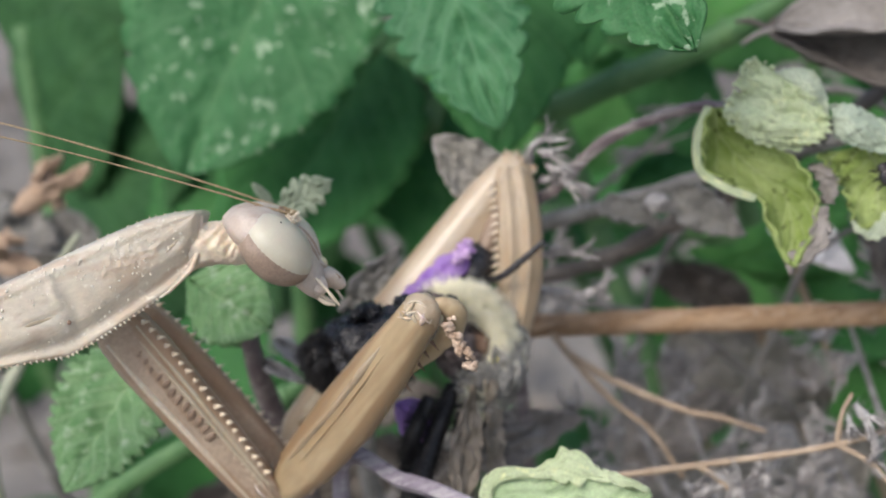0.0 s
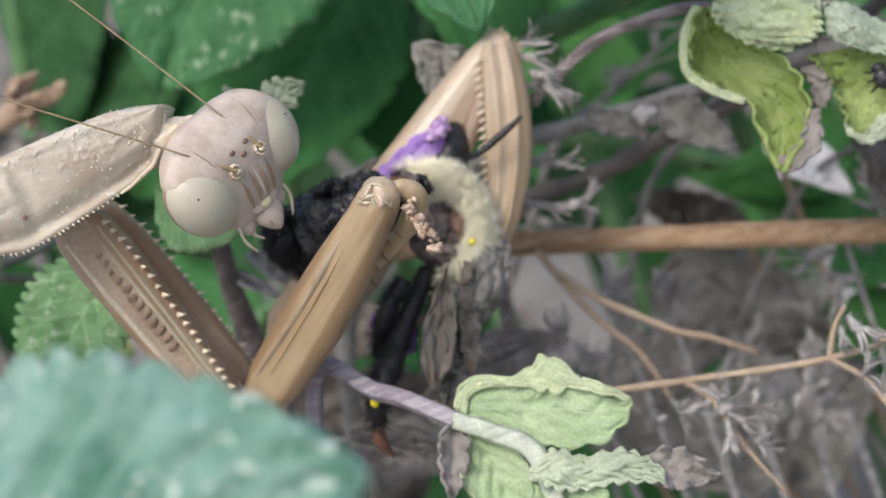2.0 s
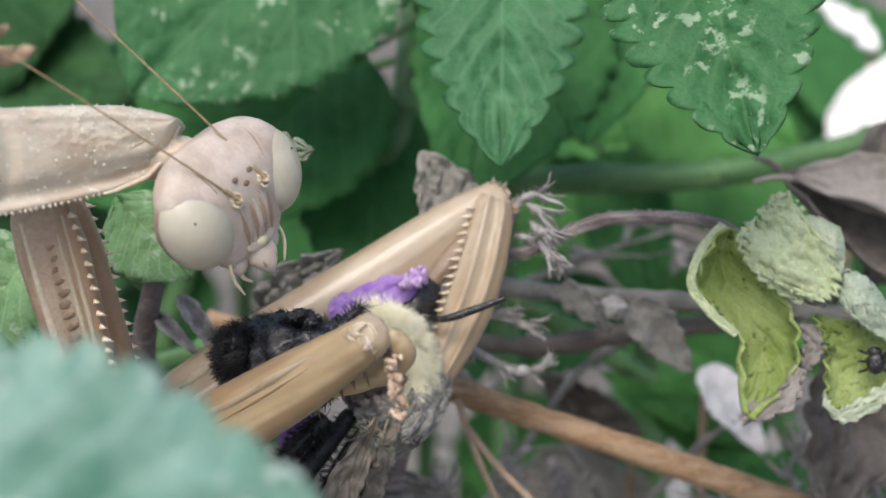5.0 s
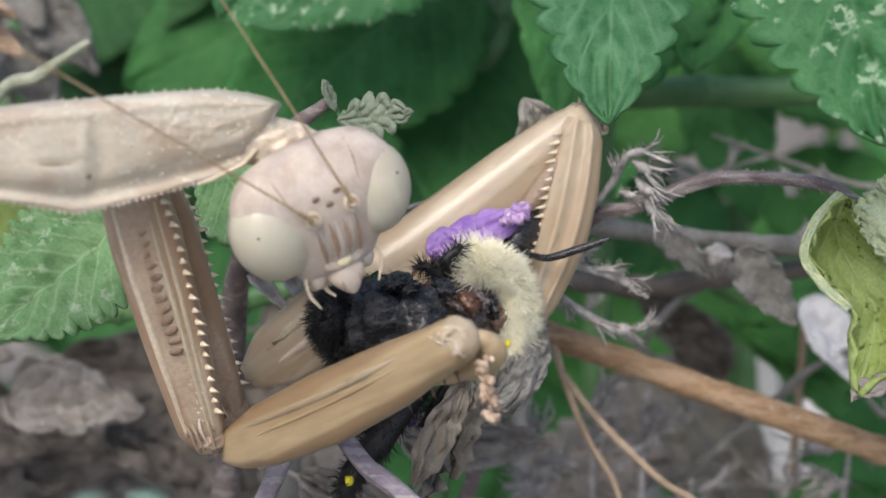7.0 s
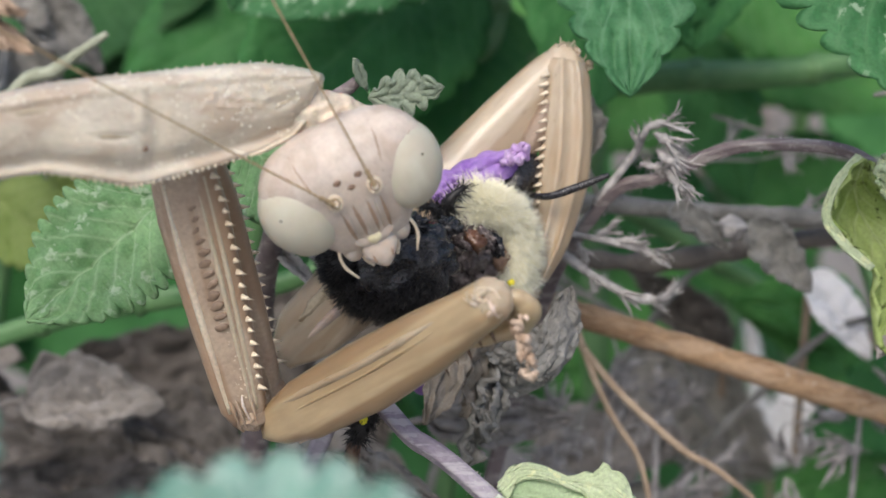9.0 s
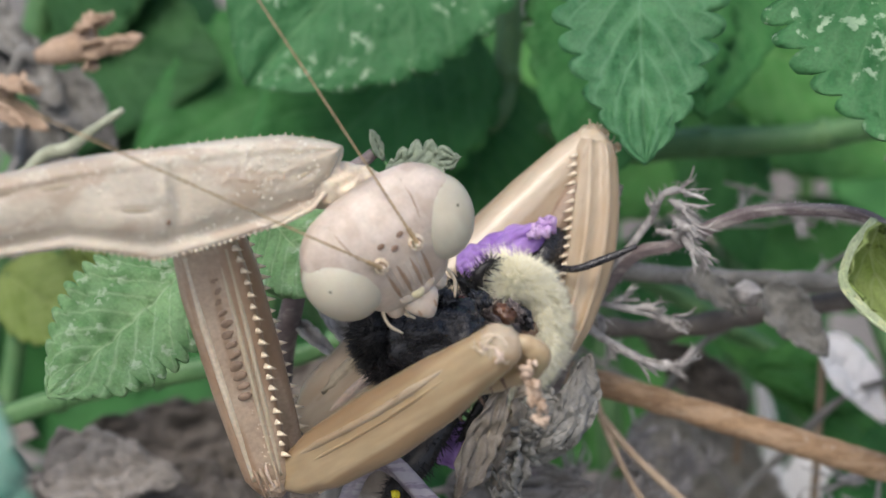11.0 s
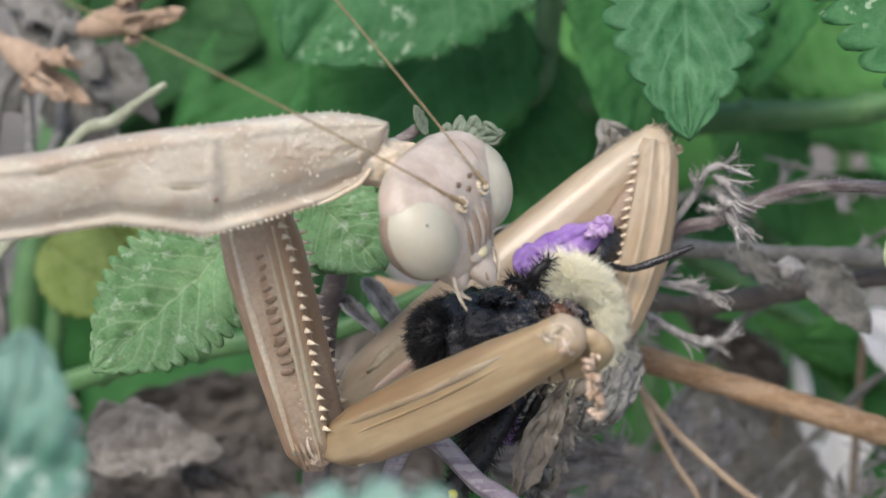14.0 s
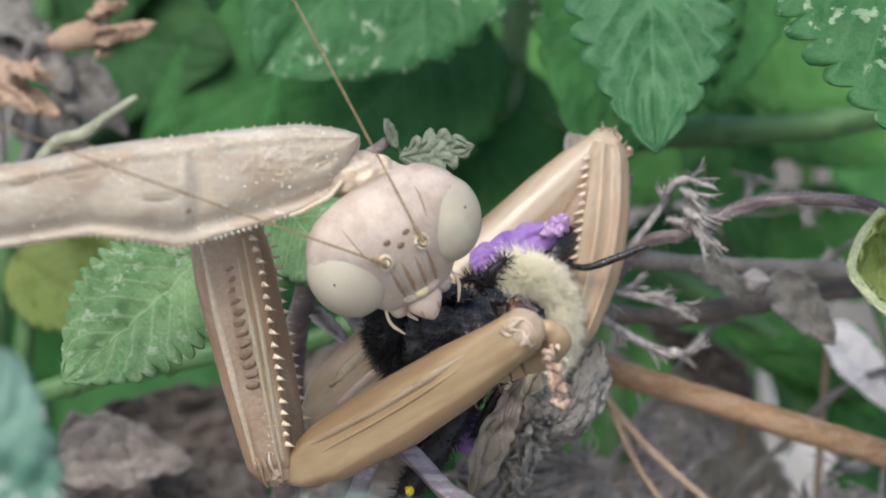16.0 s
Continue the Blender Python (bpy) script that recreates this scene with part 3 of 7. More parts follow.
def blade(bm, base, tip, face, width, teeth=11, tooth=0.12, roll=0.0, bend=0.0, fold=0.0, pucker=0.12, veins=9, widest=0.35, seed=0, twist=0.0, tone=0.0,
          nu=66, nv=16, frill=0.0, slant=0.33, sharp=1.0, crumple=0.0):
    """A toothed leaf blade from base to tip, whose upper side looks towards face. roll and bend: the angle, in radians, by which it curls across and along."""
    base, tip = Vector(base), Vector(tip)
    x = (tip - base)
    length = x.length
    x.normalize()
    n = Vector(face)
    n = (n - x * n.dot(x)).normalized()
    y = n.cross(x)
    uvl = bm.loops.layers.uv.verify()
    grid, coords = [], []
    for i in range(nu + 1):
        u = i / nu
        # a heart-shaped base that runs out into a pointed tip
        body = math.sin(math.pi * u ** (math.log(0.5) / math.log(widest))) ** 0.75 if 0 < u < 1 else 0.0
        body *= 1 + 0.06 * noise.noise(Vector((u * 3, seed, 0)))
        row, crow = [], []
        for j in range(nv + 1):
            v = 2 * j / nv - 1
            # rounded teeth that point towards the tip
            ph = (u * teeth + (0.37 if v > 0 else 0)) % 1.0
            saw = max(0.0, 1 - abs(2 * ph ** sharp - 1) ** 2.4) ** 0.6
            w = 0.5 * width * body * (1 + tooth * (saw - 0.5) * abs(v) ** 3)
            slip = -0.03 * length * abs(v) ** 2 * body
            th, along = roll * v, bend * (u - 0.5)
            yy = w * (math.sin(th) / roll if abs(roll) > 1e-4 else v)
            zz = w * ((1 - math.cos(th)) / roll if abs(roll) > 1e-4 else 0)
            zz += fold * abs(v) * w
            cell = abs(math.sin(math.pi * ((u - slant * abs(v)) * veins)))
            zz += pucker * (cell ** 0.6 - 0.5) * min(1, 1.6 * body) * (1 - 0.4 * abs(v)) + pucker * 0.8 * (min(1, abs(v) * 6) - 1)
            zz += pucker * 0.9 * noise.noise(Vector((u * 7, v * 4, seed * 3.1)))
            if crumple:
                q = Vector((u * 4 + seed * 7, v * 2.2, 0))
                zz += crumple * (abs(noise.noise(q)) * 1.6 + 0.7 * abs(noise.noise(q * 2.3)) + 0.3 * noise.noise(q * 5))
                w *= 1 + 0.25 * crumple * noise.noise(q * 1.7)
            zz += frill * abs(v) ** 2 * math.sin(u * 23 + (1.3 if v > 0 else 0) + seed)
            xx = length * u + slip * 0
            if abs(bend) > 1e-4:
                rad = length / bend
                px = 0.5 * length + (rad - zz) * math.sin(along)
                pz = rad - (rad - zz) * math.cos(along)
            else:
                px, pz = xx, zz
            tw = twist * (u - 0.5)
            yy, pz = yy * math.cos(tw) - pz * math.sin(tw), yy * math.sin(tw) + pz * math.cos(tw)
            row.append(bm.verts.new(base + x * px + y * yy + n * pz))
            crow.append((u, 0.5 + 0.5 * v))
        grid.append(row)
        coords.append(crow)
    for i in range(nu):
        for j in range(nv):
            f = bm.faces.new((grid[i][j], grid[i + 1][j], grid[i + 1][j + 1], grid[i][j + 1]))
            for lp, (a, b) in zip(f.loops, ((i, j), (i + 1, j), (i + 1, j + 1), (i, j + 1))):
                lp[uvl].uv = coords[a][b]


def blade_edge(bm, nu, nv):
    """The points of a blade's margin, down one side and up the other, before it is linked."""
    bm.verts.ensure_lookup_table()
    row = nv + 1
    return [bm.verts[i * row].co.copy() for i in range(1, nu)] + [bm.verts[i * row + nv].co.copy() for i in range(nu - 1, 0, -1)]


def bristle(parent, material, pts, r, count, length, rng, name="down", thin=0.014):
    """Fine down standing on a stem."""
    line = smooth_line(pts, 60)
    bm = bmesh.new()
    for k in range(count):
        i = rng.randrange(1, 60)
        d = (line[i] - line[i - 1]).normalized()
        side = Vector((rng.gauss(0, 1), rng.gauss(0, 1), rng.gauss(0, 1)))
        side = (side - d * side.dot(d)).normalized()
        hair(bm, line[i].lerp(line[i - 1], rng.random()) + side * r * 0.95, side + d * rng.uniform(-0.4, 0.4), length * rng.uniform(0.5, 1.3), thin)
    part(name, bm, material, parent, "fine pale down")


def add_leaf(parent, material, base, tip, face=(0, 0, 1), width=6.0, name="leaf", label="", mm=0.16, **kw):
    bm = bmesh.new()
    rim = kw.pop("rim", 0.0)
    blade(bm, base, tip, face, width, **kw)
    edge = blade_edge(bm, kw.get("nu", 66), kw.get("nv", 16)) if rim else None
    ob = thick(part(name, bm, material, parent, label), mm)
    if rim:
        bm = bmesh.new()
        tube(bm, edge[::2], (rim * 0.5, rim, rim * 1.3, rim, rim * 0.5), seg=6, n=len(edge), wobble=0.9)
        part("margin", bm, RIM, parent, "crisp pale leaf margin")
    return ob


def cupped_leaf(parent, material, left, right, bulge=1.0, curl=0.35, label="", teeth=9, tooth=0.15, pucker=0.2, crumple=0.3, seed=0, nu=64, nv=26, name="leaf", veins=7, mm=0.14, face=(0, 0, 1), wrinkle=0.0):
    """A wilted blade between two edge lines: its middle sinks back by bulge and both margins curl forward."""
    a, b = smooth_line(left, nu), smooth_line(right, nu)
    n = Vector(face).normalized()
    bm = bmesh.new()
    uvl = bm.loops.layers.uv.verify()
    grid = []
    for i in range(nu + 1):
        u = i / nu
        row = []
        across = b[i] - a[i]
        wide = across.length
        for j in range(nv + 1):
            s = j / nv
            v = 2 * s - 1
            saw = 1 - abs(2 * ((u * teeth + (0.4 if v > 0 else 0)) % 1.0) - 1)
            reach = v * (1 + tooth * (saw ** 0.6 - 0.5) * abs(v) ** 5 / max(0.6, wide * 0.4))
            p = a[i] + across * (0.5 + 0.5 * reach)
            ends = math.sin(math.pi * min(1, max(0, 0.06 + 0.9 * u))) ** 0.6
            deep = -bulge * (1 - v * v) * ends * min(1, wide / 2.5)
            if abs(v) > 0.78:
                q = (abs(v) - 0.78) / 0.22
                p -= across.normalized() * math.copysign(curl * 0.9 * q * q, v)
                deep += curl * math.sin(q * 2.2)
            w = Vector((u * 5 + seed * 7, v * 2.6, seed))
            deep += pucker * (abs(math.sin(math.pi * (u - 0.3 * abs(v)) * veins)) ** 0.6 - 0.5) * (1 - 0.6 * abs(v)) + pucker * 1.2 * noise.noise(w * 1.4)
            deep += crumple * abs(v) ** 2 * (noise.noise(w * 2.2) + 0.6 * noise.noise(w * 5.0))
            if wrinkle:
                deep += wrinkle * (2.2 * abs(noise.noise(w * 0.7)) + 1.1 * abs(noise.noise(w * 1.7)) + 0.2 * noise.noise(w * 4.0) - 0.6)
                p += across.normalized() * wrinkle * 0.6 * noise.noise(w * 1.9 + Vector((9, 3, 1)))
            row.append(bm.verts.new(p + n * deep))
        grid.append(row)
    for i in range(nu):
        for j in range(nv):
            f = bm.faces.new((grid[i][j], grid[i + 1][j], grid[i + 1][j + 1], grid[i][j + 1]))
            for lp, (k, l) in zip(f.loops, ((i, j), (i + 1, j), (i + 1, j + 1), (i, j + 1))):
                lp[uvl].uv = (k / nu, l / nv)
    return thick(part(name, bm, material, parent, label), mm)


def add_tube(parent, material, pts, radii, name="stem", label="", local=False, **kw):
    bm = bmesh.new()
    tube(bm, pts, radii, **kw)
    return part(name, bm, material, parent, label, local)


def ground_below(p, h=138.0):
    """The point of the ground straight below p: h is the frame's height over the ground."""
    p = Vector(p)
    return p - UP * (h + p.dot(UP))


# ---- the ground ----
def build_ground():
    bm = bmesh.new()
    n = 60
    rows = []
    for i in range(n + 1):
        row = []
        for j in range(n + 1):
            a, b = (2 * i / n - 1), (2 * j / n - 1)
            x = math.copysign(abs(a) ** 4, a) * 20 + a * 0.5
            y = math.copysign(abs(b) ** 4, b) * 20 + b * 0.5 + 0.3
            z = 0.012 * noise.noise(Vector((x * 14, y * 14, 0))) + 0.004 * noise.noise(Vector((x * 60, y * 60, 3)))
            row.append(bm.verts.new((x, y, z * (1 if abs(x) < 3 else 0))))
        rows.append(row)
    for i in range(n):
        for j in range(n):
            bm.faces.new((rows[i][j], rows[i + 1][j], rows[i + 1][j + 1], rows[i][j + 1]))
    me = bpy.data.meshes.new("ground")
    bm.to_mesh(me)
    bm.free()
    me.polygons.foreach_set("use_smooth", [True] * len(me.polygons))
    me.materials.append(SOIL)
    tagged(new("ground", me), "mottled grey-brown garden soil under the plants", "ground", kind="structure")


build_ground()


# ---- the praying mantis ----
MANTIS_AT = (-8.0, 2.0, -63.0)
COXA_TOP, FAR_COXA_TOP = (-7.85, 1.7, -64.9), (-7.75, 1.9, -66.8)
FAR_HIP = (-5.2, -7.6, -75.2)
COXA_LENGTH, NEAR_FEMUR, FAR_FEMUR, FAR_TIBIA = 12.3, 14.1, 18.6, 10.4
mantis = thing("praying_mantis", MANTIS_AT, "tan brown praying mantis eating a bumblebee among the leaves", "mantis")


def spine_z(x):
    """How far the back of the mantis leans away from the viewer along its length."""
    return -61.8 - 0.52 * (x + 8.6)


BACK_X = (-27, -20, -14.2, -11.8, -10.2, -9.0, -8.0, -6.2, -4.6, -3.5, -2.8, -2.4)
LOW_Y = (-1.2, -0.2, 0.65, 1.03, 0.78, 0.54, 0.76, 1.3, 1.86, 2.48, 3.4, 4.62)
KEEL_Y = (1.3, 2.3, 3.15, 3.75, 4.1, 4.28, 4.46, 4.72, 4.88, 4.86, 4.8, 4.74)
FAR_Y = (1.7, 2.75, 3.6, 4.2, 4.5, 4.63, 4.8, 5.06, 5.22, 5.14, 5.0, 4.86)


def back_at(x, across):
    """A point of the pronotum: across runs from 0 at the lower margin by 0.75 at the keel to 1 at the upper margin."""
    lo, ke, fa = (float(np.interp(x, BACK_X, c)) for c in (LOW_Y, KEEL_Y, FAR_Y))
    z = spine_z(x)
    if across <= 0.75:
        q = across / 0.75
        y = lo + (ke - lo) * q
        lip = 0.14 * math.exp(-((q - 0.05) / 0.05) ** 2)
        z += 0.95 * math.sin(math.pi * min(1, q * 0.62 + 0.02)) - 0.25 * math.exp(-((q - 0.16) / 0.08) ** 2) + lip
        groove = math.exp(-((x + 8.6 - 0.5 * math.sin(q * 3)) / 0.35) ** 2) * math.sin(math.pi * q)
        swell = math.exp(-((x + 10) / 1.0) ** 2) * math.exp(-((q - 0.3) / 0.25) ** 2)
        z += -0.2 * groove + 0.25 * swell
        z += 0.05 * noise.noise(Vector((x * 0.7, q * 3, 1.7)))
        z -= 0.09 * math.exp(-((q - 0.26 - 0.03 * math.sin(x)) / 0.07) ** 2) * (1 if x > -8.4 else 0.2)
        z += 0.1 * math.exp(-((q - 0.93) / 0.05) ** 2)
        # the furrow over the hips, the sunken streaks behind it and the wrinkled patch before it
        z += 0.12 * math.exp(-((x + 8.05 - 0.5 * math.cos(q * 4.2)) / 0.16) ** 2) * math.exp(-((q - 0.66) / 0.22) ** 2)
        z -= 0.12 * math.exp(-((x + 9.4) / 0.75) ** 2) * math.exp(-((q - 0.475 - 0.02 * (x + 9.4)) / 0.035) ** 2)
        z -= 0.07 * (math.exp(-((x + 13.7) / 0.5) ** 2) + math.exp(-((x + 12.0) / 0.65) ** 2)) * math.exp(-((q - 0.82) / 0.05) ** 2)
        z -= 0.16 * math.exp(-((x + 3.75) / 0.4) ** 2) * math.exp(-((q - 0.55) / 0.08) ** 2)
        patch = math.exp(-((x + 5.3) / 1.5) ** 4) * math.exp(-((q - 0.66) / 0.17) ** 2)
        w = Vector((x * 3.4, y * 2.6, 2.0))
        z += patch * (0.12 * max(0.0, 0.22 - abs(noise.noise(w))) / 0.22 - 0.03)
    else:
        q = (across - 0.75) / 0.25
        y = ke + (fa - ke) * math.sin(q * math.pi / 2)
        z += 0.95 * math.sin(math.pi * 0.64) - 1.6 * q ** 1.6
    return Vector((x, y, z))


def build_pronotum():
    bm = bmesh.new()
    last = None
    xs = [-27 + 24.58 * k / 260 for k in range(261)]
    for x in xs:
        top = [back_at(x, a / 56) for a in range(57)]
        lo, hi = top[0], top[-1]
        under = [hi.lerp(lo, k / 5) + Vector((0, 0, -1.3 * math.sin(math.pi * k / 5))) for k in range(1, 5)]
        now = ring(bm, top + under)
        if last:
            bridge(bm, last, now)
        else:
            bm.faces.new(now[::-1])
        last = now
    bm.faces.new(last)
    part("pronotum", bm, BACK, mantis, "long tan pronotum with a finely toothed edge")
    rng = random.Random(4)
    bm = bmesh.new()
    x = -26.5
    while x < -4.4:
        p, q = back_at(x, 0), back_at(x + 0.1, 0)
        way = Vector((q.y - p.y, -0.1, 0)).normalized() * (1 if q.y > p.y - 1 else -1)
        cone(bm, p + Vector((0, 0.06, 0)), way + Vector((0.35, 0, 0.1)), rng.uniform(0.12, 0.2) * (0.7 if x < -12 else 1), 0.085)
        x += rng.uniform(0.17, 0.26)
    x = -24.0
    while x < -2.7:
        if x > -10 or rng.random() < 0.35:
            p = back_at(x, 0.97)
            cone(bm, p - Vector((0, 0.04, 0)), (0.2, 1, 0.4), rng.uniform(0.08, 0.17), 0.08)
        x += rng.uniform(0.22, 0.42)
    part("toothed_edge", bm, PALE, mantis, "pale finely toothed pronotum margin")
    bm = bmesh.new()
    for k in range(620):
        x = rng.uniform(-24, -3.2)
        a = rng.choice((rng.uniform(0.08, 0.72), rng.uniform(0.5, 0.74), rng.uniform(0.66, 0.80)))
        if x > -8 or rng.random() < 0.5:
            r = rng.choice((rng.uniform(0.025, 0.045), rng.uniform(0.04, 0.07)))
            ball(bm, back_at(x, a), (r, r, r), 6, 4)
    part("granulation", bm, GRAIN, mantis, "pale raised dots on the back")
    bm = bmesh.new()
    ball(bm, back_at(-8.5, 0.255) + Vector((0, 0, -0.02)), (0.14, 0.11, 0.06), 14, 8)
    part("dark_pore", bm, PIT, mantis)
    # the smooth rolled rim of the hood in front, and the faint dark streaks of the back
    bm = bmesh.new()
    tube(bm, [back_at(-5.0 + 2.58 * k / 14, 0) + Vector((0, 0, 0.06)) for k in range(15)], (0.05, 0.1, 0.12, 0.12, 0.08), seg=10, n=60)
    part("front_rim", bm, PALE, mantis, "smooth pale rim of the pronotum")
    for x0, x1, a0, a1, r in ((-10.1, -8.8, 0.35, 0.36, 0.1), (-14.2, -13.2, 0.655, 0.63, 0.1), (-12.7, -11.3, 0.60, 0.585, 0.1), (-4.1, -3.4, 0.36, 0.44, 0.07)):
        bm = bmesh.new()
        tube(bm, [back_at(x0 + (x1 - x0) * k / 5, a0 + (a1 - a0) * k / 5) - Vector((0, 0, 0.6 * r)) for k in range(6)], (r * 0.3, r, r * 1.1, r * 0.8, r * 0.3), seg=8, n=24, wobble=0.6)
        part("back_streak", bm, STREAK, mantis, "faint dark streak on the back")


def build_neck():
    bm = bmesh.new()
    pts = [(-4.2, 3.4, -65.2), (-3.2, 3.4, -65.4), (-2.2, 3.2, -65.7), (-1.3, 2.85, -66.0), (-0.6, 2.5, -66.2)]
    tube(bm, pts, (1.0, 1.0, 0.98, 0.95, 0.9), seg=40, n=90, wobble=0.1)
    for v in bm.verts:
        v.co += Vector((0.3, 0.3, 1)) * (0.13 * abs(math.sin(v.co.y * 7 - v.co.x * 3 + 3 * noise.noise(v.co * 1.2))) + 0.16 * noise.noise(v.co * 2.2))
    part("neck", bm, PALE, mantis, "wrinkled pale neck membrane")


def build_head():
    """The head, in its own space: x across the face, y to the crown, z out of the face."""
    bm = bmesh.new()
    prof = [(2.26, 0.9, 0.26, -1.05), (2.18, 1.7, 0.5, -1.0), (1.95, 2.4, 0.78, -0.92), (1.5, 2.9, 1.1, -0.82), (1.0, 3.24, 1.3, -0.74), (0.5, 3.3, 1.34, -0.66), (0.0, 3.05, 1.28, -0.58),
            (-0.6, 2.8, 1.18, -0.56), (-1.1, 2.45, 1.07, -0.58), (-1.6, 2.15, 0.98, -0.63), (-2.2, 1.85, 0.88, -0.72), (-2.7, 1.5, 0.76, -0.8), (-3.05, 1.1, 0.55, -0.88), (-3.25, 0.7, 0.35, -0.94)]
    ys, wx, dz, cz = (np.array(c)[::-1] for c in zip(*prof))

    def face_z(x, y):
        """How far the face stands out at x, y."""
        w, d, o = (float(np.interp(y, ys, c)) for c in (wx, dz, cz))
        c = min(0.999, x / w) ** 1.25
        return o + d * math.sqrt(1 - c * c) ** 0.66 + 0.16 * math.exp(-(x / 0.5) ** 2 - ((y + 1.6) / 1.1) ** 2)

    last = None
    for k in range(65):
        y = 2.25 - 5.48 * k / 64
        w, d, o = (float(np.mean([np.interp(y + e, ys, c) for e in (-0.14, -0.07, 0, 0.07, 0.14)])) for c in (wx, dz, cz))
        co = []
        for i in range(56):
            a = 2 * math.pi * i / 56
            c, s = math.cos(a), math.sin(a)
            p = Vector((w * math.copysign(abs(c) ** 0.8, c), y, o + d * math.copysign(abs(s) ** 0.66, s) * (1 if s > 0 else 0.72)))
            if s > 0:
                p.z -= 0.07 * math.exp(-((p.x - 0.95) / 0.12) ** 2 - ((y - 1.6) / 1.2) ** 2) + 0.07 * math.exp(-((p.x + 0.95) / 0.12) ** 2 - ((y - 1.6) / 1.2) ** 2)
                p.z += 0.16 * math.exp(-(p.x / 0.5) ** 2 - ((y + 1.6) / 1.1) ** 2)
            co.append(p + Vector((0, 0, 0.03 * noise.noise(p * 2.0))))
        now = ring(bm, co)
        if last:
            bridge(bm, last, now)
        else:
            bm.faces.new(now)
        last = now
    bm.faces.new(last[::-1])
    head = part("head", bm, FACE, mantis, "triangular pinkish-tan head", local=True)
    for s in (-1, 1):
        bm = bmesh.new()
        tilt = Euler((0, radians(12 * s), radians(-13 * s))).to_matrix()
        ball(bm, (s * 2.22, -0.44, -0.48), (1.42, 1.78, 1.26), 48, 32, tilt)
        eye = part("eye", bm, EYE, head, "cream-coloured compound eye", local=True)
        bm = bmesh.new()
        way = Vector((s * 0.2, 0.42, 0.88)).normalized()
        ball(bm, Vector((s * 2.22, -0.44, -0.48)) + tilt @ Vector((way.x * 1.415, way.y * 1.775, way.z * 1.255)), (0.055, 0.055, 0.04), 10, 6)
        part("pupil_spot", bm, BLACK, head, local=True)
        bm = bmesh.new()
        ball(bm, (s * 2.18, -0.45, -0.62), (1.43, 1.81, 1.29), 40, 28, tilt)
        part("eye_rim", bm, EYE_BACK, head, "dark band behind the eye", local=True)
        # antenna socket
        bm = bmesh.new()
        x0, y0, z0 = s * 0.8, -0.02, face_z(0.8, -0.02)
        ball(bm, (x0, y0, z0), (0.3, 0.34, 0.12), 16, 8)
        for k in range(11):
            a = 2 * math.pi * k / 11
            ball(bm, (x0 + 0.24 * math.cos(a), y0 + 0.28 * math.sin(a), z0 + 0.1), (0.075, 0.075, 0.08), 7, 5)
        ball(bm, (x0, y0, z0 + 0.16), (0.13, 0.13, 0.2), 10, 6)
        part("antenna_socket", bm, PALE, head, local=True)
        bm = bmesh.new()
        tube(bm, [(x0 + 0.17 * math.cos(a), y0 + 0.2 * math.sin(a), z0 + 0.11) for a in [2 * math.pi * k / 14 for k in range(15)]], (0.035, 0.035), seg=6, n=42)
        part("socket_groove", bm, STRIPE, head, local=True)
        # jaw below the cheek
        bm = bmesh.new()
        ball(bm, (s * 0.88, -2.62, -0.62), (0.5, 0.72, 0.46), 24, 16, Euler((0, 0, radians(18 * s))).to_matrix(), rough=0.06)
        part("mandible", bm, FACE, head, local=True)
        bm = bmesh.new()
        tube(bm, [(s * 1.15, -2.1, -0.6), (s * 1.5, -2.6, -0.4), (s * 1.55, -3.3, -0.45), (s * 1.25, -4.1, -0.6)], (0.06, 0.075, 0.06, 0.075, 0.04), seg=10, n=28)
        part("palp", bm, SPINE, head, "pale jointed mouth palp", local=True)
        bm = bmesh.new()
        tube(bm, [(s * 0.45, -3.0, -1.1), (s * 0.7, -3.6, -1.0), (s * 0.5, -4.0, -0.8)], (0.1, 0.1, 0.05), seg=8, n=16)
        part("palp", bm, SPINE, head, "pinkish lower mouth palp", local=True)
        # seam between brow and eye, and the groove that runs down from the crown
        bm = bmesh.new()
        tube(bm, [(s * x, y, face_z(x, y) - 0.015) for x, y in ((1.62, 2.0), (1.58, 1.5), (1.45, 0.9), (1.3, 0.3))], (0.012, 0.03, 0.03, 0.012), seg=6, n=24)
        part("crown_groove", bm, STRIPE, head, "fine groove beside the crown", local=True)
        bm = bmesh.new()
        tube(bm, [(s * x, y, face_z(x, y) - 0.03) for x, y in ((3.0, 1.1), (2.7, 0.95), (2.2, 0.62), (1.7, 0.1), (1.4, -0.4), (1.35, -1.0))], (0.012, 0.026, 0.028, 0.026, 0.02, 0.01), seg=6, n=36)
        part("eye_seam", bm, STRIPE, head, "fine dark seam over the eye", local=True)
    for x, y in ((0, 0.3), (-0.42, 0.66), (0.42, 0.66)):
        z = face_z(abs(x), y)
        bm = bmesh.new()
        ball(bm, (x, y - 0.02, z + 0.01), (0.16, 0.11, 0.08), 12, 8)
        part("ocellus", bm, PIT, head, "small dark simple eye", local=True)
    # dark bars down the shield of the face, with paler ribs between them
    for x, y0, y1 in ((-0.8, -0.55, -2.35), (-0.28, -0.42, -2.05), (0.28, -0.42, -2.05), (0.8, -0.55, -2.35)):
        bm = bmesh.new()
        tube(bm, [(x * (1 - 0.14 * q), y0 + (y1 - y0) * q, face_z(abs(x), y0 + (y1 - y0) * q) - 0.02) for q in (0, 0.33, 0.66, 1)], (0.05, 0.16, 0.16, 0.06), seg=10, n=24, flat=0.25)
        part("face_bar", bm, STRIPE, head, "dark upright bar on the face", local=True)
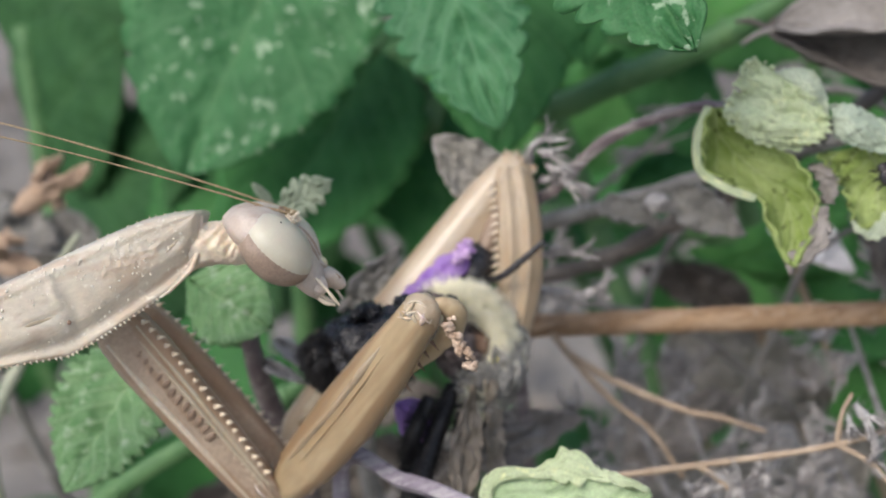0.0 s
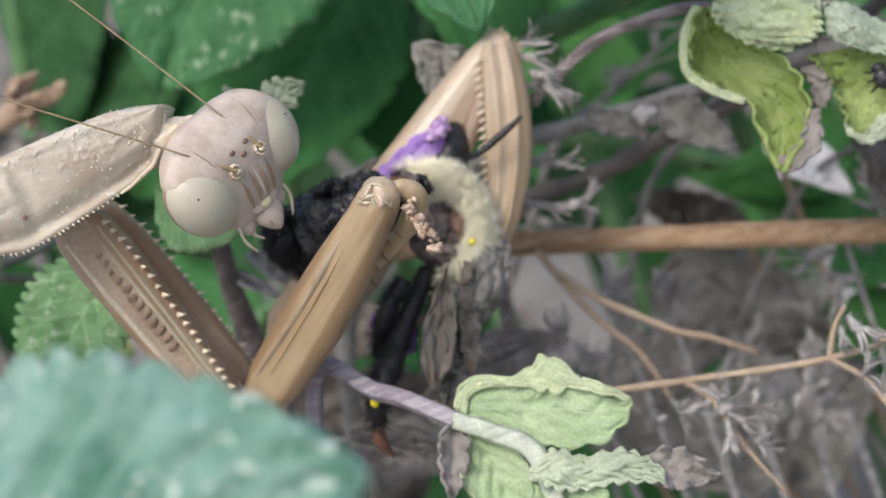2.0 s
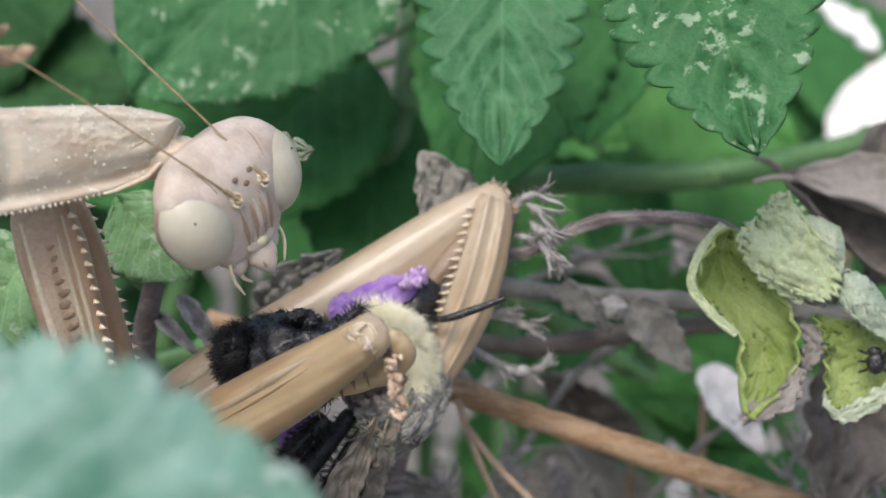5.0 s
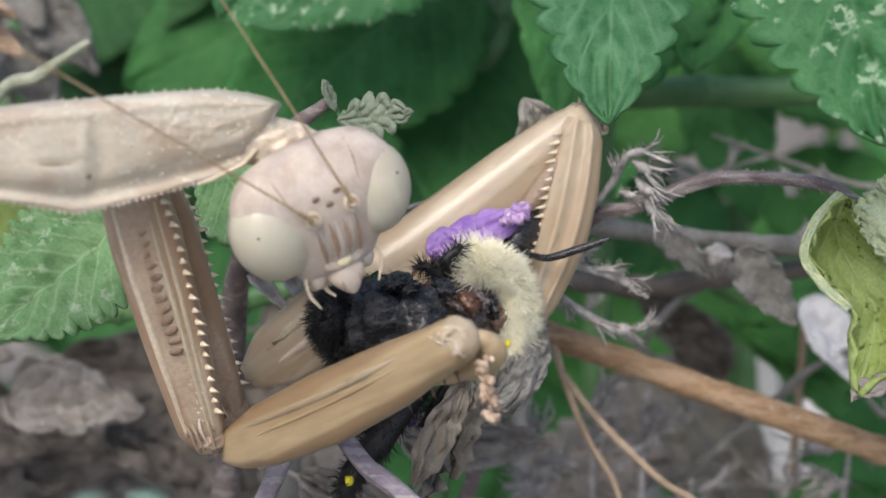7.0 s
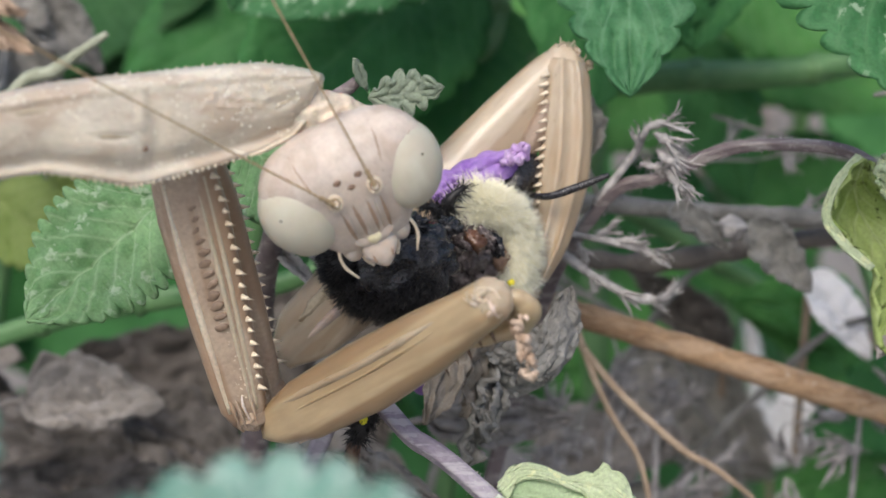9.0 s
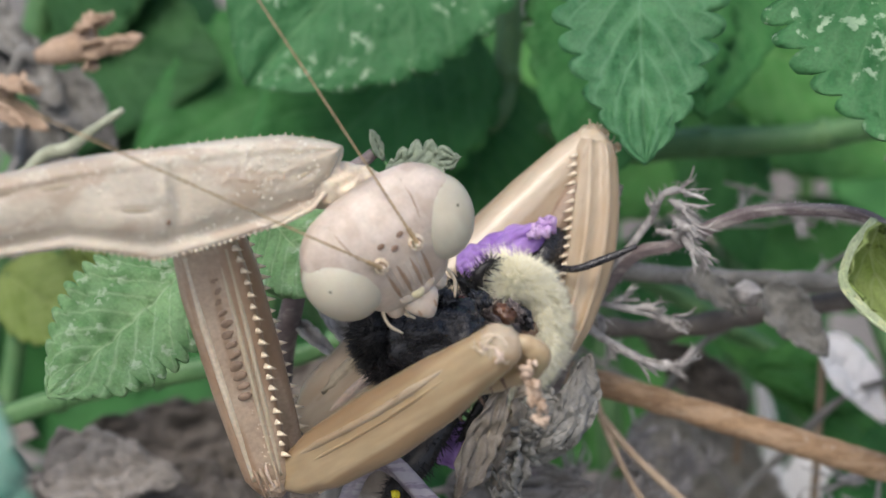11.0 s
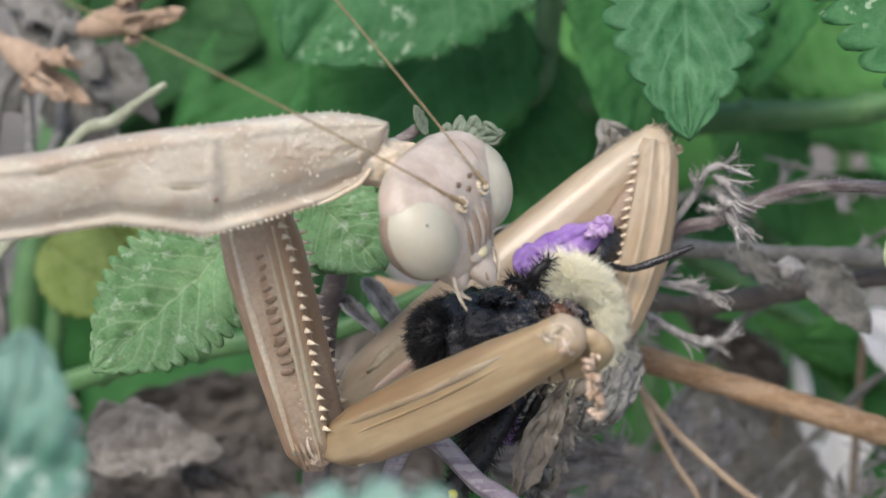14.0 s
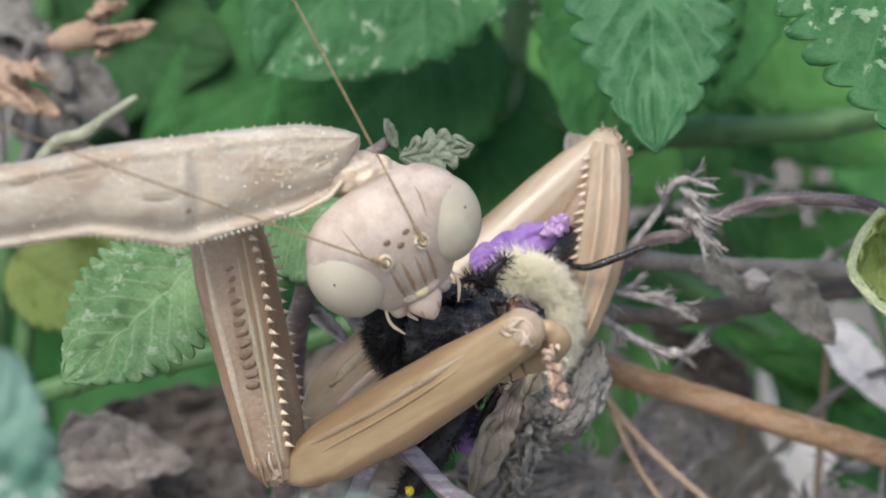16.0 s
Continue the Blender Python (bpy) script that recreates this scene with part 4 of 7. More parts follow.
    for x in (-0.54, 0.0, 0.54):
        bm = bmesh.new()
        tube(bm, [(x * (1 - 0.1 * q), -0.45 - 1.6 * q, face_z(abs(x), -0.45 - 1.6 * q)) for q in (0, 0.33, 0.66, 1)], (0.05, 0.12, 0.12, 0.05), seg=8, n=18, flat=0.3)
        part("face_rib", bm, FACE, head, local=True)
    bm = bmesh.new()
    ball(bm, (0, -2.28, face_z(0, -2.28) - 0.09), (0.8, 0.34, 0.1), 26, 14)
    part("clypeus", bm, FACE, head, local=True)
    bm = bmesh.new()
    ball(bm, (-0.02, -2.28, face_z(0, -2.3) - 0.02), (0.3, 0.26, 0.15), 12, 8)
    part("clypeus_spot", bm, YELLOW_SPOT, head, "yellowish spot on the lip", local=True)
    bm = bmesh.new()
    ball(bm, (0, -2.95, -0.14), (0.74, 0.86, 0.42), 26, 18, Euler((radians(-12), 0, 0)).to_matrix())
    for v in bm.verts:
        if v.co.y < -3.0:
            v.co.x *= max(0.4, 1 - 0.6 * (-3.0 - v.co.y))
    part("labrum", bm, FACE, head, "rounded upper lip", local=True)
    for x in (-0.26, 0.26):
        bm = bmesh.new()
        ball(bm, (x * 1.3, -2.95, 0.13), (0.1, 0.46, 0.1), 12, 8, Euler((radians(-12), 0, 0)).to_matrix())
        part("lip_bar", bm, STRIPE, head, local=True)
    feelers = []
    for s in (-1, 1):
        bm = bmesh.new()
        pts = [(0, 0, 0), (0, 5, 0.12), (0, 11, 0.1), (0, 18, -0.25), (0, 25, -0.9)]
        line = smooth_line(pts, 150)
        last = None
        for k, p in enumerate(line):
            r = (0.044 if k > 5 else 0.085) * (1 - 0.35 * k / 150) * (1.25 if k % 2 else 0.8)
            now = ring(bm, [p + Vector((r * math.cos(2 * math.pi * i / 7), 0, r * math.sin(2 * math.pi * i / 7))) for i in range(7)])
            if last:
                bridge(bm, last, now)
            last = now
        f = part("antenna", bm, ANTENNA, head, "thin ringed brown antenna", local=True)
        feelers.append(f)
    return head, feelers


def build_coxa(name, mirrored):
    bm = bmesh.new()
    L = COXA_LENGTH
    limb(bm, L, [(0, 0.95, 0.6, 0), (0.06, 1.25, 0.8, 0), (0.2, 1.38, 0.85, 0), (0.6, 1.24, 0.75, 0), (0.85, 1.06, 0.7, 0), (0.95, 0.95, 0.66, 0), (1, 0.7, 0.5, 0)], square=0.55, n=40)
    for v in bm.verts:
        # a raised rim on both sides of a shallow trough
        q = v.co.x / L
        if v.co.z > 0:
            yy = v.co.y / max(0.4, float(np.interp(q, (0, 0.2, 1), (1.0, 1.35, 0.8))))
            v.co.z += -0.22 * math.exp(-((yy - 0.15) / 0.3) ** 2) * math.sin(math.pi * min(1, max(0, q))) + 0.1 * math.exp(-((yy + 0.55) / 0.12) ** 2)
    cx = part(name, bm, COXA, mantis, "brown ridged foreleg coxa with pale spines", local=True)
    rng = random.Random(7 + mirrored)
    rows = (0.94,) if not mirrored else (1.0,)
    for row in rows:
        k = 0
        x = 0.8
        while x < L - 1.2:
            w = float(np.interp(x / L, (0, 0.06, 0.2, 0.6, 0.85, 0.95), (0.95, 1.25, 1.38, 1.2, 0.98, 0.95)))
            bm = bmesh.new()
            big = 0.46 if k % 2 == 0 else 0.34
            cone(bm, (x, w * row - 0.05, 0.55 if row < 1 else -0.1), (0.25, 1, 0.45 if row < 1 else 0.05), big * rng.uniform(0.85, 1.15), 0.135, 7)
            part("spine", bm, SPINE, cx, local=True)
            x += rng.uniform(0.5, 0.62)
            k += 1
    if not mirrored:
        # the shaded hollows are dark caps set slightly proud of the trough
        for k in range(12):
            bm = bmesh.new()
            x = 1.9 + 0.5 * k
            ball(bm, (x, 0.08 + 0.05 * math.sin(2.1 * k), 0.69), (0.2 + 0.05 * math.sin(1.7 * k), 0.32, 0.13), 14, 9, Euler((0, 0, 0.35 + 0.25 * math.sin(k))).to_matrix(), rough=0.25)
            part("pit", bm, HOLLOW_SHADE, cx, "dark cap standing for a shaded hollow in the coxa", local=True)
        bm = bmesh.new()
        for k in range(60):
            x = rng.uniform(6.5, 11)
            ball(bm, (x, rng.gauss(0.1, 0.25), 0.66), (0.04, 0.04, 0.04), 5, 4)
        part("grain", bm, SPINE, cx, local=True)
    if not mirrored:
        for y0, y1, r in ((-0.72, -0.5, 0.17), (0.52, 0.42, 0.1), (0.86, 0.62, 0.1)):
            bm = bmesh.new()
            tube(bm, [(0.7, y0, 0.70), (4, y0, 0.74), (8, (y0 + y1) / 2, 0.67), (11.6, y1, 0.58)], (r * 0.6, r, r, r * 0.7), seg=8, n=30)
            part("ridge", bm, PALE if y0 < 0 else TAN, cx, "pale lengthwise ridge", local=True)
    # trochanter knob at the lower joint, with creased pale skin over it
    for k in range(4):
        bm = bmesh.new()
        y = -0.5 + 0.32 * k
        tube(bm, [(L - 1.7 + 0.3 * rng.random(), y, 0.62), (L - 1.0, y * 0.9 + rng.uniform(-0.1, 0.1), 0.76), (L - 0.35, y * 0.8 + 0.1, 0.74), (L + 0.35, y * 0.7 + 0.1, 0.5)], (0.03, 0.1, 0.1, 0.04), seg=8, n=20, wobble=0.9, flat=0.6)
        part("joint_crease", bm, (COXA, COXA, PINK_SKIN, COXA)[k], cx, local=True)
    bm = bmesh.new()
    ball(bm, (L - 0.2, 0.15, 0.05), (0.8, 0.82, 0.66), 24, 16, rough=0.25, freq=1.6)
    part("trochanter", bm, COXA, cx, local=True)
    return cx


def build_near_femur():
    L = NEAR_FEMUR
    bm = bmesh.new()
    limb(bm, L, [(0, 0.55, 0.5, 0), (0.05, 0.95, 0.7, 0), (0.18, 1.32, 0.85, -0.05), (0.45, 1.48, 0.9, -0.12), (0.7, 1.3, 0.85, -0.08), (0.88, 1.0, 0.8, 0.0), (0.96, 0.92, 0.8, 0.05), (1, 0.6, 0.5, 0.05)], square=0.72, n=44)
    for v in bm.verts:
        q = v.co.x / L
        if v.co.z > 0:
            v.co.z += 0.13 * math.exp(-((v.co.y + 0.15) / 0.16) ** 2) - 0.1 * math.exp(-((v.co.y - 0.35) / 0.3) ** 2)
        v.co.z += 0.05 * noise.noise(v.co * 0.9)
    fe = part("femur", bm, BROWN, mantis, "glossy brown raptorial foreleg femur", local=True)
    bm = bmesh.new()
    ball(bm, (L - 0.4, 0.08, 0.05), (0.86, 0.86, 0.7), 28, 18, rough=0.12, freq=1.6)
    part("knee", bm, LEG_TAN, fe, "rounded pale knee joint", local=True)
    for y0, y1, z, r, m, w in ((0.62, 0.4, 0.62, 0.26, LEG_TAN, "pale lengthwise ridge"), (0.1, 0.15, 0.70, 0.11, BROWN, "brown lengthwise ridge"), (-1.2, -0.72, 0.40, 0.22, LEG_TAN, "pale lower edge")):
        bm = bmesh.new()
        tube(bm, [(L * q, y0 + (y1 - y0) * q + 0.06 * math.sin(9 * q), z * (0.8 + 0.35 * math.sin(math.pi * q))) for q in (0.1, 0.25, 0.45, 0.65, 0.86)], (r * 0.3, r, r * 0.8, r, r * 0.2), seg=10, n=60, flat=0.6, wobble=0.3)
        part("ridge", bm, m, fe, w, local=True)
    bm = bmesh.new()
    pts = [(L - 0.4 + (0.68 + 0.05 * math.sin(3 * a)) * math.cos(a), 0.1 + (0.68 + 0.05 * math.cos(2 * a)) * math.sin(a), 0.48 + 0.05 * math.sin(2 * a)) for a in [2 * math.pi * k / 20 for k in range(21)]]
    tube(bm, pts, (0.05, 0.035, 0.055, 0.04), seg=7, n=80, wobble=0.4)
    part("knee_ring", bm, PALE, fe, "raised ring round the knee", local=True)
    crease = random.Random(17)
    for k in range(9):
        bm = bmesh.new()
        c = Vector((L - 0.4 + crease.uniform(-0.35, 0.35), 0.1 + crease.uniform(-0.4, 0.4), 0.66))
        d = Vector((crease.uniform(-0.4, 0.4), crease.uniform(-0.5, 0.5), 0))
        tube(bm, [c - d, c + Vector((crease.uniform(-0.1, 0.1), crease.uniform(-0.1, 0.1), 0.1)), c + d * 0.8], (0.03, 0.11, 0.04), seg=7, n=16, wobble=0.8, flat=0.7)
        part("knee_fold", bm, (PALE, PINK_SKIN, STREAK)[k % 3], fe, local=True)
    # the tibia folds back under the femur, half hidden by it
    bm = bmesh.new()
    tube(bm, [(L - 0.7, -0.05, -0.2), (L + 0.15, -0.35, -0.45), (L + 0.05, -1.0, -0.85), (L - 1.2, -1.35, -1.3), (L - 3.0, -1.2, -1.7), (L - 5.2, -0.9, -1.9)], (0.45, 0.46, 0.5, 0.52, 0.46, 0.2), seg=20, n=60, wobble=0.25, flat=0.8)
    part("tibia", bm, BROWN, fe, "folded translucent tan tibia", local=True)
    rng = random.Random(11)
    for k in range(5):
        bm = bmesh.new()
        x = L - 1.6 - 0.7 * k
        cone(bm, (x, -1.0 - 0.05 * k, -0.35), (-0.3, -1, -0.1), 0.4 if k % 2 else 0.65, 0.1, 6)
        part("spine", bm, PIT, fe, "dark femur spine", local=True)
    # the tarsus hangs from the folded tibia, crusted with pollen
    p = Vector((L - 0.1, -1.1, -0.2))
    for k in range(6):
        bm = bmesh.new()
        for j in range(5):
            o = Vector((rng.gauss(0, 0.12), rng.gauss(0, 0.15), rng.gauss(0, 0.1)))
            r = rng.uniform(0.09, 0.2)
            ball(bm, p + o, (r, r * 1.2, r), 9, 7, rough=0.9, freq=2.5)
        part("tarsal_joint", bm, POLLEN, fe, "bead-like foot joint crusted with pollen", local=True)
        p += Vector((-0.2 + 0.1 * (k % 2), -0.33, 0.02))
    return fe


def build_far_femur():
    """The other foreleg: its femur reaches up behind the bee and the toothed tibia closes on it."""
    L = FAR_FEMUR
    bm = bmesh.new()
    limb(bm, L, [(0, 0.6, 0.5, 0), (0.08, 1.45, 0.7, 0), (0.3, 1.9, 0.95, -0.3), (0.6, 1.65, 0.95, -0.3), (0.8, 1.35, 0.9, -0.15), (0.92, 1.15, 0.85, -0.15), (0.98, 0.95, 0.75, -0.15), (1, 0.6, 0.45, -0.15)], square=0.85, n=44)
    for v in bm.verts:
        if v.co.z > 0:
            v.co.z += 0.12 * math.exp(-((v.co.y - 0.2) / 0.2) ** 2) - 0.15 * math.exp(-((v.co.y + 0.7) / 0.35) ** 2)
        v.co.z += 0.06 * noise.noise(v.co * 0.8)
    fe = part("femur", bm, LEG_TAN, mantis, "glossy tan raptorial femur behind the bee", local=True)
    bm = bmesh.new()
    ball(bm, (L - 0.3, -0.3, 0.1), (0.85, 1.1, 0.8), 18, 12, rough=0.2, freq=1.4)
    for k in range(9):
        ball(bm, (L + 0.35 + 0.2 * math.sin(k * 2.1), -0.35 + 0.7 * math.cos(k * 1.3), 0.4 * math.sin(k)), (0.16, 0.2, 0.18), 8, 6, rough=0.4)
    part("knee", bm, LEG_TAN, fe, "wrinkled tan knee", local=True)
    for y0, y1, r, m in ((-0.35, -0.9, 0.3, PINK_SKIN),):
        bm = bmesh.new()
        tube(bm, [(0.9, y0 * 0.7, 0.42), (3.0, y0, 0.66), (6.0, (y0 + y1) / 2, 0.8), (10.5, y1, 0.72)], (r * 0.4, r, r, r * 0.3), seg=10, n=40, flat=0.6, wobble=0.15)
        part("ridge", bm, m, fe, "pale lengthwise ridge", local=True)
    # a dark egg stands for the shade in the gap between femur and tibia
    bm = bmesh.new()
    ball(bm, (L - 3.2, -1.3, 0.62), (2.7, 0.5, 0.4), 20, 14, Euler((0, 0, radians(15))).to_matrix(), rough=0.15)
    part("gap_shade", bm, HOLLOW_SHADE, fe, "dark swelling standing for the shaded gap by the knee", local=True)
    for x, y, z, l, w in ((3.6, 0.55, 0.86, 1.6, 0.3), (6.4, -0.9, 0.74, 1.9, 0.28), (8.2, 0.35, 0.82, 1.2, 0.22)):
        bm = bmesh.new()
        ball(bm, (x, y, z - 0.06), (l, w, 0.12), 24, 10, rough=0.5, freq=1.5)
        part("stain", bm, STREAK, fe, "brown stain on the femur", local=True)
    rng = random.Random(5)
    for k in range(14):
        bm = bmesh.new()
        a = rng.uniform(-1.3, 1.3)
        root = Vector((L - 0.1 + 0.45 * math.cos(a), -0.3 + 0.85 * math.sin(a), rng.uniform(0.1, 0.6)))
        tube(bm, [root, root + Vector((0.22, 0.12 * math.sin(a), 0.1)), root + Vector((rng.uniform(0.3, 0.5), rng.uniform(-0.2, 0.3), rng.uniform(-0.1, 0.2)))], (0.09, 0.07, 0.02), seg=6, n=8, wobble=0.7, flat=0.5)
        part("frayed_skin", bm, PALE if k % 2 else STREAK, fe, local=True)
    for k in range(9):
        bm = bmesh.new()
        x = L - 2.0 - 0.62 * k
        cone(bm, (x, -1.25 - 0.06 * k, 0.45), (0.35, -1, 0.3), 0.55 * rng.uniform(0.7, 1.3), 0.11, 6)
        part("spine", bm, SPINE, fe, local=True)
    return fe


def build_far_tibia(fe):
    L = FAR_TIBIA
    bm = bmesh.new()
    n, seg = 60, 56
    last = None
    for k in range(n + 1):
        q = k / n
        w = float(np.interp(q, (0, 0.05, 0.25, 0.5, 0.8, 0.95, 1), (0.8, 1.06, 1.2, 1.2, 0.92, 0.55, 0.15)))
        o = 0.75 * math.sin(math.pi * q * 0.9) - 0.1
        co = []
        for i in range(seg):
            a = 2 * math.pi * i / seg
            y, z = w * math.cos(a), 0.72 * w * math.sin(a)
            if z > 0:
                z += 0.2 * math.exp(-((y - 0.42 * w) / 0.14) ** 2) + 0.17 * math.exp(-((y + 0.35 * w) / 0.12) ** 2) - 0.08 * math.exp(-((y - 0.05) / 0.2) ** 2) + 0.04 * noise.noise(Vector((q * 9, y, 3)))
            co.append((L * q, o + y, z))
        now = ring(bm, co)
        if last:
            bridge(bm, last, now)
        else:
            bm.faces.new(now[::-1])
        last = now
    bm.faces.new(last)
    ti = part("tibia", bm, LEG_TAN, fe, "pale tan tibia with a comb of teeth", local=True)
    ORIGIN[ti] = Vector((0, 0, 0))
    rng = random.Random(8)
    bm = bmesh.new()
    for k in range(22):
        q = 0.08 + 0.86 * k / 22
        w = float(np.interp(q, (0, 0.05, 0.25, 0.5, 0.8, 0.95, 1), (0.8, 1.06, 1.2, 1.2, 0.92, 0.55, 0.15)))
        o = 0.75 * math.sin(math.pi * q * 0.9) - 0.1
        cone(bm, (L * q, o - w + 0.16, 0.5), (0.55, -1, 0.3), 0.5 * rng.uniform(0.85, 1.2), 0.12, 6)
    me = bpy.data.meshes.new("teeth")
    for v in bm.verts:
        v.co *= MM
    bm.to_mesh(me)
    bm.free()
    me.materials.append(SPINE)
    # the teeth are laid on the tibia's own mesh, which is the last level of the leg
    merge = bmesh.new()
    merge.from_mesh(ti.data)
    first = len(merge.faces)
    merge.from_mesh(me)
    for f in merge.faces:
        f.smooth = True
    merge.faces.ensure_lookup_table()
    for f in merge.faces[first:]:
        f.material_index = 1
    merge.to_mesh(ti.data)
    merge.free()
    ti.data.materials.append(SPINE)
    return ti


build_pronotum()
build_neck()
head, feelers = build_head()
near_coxa, far_coxa = build_coxa("coxa", 0), build_coxa("coxa", 1)
near_femur, far_femur = build_near_femur(), build_far_femur()
far_tibia = build_far_tibia(far_femur)
far_tibia.matrix_basis = Matrix.Translation(Vector((FAR_FEMUR - 0.1, -0.25, 0.45)) * MM) @ pose(0, 0, 0, 0, 0, -147)

# ---- the bumblebee ----
BEE_AT = (4.4, -3.0, -75.5)
bee = thing("bumblebee", BEE_AT, "black bumblebee with pale yellow furry thorax held by the mantis", "bee")


def build_bee():
    rng = random.Random(21)
    ax = Euler((0, radians(62), radians(14))).to_matrix()
    abd = Vector((0.55, -3.0, -71.3))
    bm = bmesh.new()
    ball(bm, abd, (1.9, 2.0, 2.6), 48, 34, ax, rough=0.22, freq=1.3)
    for v in bm.verts:
        # overlapping rings
        s = (v.co - abd).dot(ax @ Vector((0, 0, 1)))
        v.co += (v.co - abd) * 0.1 * ((s * 1.1) % 1.0)
    belly = part("abdomen", bm, BLACK, bee, "glossy black half-eaten abdomen")
    bm = bmesh.new()
    fuzz(bm, abd, (1.95, 2.05, 2.65), 3200, 0.75, 0.02, rng, ax, comb=(-0.5, -0.25, 0.1), keep=lambda d: d.z < -0.25 or d.y < -0.45)
    fuzz(bm, abd, (2.0, 2.1, 2.7), 1500, 0.5, 0.018, rng, ax, comb=(-0.6, -0.45, 0.15), loose=0.5)
    part("fur", bm, BLACK_HAIR, belly, "short black fur")
    bm = bmesh.new()
    ball(bm, abd + Vector((-2.0, 0.3, 1.0)), (0.8, 1.15, 0.85), 16, 12, rough=0.2)
    fuzz(bm, abd + Vector((-2.0, 0.3, 1.0)), (0.8, 1.15, 0.85), 1300, 0.5, 0.022, rng, comb=(-0.6, -0.3, 0))
    part("tail", bm, BLACK_HAIR, belly, "tufted black tail")
    for k in range(9):
        bm = bmesh.new()
        c = abd + Vector((0.5 + 0.5 * k, 1.5 - 0.12 * k + 0.3 * math.sin(2 * k), 0.9 - 0.4 * k))
        ball(bm, c + Vector((0, 0.2 + 0.15 * math.cos(3 * k), 0.4)), (0.46, 0.28 + 0.12 * math.sin(2.3 * k), 0.5), 22, 16, Euler((0.7 * k, 0.9, 0.4 + 0.5 * k)).to_matrix(), rough=0.7, freq=1.8)
        part("torn_plate", bm, AMBER if k in (2, 6) else GREY_FLESH if k in (5, 7) else BLACK, belly, "torn glossy body plate")
    for x, y, z, r in ((0.2, 1.8, 0.65, 0.26), (1.7, 1.6, 0.15, 0.22)):
        bm = bmesh.new()
        ball(bm, abd + Vector((x, y, z)), (r, r * 0.8, r), 12, 8, rough=0.5)
        part("open_flesh", bm, RED, belly, "wet red flesh")
    th = Vector((4.75, -2.9, -76.0))
    # the furry part is left as a thick curved band round the eaten hollow
    band = smooth_line([(4.05, -0.55, -74.9), (4.8, -0.5, -74.9), (5.6, -0.95, -75.1), (6.1, -1.9, -75.3), (6.1, -3.1, -75.4), (5.6, -4.1, -75.5), (4.8, -4.9, -75.6), (4.0, -5.4, -75.5)], 10)
    girth = (0.25, 0.44, 0.52, 0.48, 0.45, 0.46, 0.52, 0.6, 0.6, 0.5, 0.3)
    bm = bmesh.new()
    tube(bm, band, girth, seg=18, n=50, wobble=0.08)
    part("thorax", bm, YELLOW_HAIR, bee, "curved band of thorax densely furred in pale yellow")
    bm = bmesh.new()
    ball(bm, th + Vector((-0.6, 0.1, 0.1)), (1.35, 1.9, 1.3), 40, 28, rough=0.4, freq=2.0)
    part("bare_thorax", bm, GREY_FLESH, bee, "bare dark side of the thorax")
    line = smooth_line(band, 60)
    bm = bmesh.new()
    for k in range(11000):
        i = rng.randrange(1, 60)
        along = (line[i] - line[i - 1]).normalized()
        out = line[i] - (th + Vector((-0.45, 0.1, 0.2)))
        side = Vector((rng.gauss(0, 1), rng.gauss(0, 1), rng.gauss(0, 1)))
        side = (side - along * side.dot(along)).normalized()
        r = float(np.interp(i / 60, np.linspace(0, 1, 11), girth))
        clump = noise.noise(line[i] * 2.2 + side * 1.5)
        jit = Vector((rng.uniform(-1, 1), rng.uniform(-1, 1), rng.uniform(-1, 1))) + Vector((clump, noise.noise(line[i] * 2.2 + side * 1.5 + Vector((7, 0, 0))), 0)) * 1.6
        lie = out.normalized() * 0.35 + Vector((0.15, -0.35, 0.05)) + along * rng.uniform(-0.1, 0.25)
        hair(bm, line[i].lerp(line[i - 1], rng.random()) + side * r * 0.94, side * 0.75 + lie + jit * 0.22, rng.uniform(0.5, 1.0) * (1 + 0.3 * clump) * (0.8 if side.dot(out) < 0 else 1), 0.021, jit * 0.3 + lie * 0.8)
    part("thorax_fur", bm, YELLOW_HAIR, bee, "pale yellow thorax fur")
    bm = bmesh.new()
    fuzz(bm, band[1] + Vector((-0.2, 0.0, 0.2)), (0.8, 0.5, 0.55), 900, 1.05, 0.018, rng, comb=(-0.5, 0.4, 0.3))
    fuzz(bm, band[0] + Vector((0.0, 0.15, 0.3)), (0.3, 0.25, 0.3), 160, 1.2, 0.022, rng, comb=(-0.35, 0.9, 0.2), loose=0.15)
    fuzz(bm, band[0] + Vector((-0.2, -0.9, 0.4)), (0.5, 0.4, 0.4), 120, 1.1, 0.018, rng, comb=(-0.7, 0.1, 0.4), loose=0.7)
    part("collar_fur", bm, YELLOW_HAIR, bee, "pale yellow tuft at the shoulder")
    bm = bmesh.new()
    ball(bm, th + Vector((-1.6, 1.1, 1.1)), (1.0, 0.85, 0.9), 36, 26, rough=0.7, freq=2.2)
    ball(bm, th + Vector((-0.7, 0.3, 1.25)), (0.75, 0.9, 0.5), 30, 22, rough=0.6, freq=2.4)
    part("torn_flesh", bm, GREY_FLESH, bee, "torn grey flesh between abdomen and thorax")
    bm = bmesh.new()
    fuzz(bm, (4.15, -5.6, -74.9), (0.6, 0.65, 0.6), 700, 0.75, 0.018, rng, comb=(-0.1, -0.5, 0.2))
    part("lower_fur", bm, YELLOW_HAIR, bee, "whitish tuft under the thorax")
    bm = bmesh.new()
    ball(bm, th + Vector((0.55, -0.05, 0.95)), (0.4, 0.6, 0.3), 20, 14, rough=0.6, freq=2)
    fuzz(bm, th + Vector((0.55, -0.05, 0.95)), (0.4, 0.6, 0.3), 90, 0.4, 0.018, rng, loose=0.6)
